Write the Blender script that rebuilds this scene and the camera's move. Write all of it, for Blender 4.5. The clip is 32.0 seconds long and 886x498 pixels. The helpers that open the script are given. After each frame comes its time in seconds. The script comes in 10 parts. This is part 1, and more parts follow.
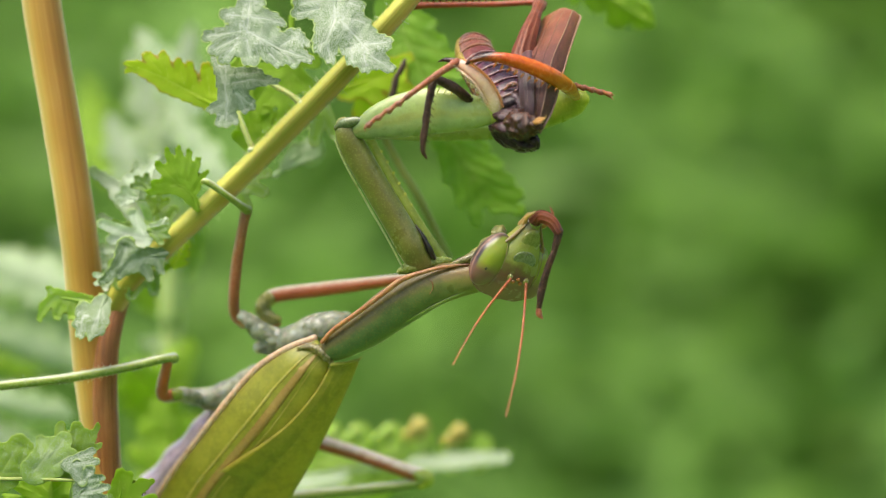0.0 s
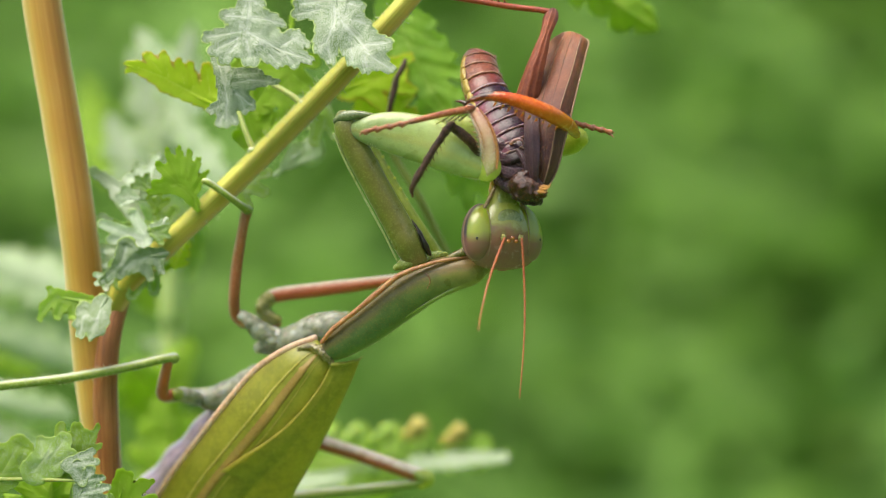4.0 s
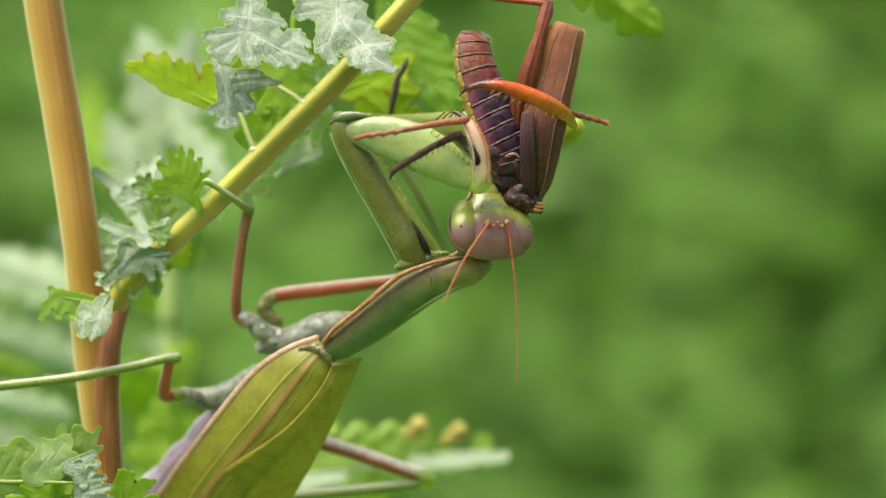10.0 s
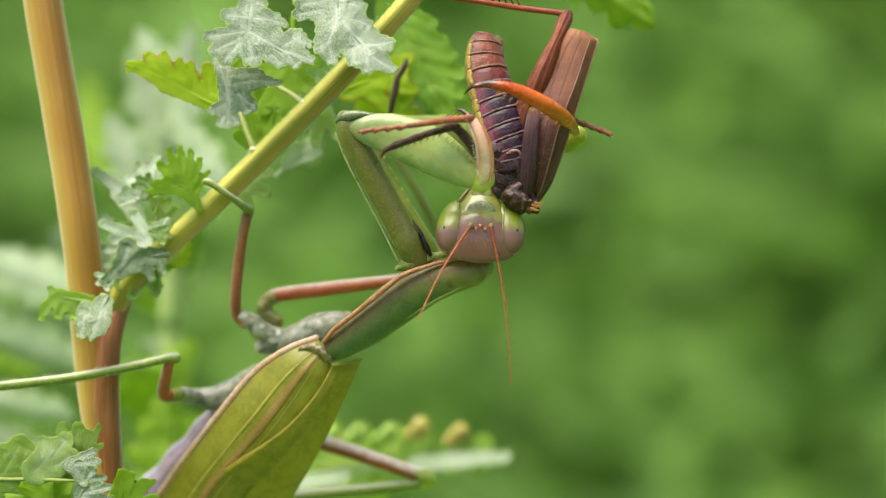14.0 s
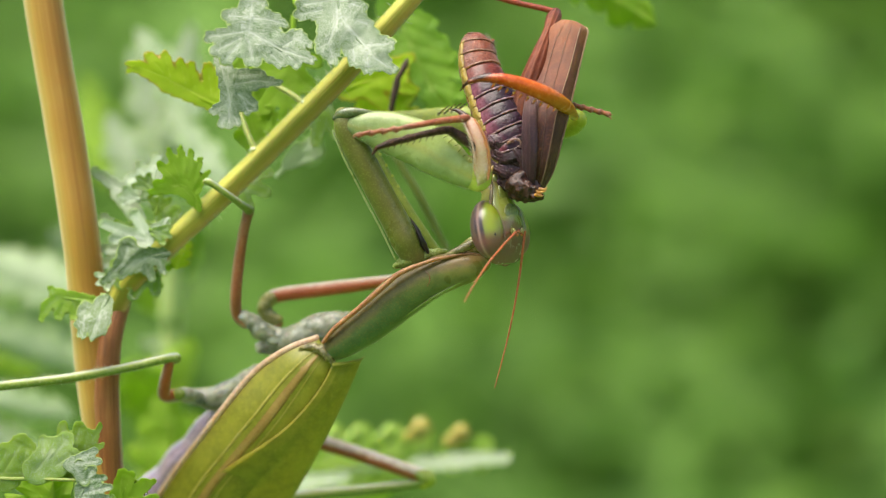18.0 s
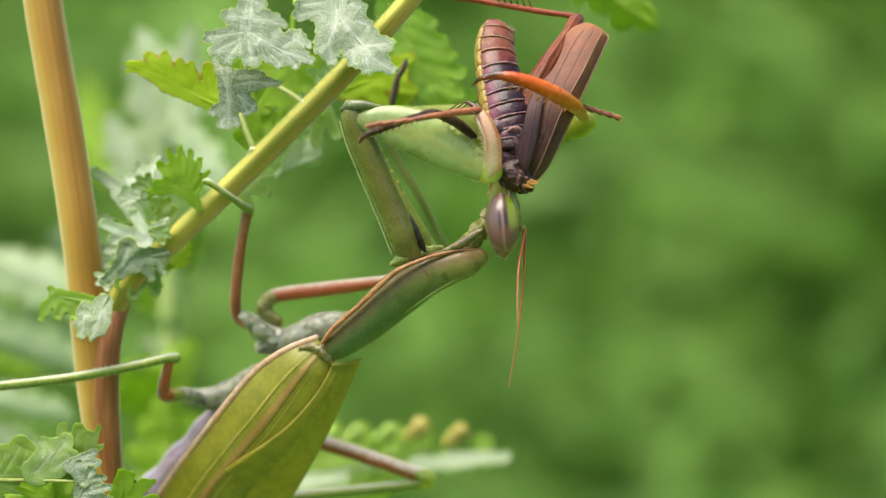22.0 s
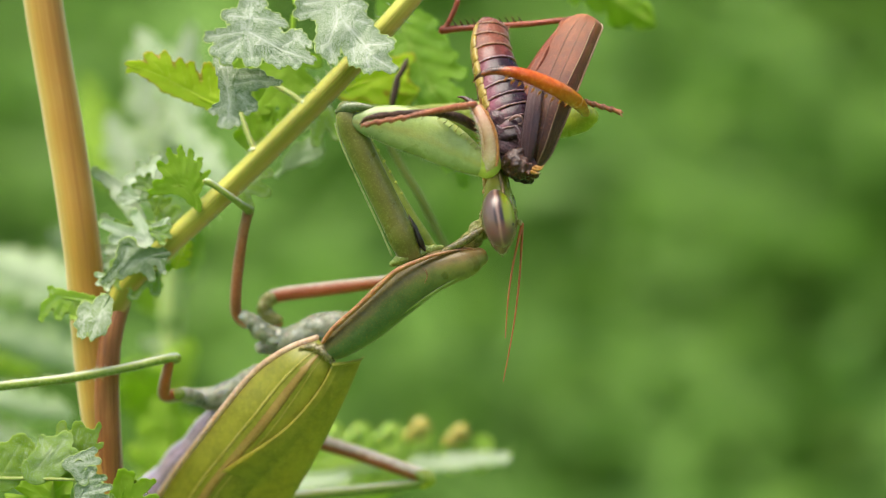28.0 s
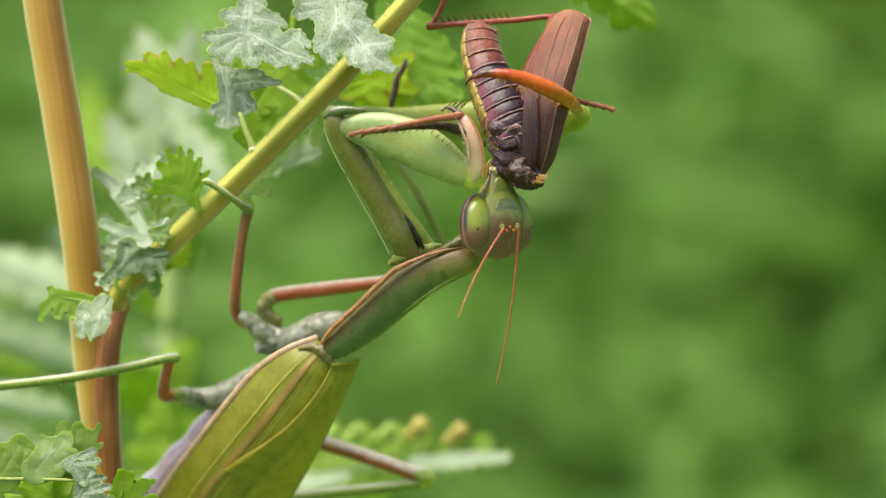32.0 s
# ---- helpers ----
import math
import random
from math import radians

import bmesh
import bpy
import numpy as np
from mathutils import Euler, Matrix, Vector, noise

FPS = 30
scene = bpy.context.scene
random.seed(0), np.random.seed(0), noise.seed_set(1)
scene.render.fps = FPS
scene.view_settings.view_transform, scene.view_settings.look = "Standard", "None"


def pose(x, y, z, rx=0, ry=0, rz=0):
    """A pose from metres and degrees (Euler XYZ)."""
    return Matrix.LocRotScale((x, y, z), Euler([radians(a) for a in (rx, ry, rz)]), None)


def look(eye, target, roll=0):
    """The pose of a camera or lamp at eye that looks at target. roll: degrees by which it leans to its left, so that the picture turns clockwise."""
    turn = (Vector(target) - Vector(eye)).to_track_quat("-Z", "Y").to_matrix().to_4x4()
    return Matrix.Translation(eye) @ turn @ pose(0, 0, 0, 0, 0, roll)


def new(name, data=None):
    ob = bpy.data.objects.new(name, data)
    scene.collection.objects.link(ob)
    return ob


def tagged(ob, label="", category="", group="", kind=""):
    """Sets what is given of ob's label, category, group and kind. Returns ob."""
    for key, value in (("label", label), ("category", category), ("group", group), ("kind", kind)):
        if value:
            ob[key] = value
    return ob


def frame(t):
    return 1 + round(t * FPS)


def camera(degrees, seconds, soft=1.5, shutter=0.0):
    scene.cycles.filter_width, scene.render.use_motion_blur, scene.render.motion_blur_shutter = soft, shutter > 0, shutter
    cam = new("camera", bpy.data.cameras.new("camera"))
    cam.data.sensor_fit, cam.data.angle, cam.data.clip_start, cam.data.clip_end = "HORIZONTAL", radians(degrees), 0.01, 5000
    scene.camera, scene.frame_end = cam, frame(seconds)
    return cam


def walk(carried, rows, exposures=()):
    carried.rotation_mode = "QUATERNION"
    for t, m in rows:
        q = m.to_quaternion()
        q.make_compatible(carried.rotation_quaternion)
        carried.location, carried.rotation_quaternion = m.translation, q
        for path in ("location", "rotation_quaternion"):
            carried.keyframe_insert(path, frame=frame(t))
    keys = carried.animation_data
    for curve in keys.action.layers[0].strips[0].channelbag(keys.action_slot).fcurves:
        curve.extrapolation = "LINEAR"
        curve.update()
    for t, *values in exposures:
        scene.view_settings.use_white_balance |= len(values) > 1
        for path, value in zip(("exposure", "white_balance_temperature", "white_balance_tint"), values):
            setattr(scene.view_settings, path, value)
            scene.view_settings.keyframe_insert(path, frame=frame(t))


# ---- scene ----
# ---- camera: a macro lens on a tripod, 20 cm before the subject ----
cam = camera(20.88, 32.0, soft=1.1)
EYE = (0.0, -0.20, 0.45)
cam.data.dof.use_dof = True
cam.data.dof.focus_distance = 0.1998
cam.data.dof.aperture_fstop = 15.0
walk(cam, [(0.0, look(EYE, (0, 0, 0.45))), (32.0, look(EYE, (0, 0, 0.45)))])

# ---- light: a bright overcast sky ----
world = bpy.data.worlds.new("sky")
scene.world = world
world.use_nodes = True
_nt = world.node_tree
_sky = _nt.nodes.new("ShaderNodeTexSky")
_sky.sky_type = "NISHITA"
_sky.sun_disc = False
_sky.sun_elevation = radians(66)
_sky.sun_rotation = radians(230)
_sky.dust_density = 4.0
_nt.links.new(_sky.outputs[0], _nt.nodes["Background"].inputs[0])
_nt.nodes["Background"].inputs[1].default_value = 0.06
sun_data = bpy.data.lights.new("sun", "SUN")
sun_data.energy = 1.5
sun_data.angle = radians(50)
sun_data.color = (1.0, 0.92, 0.8)
sun = new("sun", sun_data)
sun.matrix_world = look((-0.9, -0.75, 3.0), (0, 0, 0.45))
scene.view_settings.exposure = 1.95

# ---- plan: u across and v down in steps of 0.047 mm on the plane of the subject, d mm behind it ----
U = 0.000047


def spot(u, v, d=0.0):
    k = (0.2 + d * 0.001) / 0.2
    return Vector(((u - 784) * U * k, d * 0.001, 0.45 + (441 - v) * U * k))


def lin(h):
    c = [int(h[i:i + 2], 16) / 255 for i in (0, 2, 4)]
    return tuple(x / 12.92 if x <= 0.04045 else ((x + 0.055) / 1.055) ** 2.4 for x in c) + (1.0,)


# ---- materials ----
def graph(name):
    m = bpy.data.materials.new(name)
    m.use_nodes = True
    nt = m.node_tree
    return m, nt, nt.nodes["Principled BSDF"]


def node(nt, kind, **sets):
    n = nt.nodes.new(kind)
    for key, value in sets.items():
        if key == "blend_type":
            n.blend_type = value
        elif key == "data_type":
            n.data_type = value
        elif key == "operation":
            n.operation = value
        elif key == "feature":
            n.feature = value
        elif key == "noise_dimensions":
            n.noise_dimensions = value
    return n


def noise_of(nt, coord, scale, detail=3.0, rough=0.55):
    n = node(nt, "ShaderNodeTexNoise")
    n.inputs["Scale"].default_value = scale
    n.inputs["Detail"].default_value = detail
    n.inputs["Roughness"].default_value = rough
    nt.links.new(coord, n.inputs["Vector"])
    return n.outputs["Fac"]


def ramp(nt, fac, stops):
    r = node(nt, "ShaderNodeValToRGB")
    e = r.color_ramp.elements
    e[0].position, e[0].color = stops[0]
    e[1].position, e[1].color = stops[-1]
    for p, c in stops[1:-1]:
        x = e.new(p)
        x.color = c
    nt.links.new(fac, r.inputs["Fac"])
    return r.outputs["Color"]


def mixc(nt, fac, a, b, blend="MIX"):
    m = node(nt, "ShaderNodeMix", data_type="RGBA", blend_type=blend)
    for sock, val in ((m.inputs[0], fac), (m.inputs[6], a), (m.inputs[7], b)):
        if isinstance(val, (tuple, float)):
            sock.default_value = val
        else:
            nt.links.new(val, sock)
    return m.outputs[2]


def calc(nt, op, a, b=0.0, c=0.0):
    m = node(nt, "ShaderNodeMath", operation=op)
    for sock, val in zip(m.inputs, (a, b, c)):
        if isinstance(val, (float, int)):
            sock.default_value = val
        else:
            nt.links.new(val, sock)
    return m.outputs[0]


def bump_to(nt, bsdf, height, strength, distance=0.0001):
    b = node(nt, "ShaderNodeBump")
    b.inputs["Strength"].default_value = strength
    b.inputs["Distance"].default_value = distance
    nt.links.new(height, b.inputs["Height"])
    nt.links.new(b.outputs["Normal"], bsdf.inputs["Normal"])


def thin(nt, m, bsdf, colour, amount):
    """Lets daylight shine through a thin blade."""
    tr = node(nt, "ShaderNodeBsdfTranslucent")
    if isinstance(colour, tuple):
        tr.inputs["Color"].default_value = colour
    else:
        nt.links.new(colour, tr.inputs["Color"])
    mx = node(nt, "ShaderNodeMixShader")
    mx.inputs[0].default_value = amount
    nt.links.new(bsdf.outputs[0], mx.inputs[1])
    nt.links.new(tr.outputs[0], mx.inputs[2])
    nt.links.new(mx.outputs[0], nt.nodes["Material Output"].inputs["Surface"])


def cuticle(name, a, b, c, size=700, rough=0.38, bump=0.25, fine=6000, sss=0.55, stripe=0.0, along=None, grain=0.6, lines=0.45, blend=0.75, mottle=0.3, bands=None, coat=0.0, sheen=0.08, band_mix=0.7, spec=0.5):
    """Insect skin: two tints in soft clouds, a third in fine grain; along: tints from base to tip; bands: tints round
    the limb, some of them painted light.
    """
    m, nt, bs = graph(name)
    tc = node(nt, "ShaderNodeTexCoord")
    big = noise_of(nt, tc.outputs["Object"], size, 4)
    small = noise_of(nt, tc.outputs["Object"], fine, 3)
    col = ramp(nt, big, [(0.3, lin(a)), (0.7, lin(b))])
    blot = noise_of(nt, tc.outputs["Object"], size * 4, 5, 0.65)
    if along:
        uv = node(nt, "ShaderNodeSeparateXYZ")
        nt.links.new(tc.outputs["UV"], uv.inputs[0])
        way = calc(nt, "ADD", uv.outputs["Y"], calc(nt, "MULTIPLY", calc(nt, "SUBTRACT", big, 0.5), 0.25))
        col = mixc(nt, blend, col, ramp(nt, way, [(p, lin(h)) for p, h in along]))
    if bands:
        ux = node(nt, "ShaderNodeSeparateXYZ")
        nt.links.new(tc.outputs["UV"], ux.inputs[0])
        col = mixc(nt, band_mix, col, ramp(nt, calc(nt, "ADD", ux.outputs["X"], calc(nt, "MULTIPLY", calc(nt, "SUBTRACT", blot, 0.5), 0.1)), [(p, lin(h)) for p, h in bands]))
    col = mixc(nt, calc(nt, "MULTIPLY", ramp(nt, small, [(0.52, (0, 0, 0, 1)), (0.72, (1, 1, 1, 1))]), grain), col, lin(c))
    col = mixc(nt, calc(nt, "MULTIPLY", ramp(nt, blot, [(0.38, (1, 1, 1, 1)), (0.58, (0, 0, 0, 1))]), mottle), col, lin(a), "MULTIPLY")
    height = calc(nt, "ADD", small, calc(nt, "MULTIPLY", blot, 1.2))
    if stripe:
        uv2 = node(nt, "ShaderNodeSeparateXYZ")
        nt.links.new(tc.outputs["UV"], uv2.inputs[0])
        wave = calc(nt, "SINE", calc(nt, "MULTIPLY", calc(nt, "ADD", uv2.outputs["X"], calc(nt, "MULTIPLY", big, 0.03)), stripe))
        col = mixc(nt, calc(nt, "MULTIPLY", calc(nt, "MAXIMUM", wave, 0.0), lines), col, lin(c))
        height = calc(nt, "ADD", height, calc(nt, "MULTIPLY", wave, 0.8 * lines))
    nt.links.new(col, bs.inputs["Base Color"])
    nt.links.new(ramp(nt, big, [(0.3, (rough - 0.08,) * 3 + (1,)), (0.7, (rough + 0.12,) * 3 + (1,))]), bs.inputs["Roughness"])
    bs.inputs["Subsurface Weight"].default_value = sss
    bs.inputs["Subsurface Radius"].default_value = (1.0, 0.8, 0.4)
    bs.inputs["Subsurface Scale"].default_value = 0.0012
    bs.inputs["Sheen Weight"].default_value = sheen
    bs.inputs["Sheen Roughness"].default_value = 0.3
    bs.inputs["Specular IOR Level"].default_value = spec
    bs.inputs["Coat Weight"].default_value = coat
    bs.inputs["Coat Roughness"].default_value = 0.12
    bump_to(nt, bs, height, bump, 0.00006)
    return m


def leaf_skin(name, green, deep, rib, felt=0.0, lobes=4, glow="9cc83a", through_light=0.35, blush=None, rough=0.6, edge_felt=False, wool_tint="cbd1c0"):
    """A leaf blade with veins; felt: how densely white wool covers it; blush: a tint towards the margin."""
    m, nt, bs = graph(name)
    tc = node(nt, "ShaderNodeTexCoord")
    uv = node(nt, "ShaderNodeSeparateXYZ")
    nt.links.new(tc.outputs["UV"], uv.inputs[0])
    out = calc(nt, "ABSOLUTE", calc(nt, "SUBTRACT", uv.outputs["X"], 0.5))
    big = noise_of(nt, tc.outputs["Object"], 350, 4)
    mid = noise_of(nt, tc.outputs["Object"], 2500, 3)
    fine = noise_of(nt, tc.outputs["Object"], 14500, 2.0, 0.8)
    col = ramp(nt, big, [(0.3, lin(deep)), (0.7, lin(green))])
    # midrib and side veins
    mid_rib = ramp(nt, out, [(0.0, (1, 1, 1, 1)), (0.045, (0, 0, 0, 1))])
    saw = calc(nt, "FRACT", calc(nt, "SUBTRACT", calc(nt, "MULTIPLY", uv.outputs["Y"], float(lobes)), calc(nt, "MULTIPLY", out, 1.1)))
    side = ramp(nt, calc(nt, "ABSOLUTE", calc(nt, "SUBTRACT", saw, 0.32)), [(0.0, (1, 1, 1, 1)), (0.06, (0, 0, 0, 1))])
    vein = calc(nt, "MAXIMUM", mid_rib, calc(nt, "MULTIPLY", side, 0.7))
    col = mixc(nt, calc(nt, "MULTIPLY", vein, 0.55), col, lin(rib))
    if blush:
        edge = ramp(nt, calc(nt, "ADD", out, calc(nt, "MULTIPLY", big, 0.3)), [(0.52, (0, 0, 0, 1)), (0.68, (1, 1, 1, 1))])
        col = mixc(nt, edge, col, lin(blush))
    light_col = mixc(nt, 0.6, col, lin(glow))
    if felt:
        flock = ramp(nt, calc(nt, "ADD", calc(nt, "MULTIPLY", fine, 0.9), calc(nt, "MULTIPLY", mid, 0.1)), [(0.618 - 0.16 * felt, (0.0, 0.0, 0.0, 1)), (0.652 - 0.16 * felt, (1, 1, 1, 1))])
        patch = ramp(nt, big, [(0.2, (0.55,) * 3 + (1,)), (0.6, (1, 1, 1, 1))])
        rim = ramp(nt, out, [(0.1, (1, 1, 1, 1)), (0.36, (0.8, 0.8, 0.8, 1)), (0.43, (0.65, 0.65, 0.65, 1)), (0.485, (0.05, 0.05, 0.05, 1))])
        if edge_felt:
            patch = calc(nt, "MULTIPLY", patch, ramp(nt, out, [(0.06, (0.1, 0.1, 0.1, 1)), (0.3, (1, 1, 1, 1))]))
        core = ramp(nt, out, [(0.0, (0.75, 0.75, 0.75, 1)), (0.16, (0, 0, 0, 1))])
        flock = calc(nt, "MAXIMUM", flock, calc(nt, "MULTIPLY", core, calc(nt, "MULTIPLY", mid, min(1.0, felt) * (0.0 if edge_felt else 1.4))))
        col = mixc(nt, ramp(nt, out, [(0.455, (0, 0, 0, 1)), (0.48, (1, 1, 1, 1))]), col, lin("9cb45c"))
        col = mixc(nt, calc(nt, "MULTIPLY", calc(nt, "MULTIPLY", flock, patch), rim), col, lin(wool_tint))
    nt.links.new(col, bs.inputs["Base Color"])
    bs.inputs["Roughness"].default_value = rough
    if felt:
        bs.inputs["Sheen Weight"].default_value = 0.3 * felt
    bump_to(nt, bs, calc(nt, "ADD", calc(nt, "MULTIPLY", fine, 0.6), calc(nt, "ADD", mid, calc(nt, "MULTIPLY", vein, -0.4))), 0.5, 0.00012)
    thin(nt, m, bs, light_col, through_light)
    return m


def stalk_skin(name, a, b, c, rough=0.5, bands=None):
    """Ridged stem: streaks along its length; bands: tints round it, painted light among them."""
    m, nt, bs = graph(name)
    tc = node(nt, "ShaderNodeTexCoord")
    mp = node(nt, "ShaderNodeMapping")
    mp.inputs["Scale"].default_value = (34.0, 4.0, 1.0)
    nt.links.new(tc.outputs["UV"], mp.inputs["Vector"])
    streak = noise_of(nt, mp.outputs[0], 1.0, 5, 0.6)
    grain = noise_of(nt, tc.outputs["Object"], 5000, 3)
    big = noise_of(nt, tc.outputs["Object"], 220, 3)
    col = ramp(nt, calc(nt, "ADD", calc(nt, "MULTIPLY", streak, 0.7), calc(nt, "MULTIPLY", big, 0.3)), [(0.33, lin(a)), (0.5, lin(b)), (0.68, lin(c))])
    col = mixc(nt, calc(nt, "MULTIPLY", grain, 0.35), col, lin(c))
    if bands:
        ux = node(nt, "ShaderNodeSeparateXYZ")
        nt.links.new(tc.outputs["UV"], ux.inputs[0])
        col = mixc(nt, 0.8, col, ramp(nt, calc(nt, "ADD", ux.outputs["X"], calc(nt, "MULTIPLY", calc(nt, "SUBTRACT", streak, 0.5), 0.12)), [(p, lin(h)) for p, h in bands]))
    nt.links.new(col, bs.inputs["Base Color"])
    dim = ramp(nt, streak, [(0.36, (0.6, 0.56, 0.5, 1)), (0.5, (0.92, 0.92, 0.92, 1)), (0.62, (1.1, 1.1, 1.08, 1))])
    col = mixc(nt, 0.4, col, dim, "MULTIPLY")
    nt.links.new(col, bs.inputs["Base Color"])
    bs.inputs["Roughness"].default_value = rough
    bs.inputs["Subsurface Weight"].default_value = 0.1
    bs.inputs["Subsurface Scale"].default_value = 0.001
    bs.inputs["Sheen Weight"].default_value = 0.3
    bs.inputs["Sheen Roughness"].default_value = 0.35
    bump_to(nt, bs, calc(nt, "ADD", streak, calc(nt, "MULTIPLY", grain, 0.4)), 0.4, 0.00015)
    return m


M = {}
M["silver"] = leaf_skin("silvery_leaf", "567a30", "426420", "c8d0c0", felt=0.86, lobes=4, through_light=0.16)
M["half_silver"] = leaf_skin("dusted_leaf", "94b834", "7ca42c", "d4dc94", felt=0.8, lobes=4, through_light=0.45, edge_felt=True, glow="cce850")
M["green"] = leaf_skin("green_leaf", "9cbe2e", "80a424", "d0dc6c", lobes=4, through_light=0.52, glow="d0f03c")
# brighter copy of the green leaf, full light painted into its colour
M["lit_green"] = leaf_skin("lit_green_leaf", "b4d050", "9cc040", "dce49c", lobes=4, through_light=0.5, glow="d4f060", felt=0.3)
M["bright_pale"] = leaf_skin("bright_pale_leaf", "b4c892", "9cb87a", "d8e2c4", felt=1.15, lobes=4, through_light=0.4, glow="e0f4b4", wool_tint="eef2e8")
M["soft_pale"] = leaf_skin("soft_pale_leaf", "b4c892", "9cb87a", "d8e2c4", felt=0.85, lobes=4, through_light=0.5, glow="dcf2ac", wool_tint="d0d8c8")
M["dusted"] = leaf_skin("wool_dusted_leaf", "8aa82a", "70921e", "ccd864", felt=0.35, lobes=4, through_light=0.5, glow="dcf44c")
M["felted_lobe"] = leaf_skin("felted_lobe", "8cac34", "749a2a", "c4d084", felt=0.56, lobes=4, through_light=0.35, glow="c8e45c")
# silver leaf with less felt, its green darkened to paint in shade
M["shaded_silver"] = leaf_skin("shaded_silver_leaf", "64823c", "4c682c", "b0bca4", felt=0.62, lobes=4, through_light=0.22)
M["deep_green"] = leaf_skin("deep_green_leaf", "88b028", "628e1e", "d0e070", lobes=6, through_light=0.52, glow="c4ec3a")
M["lime"] = leaf_skin("yellowing_leaf", "ccde34", "aecc2a", "ecec80", lobes=5, through_light=0.5, glow="eafc38", blush="c09850")
M["blotched"] = leaf_skin("blotched_leaf", "c8de34", "acca2c", "e4e060", lobes=4, through_light=0.6, glow="e4f83c", blush="b0682a")
M["pale"] = leaf_skin("pale_leaf", "90b068", "78985a", "c4d2a8", felt=0.8, lobes=4, through_light=0.4)
# pale bands at both outlines paint rim light; yellow and brown between are the stem's
M["stem"] = stalk_skin("rim_lit_straw_stem", "8d6429", "a47b31", "ccb669", bands=[(0.0, "e5dbac"), (0.06, "bc9452"), (0.25, "a47327"), (0.44, "c8b466"), (0.5, "ebe5b8"), (0.56, "d5c07d"), (0.63, "bca148"), (0.7, "ac822b"), (0.8, "a47121"), (0.9, "9b691f"), (0.95, "bc9452"), (1.0, "e5dbac")])
# the brightest yellow band, near the upper edge, is a painted highlight
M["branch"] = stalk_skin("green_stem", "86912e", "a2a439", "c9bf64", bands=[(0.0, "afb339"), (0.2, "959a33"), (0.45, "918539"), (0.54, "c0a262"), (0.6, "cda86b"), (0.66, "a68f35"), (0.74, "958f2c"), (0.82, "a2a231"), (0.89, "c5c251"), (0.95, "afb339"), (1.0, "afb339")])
M["red_stem"] = stalk_skin("reddish_stem", "703c16", "8a5222", "a6723c")
M["twig"] = stalk_skin("dark_twig", "2c1c12", "3e2a1a", "553a26")
M["pale_stalk"] = stalk_skin("pale_green_stalk", "90a850", "a4ba64", "c0d08c")
M["petiole"] = stalk_skin("leaf_stalk", "7b8c36", "93a24a", "b0b878")
# bands: pale lower flank paints a reflection; brown strip lies below the rim
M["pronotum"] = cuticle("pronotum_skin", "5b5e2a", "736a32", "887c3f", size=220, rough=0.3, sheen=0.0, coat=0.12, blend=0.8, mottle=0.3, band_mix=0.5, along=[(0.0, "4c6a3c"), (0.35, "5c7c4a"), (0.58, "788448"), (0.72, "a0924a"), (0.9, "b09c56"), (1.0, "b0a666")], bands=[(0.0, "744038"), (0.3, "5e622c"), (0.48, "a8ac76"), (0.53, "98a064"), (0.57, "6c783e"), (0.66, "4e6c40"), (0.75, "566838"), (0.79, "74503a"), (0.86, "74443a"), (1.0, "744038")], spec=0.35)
M["rim"] = cuticle("pronotum_rim", "8c5e42", "a67c56", "c09c74", size=900, rough=0.45, sheen=0.1)
M["margin"] = cuticle("tan_margin", "b4927a", "caac92", "dfcab4", size=900, rough=0.5, sheen=0.1)
M["wing"] = cuticle("forewing_skin", "76781a", "8c8a22", "a0963c", size=220, rough=0.45, fine=3500, sss=0.3, stripe=190.0, lines=0.12, grain=0.3, mottle=0.25, sheen=0.05, band_mix=0.35, bands=[(0.0, "8c7424"), (0.15, "7c8016"), (0.5, "787a18"), (0.8, "88861c"), (1.0, "94922a")])
M["wing_vein"] = cuticle("wing_vein_skin", "a89838", "b8a84c", "c8b868", size=700, rough=0.5, mottle=0.15)
M["wing_tan"] = cuticle("wing_tan_skin", "927032", "9c8038", "a88c4c", size=400, rough=0.5, mottle=0.15)
M["grey"] = cuticle("grey_skin", "80866c", "a8ac98", "b8a49c", size=350, rough=0.3, bump=0.5, fine=1800, mottle=0.5, sss=1.0, coat=0.25, sheen=0.0)
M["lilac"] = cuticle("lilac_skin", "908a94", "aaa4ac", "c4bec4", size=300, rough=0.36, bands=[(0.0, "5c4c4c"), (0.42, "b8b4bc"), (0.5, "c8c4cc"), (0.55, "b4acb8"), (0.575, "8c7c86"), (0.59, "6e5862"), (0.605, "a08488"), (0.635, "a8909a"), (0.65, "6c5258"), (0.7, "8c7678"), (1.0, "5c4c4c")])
M["coxa"] = cuticle("coxa_skin", "626a26", "767a30", "929050", size=300, rough=0.3, mottle=0.2, sheen=0.1, coat=0.2, blend=0.4, along=[(0.0, "7a763c"), (0.3, "6a6c2c"), (0.7, "5c6e26"), (1.0, "5c6c2c")], bands=[(0.0, "7c8a40"), (0.3, "6a742c"), (0.5, "7c8840"), (0.58, "727c34"), (0.7, "726a30"), (0.8, "6c682c"), (0.9, "6a762c"), (1.0, "86944c")])
M["far_coxa"] = cuticle("far_coxa_skin", "728428", "869436", "a4a858", size=300, rough=0.36, mottle=0.15, sheen=0.1)
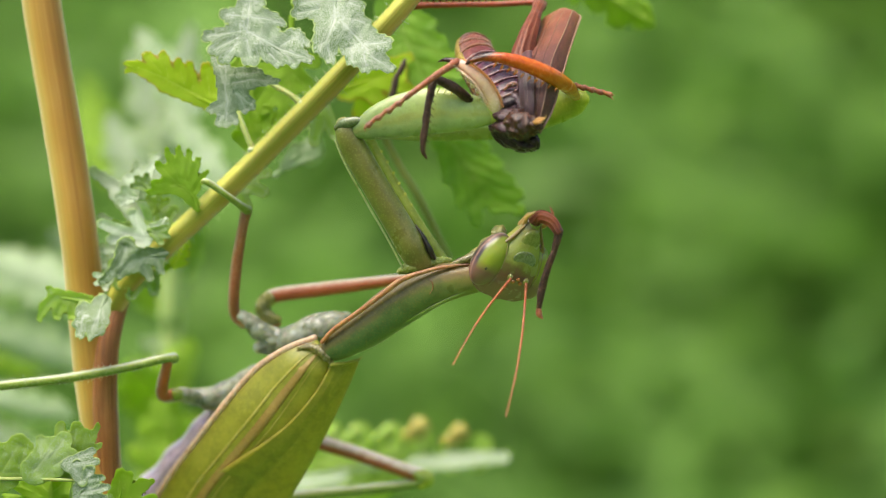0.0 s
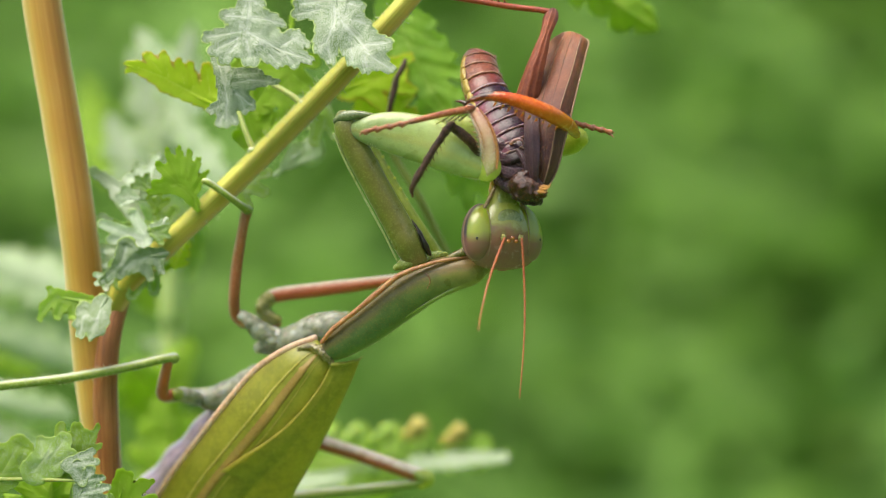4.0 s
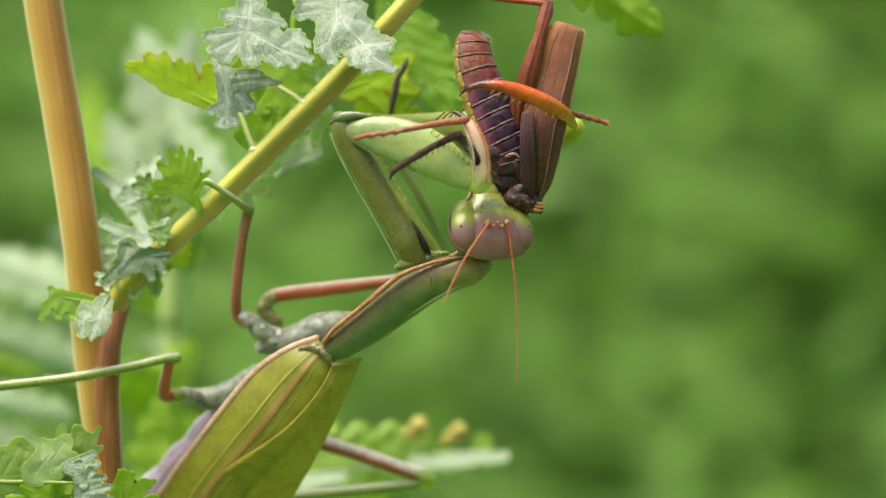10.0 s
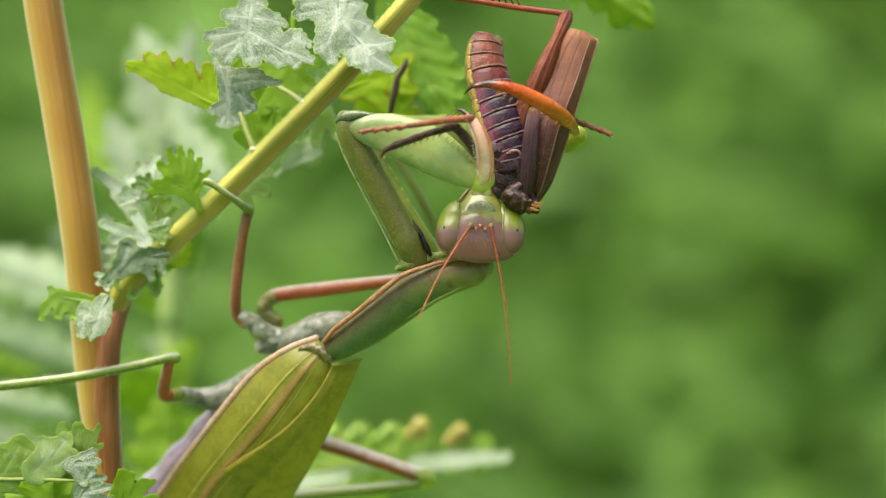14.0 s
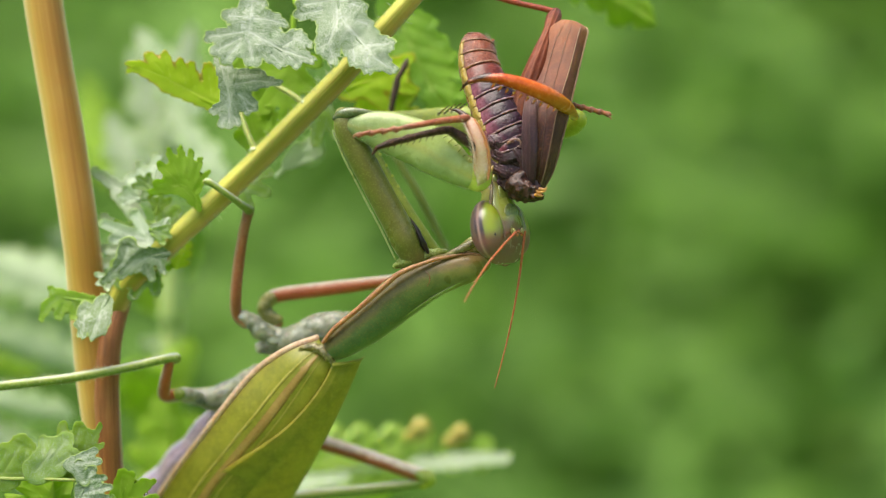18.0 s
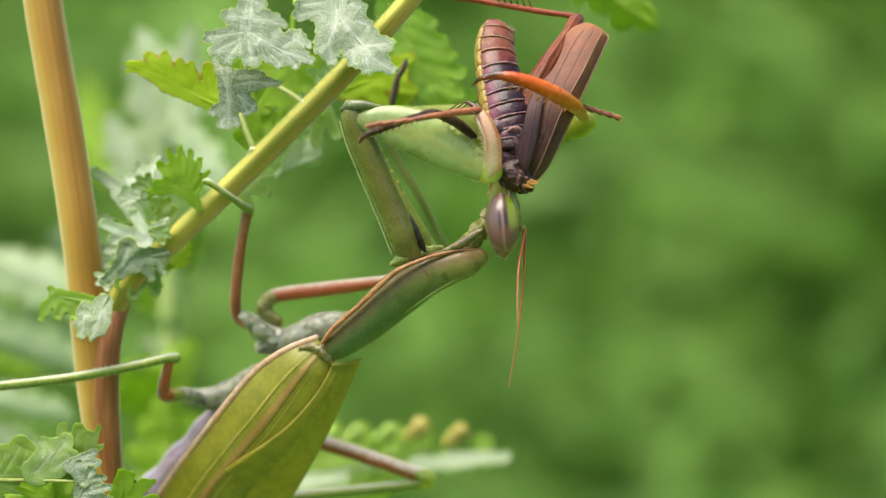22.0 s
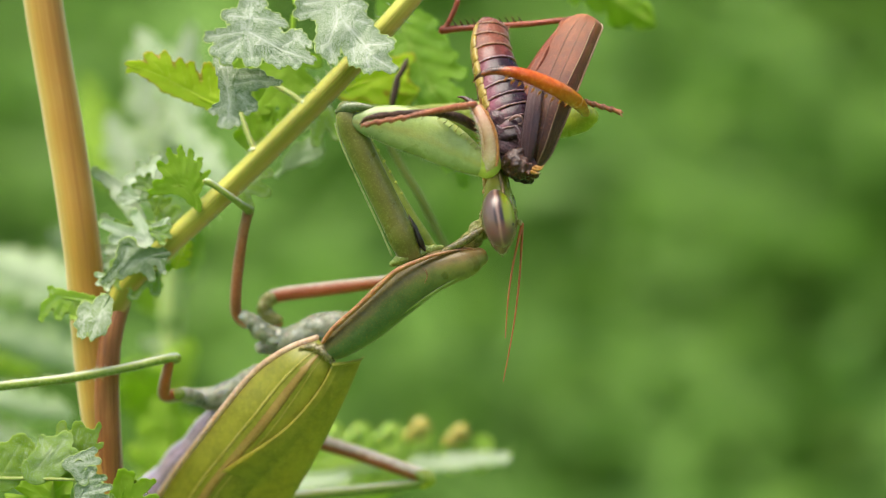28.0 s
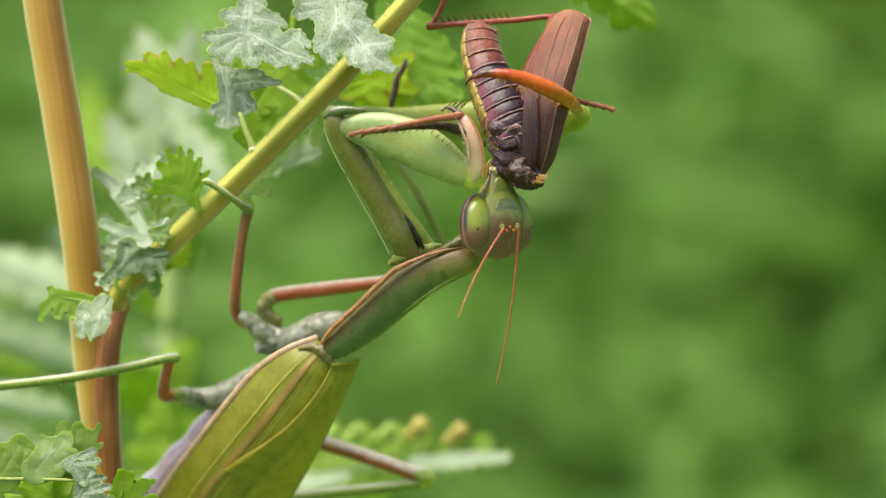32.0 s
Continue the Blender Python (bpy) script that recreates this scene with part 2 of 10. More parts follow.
# along: dark base to bright knee paints the fall of light; bands are stripes
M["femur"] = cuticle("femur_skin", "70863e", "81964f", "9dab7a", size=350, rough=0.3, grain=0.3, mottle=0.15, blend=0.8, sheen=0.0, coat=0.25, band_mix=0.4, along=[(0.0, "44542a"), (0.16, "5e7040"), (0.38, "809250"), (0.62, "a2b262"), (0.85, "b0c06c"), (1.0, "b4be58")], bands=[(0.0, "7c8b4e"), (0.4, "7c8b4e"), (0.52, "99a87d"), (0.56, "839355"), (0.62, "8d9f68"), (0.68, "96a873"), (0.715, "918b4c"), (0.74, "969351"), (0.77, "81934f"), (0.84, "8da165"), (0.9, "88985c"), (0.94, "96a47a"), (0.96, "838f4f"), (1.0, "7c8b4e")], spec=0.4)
M["far_femur"] = cuticle("far_femur_skin", "94a828", "acb436", "cccc5c", size=350, rough=0.28, mottle=0.15, sheen=0.0, along=[(0.0, "748448"), (0.5, "8a9a50"), (0.75, "98a830"), (1.0, "a8b030")])
M["tibia"] = cuticle("tibia_skin", "d89a7c", "e4b498", "f4dcc8", size=500, rough=0.28, mottle=0.12, blend=0.8, sheen=0.0, coat=0.3, band_mix=0.4, along=[(0.0, "acb440"), (0.2, "b8b858"), (0.36, "dcbc98"), (0.6, "ecb8a0"), (0.85, "e4a488"), (1.0, "cc8a70")], bands=[(0.0, "c89478"), (0.4, "c89478"), (0.5, "cc8a68"), (0.6, "e0a890"), (0.68, "e2bea8"), (0.76, "e8c8b4"), (0.82, "e8c8b2"), (0.92, "d8a890"), (1.0, "c89478")])
M["orange"] = cuticle("orange_skin", "b44a0c", "c65e14", "e09038", size=450, rough=0.22, sheen=0.0, coat=0.3, along=[(0.0, "b09024"), (0.2, "cc8020"), (0.45, "c86418"), (0.66, "a8400e"), (0.78, "742608"), (0.88, "2e0e06"), (1.0, "1c0806")], spec=0.35)
M["tarsus"] = cuticle("tarsus_skin", "844830", "9a6042", "c49c7c", size=900, rough=0.4, mottle=0.4, spec=0.35)
M["claw"] = cuticle("claw_skin", "2a120c", "3a1a10", "50281a", size=900, rough=0.25)
M["spine"] = cuticle("spine_skin", "7c8c48", "98a660", "b8bc84", size=900, rough=0.35)
M["black"] = cuticle("black_spot", "120c0c", "1e1414", "2a1e1c", size=900, rough=0.35)
# leg bands: pale grey upper edges paint skylight on fine hairs into the colour
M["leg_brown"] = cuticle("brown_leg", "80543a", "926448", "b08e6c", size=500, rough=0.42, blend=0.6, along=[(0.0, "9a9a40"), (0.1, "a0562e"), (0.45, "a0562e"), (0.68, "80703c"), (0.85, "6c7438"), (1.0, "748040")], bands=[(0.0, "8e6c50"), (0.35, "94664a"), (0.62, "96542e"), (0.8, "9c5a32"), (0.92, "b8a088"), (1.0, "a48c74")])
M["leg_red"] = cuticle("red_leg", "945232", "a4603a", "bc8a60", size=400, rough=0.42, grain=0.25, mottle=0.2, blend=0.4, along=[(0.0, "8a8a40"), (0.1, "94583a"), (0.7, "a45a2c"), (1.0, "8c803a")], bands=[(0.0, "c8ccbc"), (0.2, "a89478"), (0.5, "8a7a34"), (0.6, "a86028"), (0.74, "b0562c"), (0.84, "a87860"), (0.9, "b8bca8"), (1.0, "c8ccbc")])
M["leg_far"] = cuticle("top_lit_red_leg", "945232", "a4603a", "bc8a60", size=400, rough=0.42, blend=0.5, grain=0.25, along=[(0.0, "985838"), (0.6, "98582f"), (0.8, "86802c"), (1.0, "8c9030")], bands=[(0.0, "ccd0c4"), (0.4, "8a8a30"), (0.52, "948434"), (0.6, "a0602c"), (0.7, "a4502c"), (0.745, "a87c60"), (0.78, "b8bcb0"), (1.0, "ccd0c4")])
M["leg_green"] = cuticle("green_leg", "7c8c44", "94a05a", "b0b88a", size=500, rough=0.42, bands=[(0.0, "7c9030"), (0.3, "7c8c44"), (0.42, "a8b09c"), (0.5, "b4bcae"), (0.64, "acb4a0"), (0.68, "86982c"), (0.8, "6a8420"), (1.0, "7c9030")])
M["face"] = cuticle("face_skin", "848c30", "949a3c", "9c9060", size=900, rough=0.22, grain=0.12, blend=0.95, mottle=0.06, sheen=0.0, coat=0.4, sss=0.3, along=[(0.0, "7c4c4a"), (0.4, "7e524e"), (0.5, "82564c"), (0.55, "7c6440"), (0.61, "8a8a42"), (0.74, "959c44"), (0.88, "8c8a3c"), (1.0, "604c2c")])
M["shield"] = cuticle("shield_skin", "808c44", "909a54", "b0b484", size=900, rough=0.14, grain=0.25, mottle=0.1, sheen=0.0, coat=0.7, sss=0.3)
M["antenna"] = cuticle("antenna_skin", "94441f", "a85430", "c07c54", size=900, rough=0.45)
M["ocellus"] = cuticle("ocellus_skin", "904c1c", "a86424", "c88c4c", size=900, rough=0.12, coat=0.6, sheen=0.0)
M["mouthpart"] = cuticle("mouthpart_skin", "9a7c40", "a88c4a", "c0a870", size=700, rough=0.35)
# pinkish bands left of the middle are a reflection painted on the dark rings
M["abd_dark"] = cuticle("dark_segment", "210816", "310e22", "562639", size=700, rough=0.26, bump=0.7, coat=0.25, sheen=0.0, mottle=0.5, grain=0.3, band_mix=0.8, bands=[(0.0, "391525"), (0.45, "8b562e"), (0.56, "955f36"), (0.6, "9d5c68"), (0.66, "814454"), (0.7, "381425"), (0.76, "230917"), (0.9, "210818"), (1.0, "391525")], spec=0.22)
M["abd_mid"] = cuticle("brown_segment", "552119", "6a3126", "8e5245", size=600, rough=0.22, bump=0.7, coat=0.3, sheen=0.1, mottle=0.4, bands=[(0.0, "612f26"), (0.45, "946526"), (0.56, "97682d"), (0.6, "94655e"), (0.67, "804a42"), (0.72, "6a2b1f"), (0.82, "732f23"), (0.93, "6a3327"), (1.0, "612f26")], spec=0.22)
M["abd_tip"] = cuticle("orange_segment", "68331f", "7e442b", "a37862", size=900, rough=0.32, bump=1.1, coat=0.1, sheen=0.2, mottle=0.5, bands=[(0.0, "703f2e"), (0.45, "9f772b"), (0.55, "987135"), (0.61, "8d6e67"), (0.67, "896054"), (0.72, "7e3f29"), (0.82, "874830"), (0.92, "825543"), (1.0, "703f2e")], spec=0.22)
M["abd_yellow"] = cuticle("yellow_pleura", "8c7426", "a08a38", "bcae74", size=600, rough=0.35, bump=0.6)
M["thorax_dark"] = cuticle("dark_thorax", "1d0e15", "301b21", "55363d", size=900, rough=0.26, bump=1.4, sheen=0.1, coat=0.25, spec=0.22)
M["tegmen"] = cuticle("brown_wing", "562a1e", "6c3c2a", "946448", size=260, rough=0.4, bump=0.5, stripe=260.0, lines=0.14, along=[(0.0, "281820"), (0.3, "3e262a"), (0.5, "54302c"), (0.7, "804a32"), (1.0, "ac7048")], spec=0.22)
M["hind_femur"] = cuticle("brown_femur", "4a2012", "642e1a", "8a5236", size=500, rough=0.4, bump=1.0, stripe=57.0, along=[(0.0, "3c1e18"), (0.4, "74381e"), (0.7, "884a2a"), (0.88, "6a3828"), (1.0, "4e2c26")], spec=0.25)
M["plate"] = cuticle("side_plate_skin", "382127", "4e3138", "825e62", size=900, rough=0.24, bump=1.2, stripe=110.0, lines=0.14, grain=0.5, mottle=0.5, coat=0.3, sheen=0.0, spec=0.22)
M["tegmen_rib"] = cuticle("wing_rib_skin", "50322a", "6a463a", "8a6a58", size=900, rough=0.35, sheen=0.0, along=[(0.0, "3c2624"), (0.5, "5c3c34"), (1.0, "9a7458")])
M["tegmen_edge"] = cuticle("wing_edge_skin", "7a5840", "9a7454", "b89474", size=900, rough=0.4, along=[(0.0, "5c443a"), (0.5, "8a6448"), (1.0, "bc9874")])
M["hind_tibia"] = cuticle("reddish_tibia", "7c341c", "944326", "b06c50", size=600, rough=0.4)
M["dark_leg"] = cuticle("dark_brown_leg", "3a281c", "503624", "745640", size=600, rough=0.5, bump=1.2, mottle=0.5, bands=[(0.0, "4e3a2c"), (0.3, "2e1e16"), (0.6, "2a1a12"), (0.8, "3c281c"), (0.93, "64503e"), (1.0, "4e3a2c")], spec=0.22)
M["flesh"] = cuticle("chewed_flesh", "28120e", "442214", "74481f", size=900, rough=0.18, bump=1.0)
M["shred"] = cuticle("yellow_shred", "946424", "a87830", "c49c54", size=900, rough=0.3)
M["bud"] = cuticle("swelling_skin", "a09444", "aeaa50", "94643c", size=450, rough=0.5, grain=0.4, mottle=0.12, sss=0.8)
M["green_bud"] = cuticle("green_swelling_skin", "7ca034", "90b044", "a8a850", size=450, rough=0.5, mottle=0.2, sss=0.8)
M["knee"] = cuticle("knee_skin", "b0bc48", "c0c858", "dce090", size=500, rough=0.25, coat=0.3, sheen=0.0, grain=0.25, mottle=0.12, sss=0.8)
M["tibia_inner"] = cuticle("inner_edge", "c8a088", "dcc0ac", "f0e4d8", size=1200, rough=0.35, sheen=0.0)
M["orange_line"] = cuticle("orange_edge", "c07848", "d08c5c", "e4b088", size=700, rough=0.35, sheen=0.0)
M["flap"] = cuticle("neck_flap", "666032", "827a44", "aaa270", size=900, rough=0.2, coat=0.5, sheen=0.0, mottle=0.5, bump=1.2)
M["tip_rim"] = cuticle("tip_rim", "84543e", "a07860", "c4a08c", size=1100, rough=0.35, mottle=0.5, spec=0.35)
M["mark"] = cuticle("brown_mark", "805434", "946640", "a88058", size=900, rough=0.35, sheen=0.0)
M["face_plate"] = cuticle("face_plate_skin", "707a44", "7e8856", "9ca480", size=700, rough=0.24, bump=0.8, sheen=0.0, coat=0.3, mottle=0.3)
M["lip"] = cuticle("lip_skin", "7a8038", "8a9044", "a8aa68", size=700, rough=0.18, grain=0.25, sheen=0.0, coat=0.6, sss=0.3)
M["ridge_yellow"] = cuticle("yellow_ridge", "a8ac3a", "b8b84a", "d0cc78", size=700, rough=0.28)
M["ridge_pale"] = cuticle("pale_ridge", "b4c08a", "c4cc9c", "dce0c4", size=700, rough=0.25)
M["abd_rim"] = cuticle("pale_rim", "74545a", "a07e7c", "c8b0a8", size=1100, rough=0.28, bump=0.6, mottle=0.6, spec=0.35)
M["socket"] = cuticle("socket_skin", "728238", "90a04e", "b4be80", size=900, rough=0.24, bump=1.0, sheen=0.0, coat=0.3)
M["eye_rim"] = cuticle("eye_rim_skin", "705c3e", "84704c", "a08c68", size=900, rough=0.3, mottle=0.4)
M["tegmen_low"] = cuticle("dark_wing", "2c181c", "40262a", "6c4c48", size=260, rough=0.4, bump=0.5, stripe=260.0, lines=0.2, spec=0.35, along=[(0.0, "20121a"), (0.5, "38222a"), (1.0, "543430")])
M["olive_stalk"] = stalk_skin("olive_stalk", "54641e", "687826", "848c44")
M["coxa_edge"] = cuticle("coxa_edge_skin", "8c9a5c", "a0ac74", "bcc49c", size=900, rough=0.3, mottle=0.4)
M["joint"] = cuticle("joint_skin", "4e5a34", "64704a", "8a9880", size=900, rough=0.2, sheen=0.0, coat=0.3, grain=0.2, mottle=0.2, spec=0.4)
M["neck"] = cuticle("neck_skin", "7c7e3e", "94924c", "b8b284", size=900, rough=0.26, bump=1.2, sheen=0.0, coat=0.2)


def eye_skin():
    m, nt, bs = graph("compound_eye")
    tc = node(nt, "ShaderNodeTexCoord")
    xyz = node(nt, "ShaderNodeSeparateXYZ")
    nt.links.new(tc.outputs["Object"], xyz.inputs[0])
    soft = noise_of(nt, tc.outputs["Object"], 900, 3)
    wob = calc(nt, "MULTIPLY", calc(nt, "SUBTRACT", soft, 0.5), 0.16)
    y = calc(nt, "ADD", calc(nt, "MULTIPLY", xyz.outputs["Y"], 1 / (30 * U)), wob)
    z = calc(nt, "ADD", calc(nt, "MULTIPLY", xyz.outputs["Z"], 1 / (54 * U)), wob)
    front = ramp(nt, calc(nt, "ADD", calc(nt, "MULTIPLY", y, 0.5), 0.5), [(0.0, lin("848c2c")), (0.14, lin("8a961e")), (0.28, lin("7a8816")), (0.38, lin("4a3a2a")), (0.54, lin("5a4540")), (1.0, lin("705c54"))])
    off = calc(nt, "ADD", y, 0.06)
    oval = calc(nt, "ADD", calc(nt, "MULTIPLY", calc(nt, "MULTIPLY", off, off), 9.0), calc(nt, "MULTIPLY", calc(nt, "MULTIPLY", z, z), 2.6))
    dark = ramp(nt, oval, [(0.55, (1, 1, 1, 1)), (1.0, (0, 0, 0, 1))])
    col = mixc(nt, calc(nt, "MULTIPLY", dark, 0.85), front, lin("22141a"))
    low = ramp(nt, calc(nt, "ADD", calc(nt, "MULTIPLY", z, 0.5), 0.5), [(0.3, (1, 1, 1, 1)), (0.48, (0, 0, 0, 1))])
    col = mixc(nt, calc(nt, "MULTIPLY", low, 0.9), col, lin("744a48"))
    line = ramp(nt, calc(nt, "ABSOLUTE", calc(nt, "SUBTRACT", off, 0.04)), [(0.0, (1, 1, 1, 1)), (0.14, (0, 0, 0, 1))])
    col = mixc(nt, calc(nt, "MULTIPLY", line, 0.6), col, lin("b48e7c"))
    facet = node(nt, "ShaderNodeTexVoronoi")
    facet.inputs["Scale"].default_value = 26000
    nt.links.new(tc.outputs["Object"], facet.inputs["Vector"])
    nt.links.new(col, bs.inputs["Base Color"])
    bs.inputs["Roughness"].default_value = 0.32
    bs.inputs["Coat Weight"].default_value = 0.4
    bs.inputs["Coat Roughness"].default_value = 0.16
    bs.inputs["Subsurface Weight"].default_value = 0.2
    bs.inputs["Subsurface Scale"].default_value = 0.0006
    bump_to(nt, bs, facet.outputs["Distance"], 0.08, 0.00002)
    return m


M["eye"] = eye_skin()


# ---- mesh tools ----
def spline(rows, steps):
    """Catmull-Rom through rows of numbers."""
    a = np.array(rows, float)
    a = np.vstack([2 * a[0] - a[1], a, 2 * a[-1] - a[-2]])
    n = len(rows) - 1
    out = []
    for i in range(steps + 1):
        s = min(i / steps * n, n - 1e-9)
        k = int(s)
        f = s - k
        p0, p1, p2, p3 = a[k:k + 4]
        out.append(0.5 * (2 * p1 + (p2 - p0) * f + (2 * p0 - 5 * p1 + 4 * p2 - p3) * f * f + (3 * p1 - p0 - 3 * p2 + p3) * f ** 3))
    return np.array(out)


def tube(bm, rows, sides=14, steps=28, rough=0.0, grain=900.0, prof=None, cap=1.0, eye_axis=(0, 1, 0), mat=0):
    """Sweeps an oval along rows (x, y, z, a, b): a across in the plane of the subject, b in depth; round ends."""
    uvl = bm.loops.layers.uv.verify()
    pts = spline(rows, steps)
    pts[:, 3:] = np.maximum(pts[:, 3:], 1e-6)
    tang = np.gradient(pts[:, :3], axis=0)
    rings = []
    order = [(0, -h) for h in (0.92, 0.6, 0.25)] if cap else []
    order += [(i, 0) for i in range(steps + 1)]
    order += [(steps, h) for h in (0.25, 0.6, 0.92)] if cap else []
    for i, h in order:
        t = Vector(tang[i]).normalized()
        n1 = t.cross(Vector(eye_axis))
        if n1.length < 1e-4:
            n1 = Vector((1, 0, 0))
        n1.normalize()
        n2 = n1.cross(t)
        a, b = pts[i, 3], pts[i, 4]
        c = Vector(pts[i, :3])
        if h:
            k = math.sqrt(max(0.0, 1 - h * h))
            c = c + t * (h * min(a, b) * cap)
            a, b = a * k, b * k
        ring = []
        for j in range(sides):
            w = 2 * math.pi * j / sides
            r = prof(i / steps, w) if prof else 1.0
            p = c + n1 * (a * r * math.cos(w)) + n2 * (b * r * math.sin(w))
            if rough:
                p = p + noise.noise_vector(p * grain) * rough
            ring.append(bm.verts.new(p))
        rings.append((ring, i / steps))
    faces = []
    for (r0, s0), (r1, s1) in zip(rings, rings[1:]):
        for j in range(sides):
            k = (j + 1) % sides
            f = bm.faces.new((r0[j], r0[k], r1[k], r1[j]))
            for lp, uv in zip(f.loops, ((j / sides, s0), ((j + 1) / sides, s0), ((j + 1) / sides, s1), (j / sides, s1))):
                lp[uvl].uv = uv
            faces.append(f)
    for ring, s in (rings[0], rings[-1]):
        f = bm.faces.new(ring if ring is rings[-1][0] else ring[::-1])
        for lp in f.loops:
            lp[uvl].uv = (0.5, s)
        faces.append(f)
    for f in faces:
        f.smooth = True
        f.material_index = mat
    return bm


def ball(bm, c, r, seg=16, rings=12, dent=None):
    """A rounded body with radii r about c; dent(unit vector) gives the radius factor."""
    c = Vector(c)
    vs = []
    top = bm.verts.new(c + Vector((0, 0, r[2])) * (dent(Vector((0, 0, 1))) if dent else 1))
    bot = bm.verts.new(c - Vector((0, 0, r[2])) * (dent(Vector((0, 0, -1))) if dent else 1))
    for i in range(1, rings):
        th = math.pi * i / rings
        row = []
        for j in range(seg):
            ph = 2 * math.pi * j / seg
            d = Vector((math.sin(th) * math.cos(ph), math.sin(th) * math.sin(ph), math.cos(th)))
            f = dent(d) if dent else 1.0
            row.append(bm.verts.new(c + Vector((d.x * r[0], d.y * r[1], d.z * r[2])) * f))
        vs.append(row)
    for j in range(seg):
        k = (j + 1) % seg
        bm.faces.new((top, vs[0][j], vs[0][k])).smooth = True
        bm.faces.new((bot, vs[-1][k], vs[-1][j])).smooth = True
        for a, b in zip(vs, vs[1:]):
            bm.faces.new((a[j], b[j], b[k], a[k])).smooth = True
    return bm


PLACE = {}


def thing(name, at, label, category, group="", kind=""):
    ob = new(name)
    ob.empty_display_size = 0.005
    ob.location = at
    PLACE[ob.name] = Vector(at)
    return tagged(ob, label, category, group, kind)


def part(name, bm, material, parent, label="", pivot=None, local=False):
    """Links a bmesh as one part. Its points stand in world space unless local; pivot: the joint it turns about."""
    home = PLACE[parent.name]
    pv = Vector(pivot) if pivot is not None else home
    if not local:
        bmesh.ops.translate(bm, verts=bm.verts, vec=-pv)
    me = bpy.data.meshes.new(name)
    bmesh.ops.recalc_face_normals(bm, faces=bm.faces)
    bm.to_mesh(me)
    bm.free()
    for mt in (material if isinstance(material, (list, tuple)) else [material]):
        me.materials.append(M[mt])
    ob = new(name, me)
    ob.parent = parent
    ob.location = (pv - home) if not local else (pv if pivot is not None else Vector((0, 0, 0)))
    PLACE[ob.name] = pv if not local else Vector((0, 0, 0))
    if label:
        tagged(ob, label)
    return ob


def run(*rows):
    """Rows of (u, v, d, a, b) on the plan, radii in plan steps."""
    out = []
    for u, v, d, a, b in rows:
        k = (0.2 + d * 0.001) / 0.2
        out.append((*spot(u, v, d), a * U * k, b * U * k))
    return out


def leaf_mesh(base, tip, half, lobes=4, cut=0.5, roll=0.0, fold=0.25, arch=0.0, droop=0.0, shear=0.5, seed=1, upper=1.0, lower=1.0, stalk=None, thick=0.00022, crinkle=0.12, ridge=0.025, rows=84, cols=7, broad=0.75, teeth=3):
    """A pinnate blade from base to tip: lobes with blunt teeth, folded along the midrib, arched and crinkled."""
    rng = random.Random(seed)
    base, tip = Vector(base), Vector(tip)
    axis = tip - base
    length = axis.length
    axis.normalize()
    side = axis.cross(Vector((0, 1, 0))).normalized()
    side = Matrix.Rotation(radians(roll), 3, axis) @ side
    normal = side.cross(axis).normalized()
    shift = [rng.uniform(-0.12, 0.12) for _ in range(2)]
    size = [[rng.uniform(0.82, 1.15) for _ in range(lobes + 2)] for _ in range(2)]
    bm = bmesh.new()
    uvl = bm.loops.layers.uv.verify()
    grid = []
    for i in range(rows + 1):
        s = i / rows
        env = math.sin(math.pi * min(1.0, s * 0.93 + 0.05) ** broad) ** 0.8
        line = []
        for j in range(-cols, cols + 1):
            t = j / cols
            q = 0 if t < 0 else 1
            ph = s * lobes + shift[q]
            f = ph % 1.0
            edge = min(f, 1 - f)
            lobe = 1 - cut * math.exp(-(edge / 0.15) ** 2) - 0.1 * cut * (1 - f)
            g = f * teeth % 1.0
            tooth = 1.0 - 0.17 * (1 - math.sin(math.pi * g) ** 0.6) * (0.45 + 0.55 * math.sin(math.pi * f))
            w = half * env * lobe * tooth * size[q][min(lobes + 1, max(0, int(ph)))] * (lower if t < 0 else upper)
            w = max(w, half * 0.02)
            a = abs(t)
            p = base + axis * (length * s + shear * a * a * w * 0.5) + side * (t * w)
            lift = fold * a * w - droop * a * a * w + arch * length * 4 * s * (1 - s)
            lift += crinkle * half * noise.noise(Vector((s * 5 + seed * 3.7, t * 2.2, seed * 1.3)))
            lift += ridge * half * math.sin(math.pi * 2 * (s * lobes - a * 0.6)) * a
            lift -= 0.06 * half * math.exp(-(t * 9) ** 2)
            line.append(p + normal * lift)
        grid.append(line)
    n = 2 * cols + 1
    top = [[bm.verts.new(p) for p in line] for line in grid]
    low = [[bm.verts.new(p - normal * thick * (0.35 + 0.65 * (1 - abs(2 * j / (n - 1) - 1)))) for j, p in enumerate(line)] for line in grid]

    def quad(a, b, c, d, uvs):
        f = bm.faces.new((a, b, c, d))
        f.smooth = True
        for lp, uv in zip(f.loops, uvs):
            lp[uvl].uv = uv

    for i in range(rows):
        s0, s1 = i / rows, (i + 1) / rows
        for j in range(n - 1):
            t0, t1 = j / (n - 1), (j + 1) / (n - 1)
            uvs = ((t0, s0), (t1, s0), (t1, s1), (t0, s1))
            quad(top[i][j], top[i][j + 1], top[i + 1][j + 1], top[i + 1][j], uvs)
            quad(low[i + 1][j], low[i + 1][j + 1], low[i][j + 1], low[i][j], uvs[::-1])
        for j, t in ((0, 0.0), (n - 1, 1.0)):
            uvs = ((t, s0), (t, s1), (t, s1), (t, s0))
            quad(top[i][j], top[i + 1][j], low[i + 1][j], low[i][j], uvs)
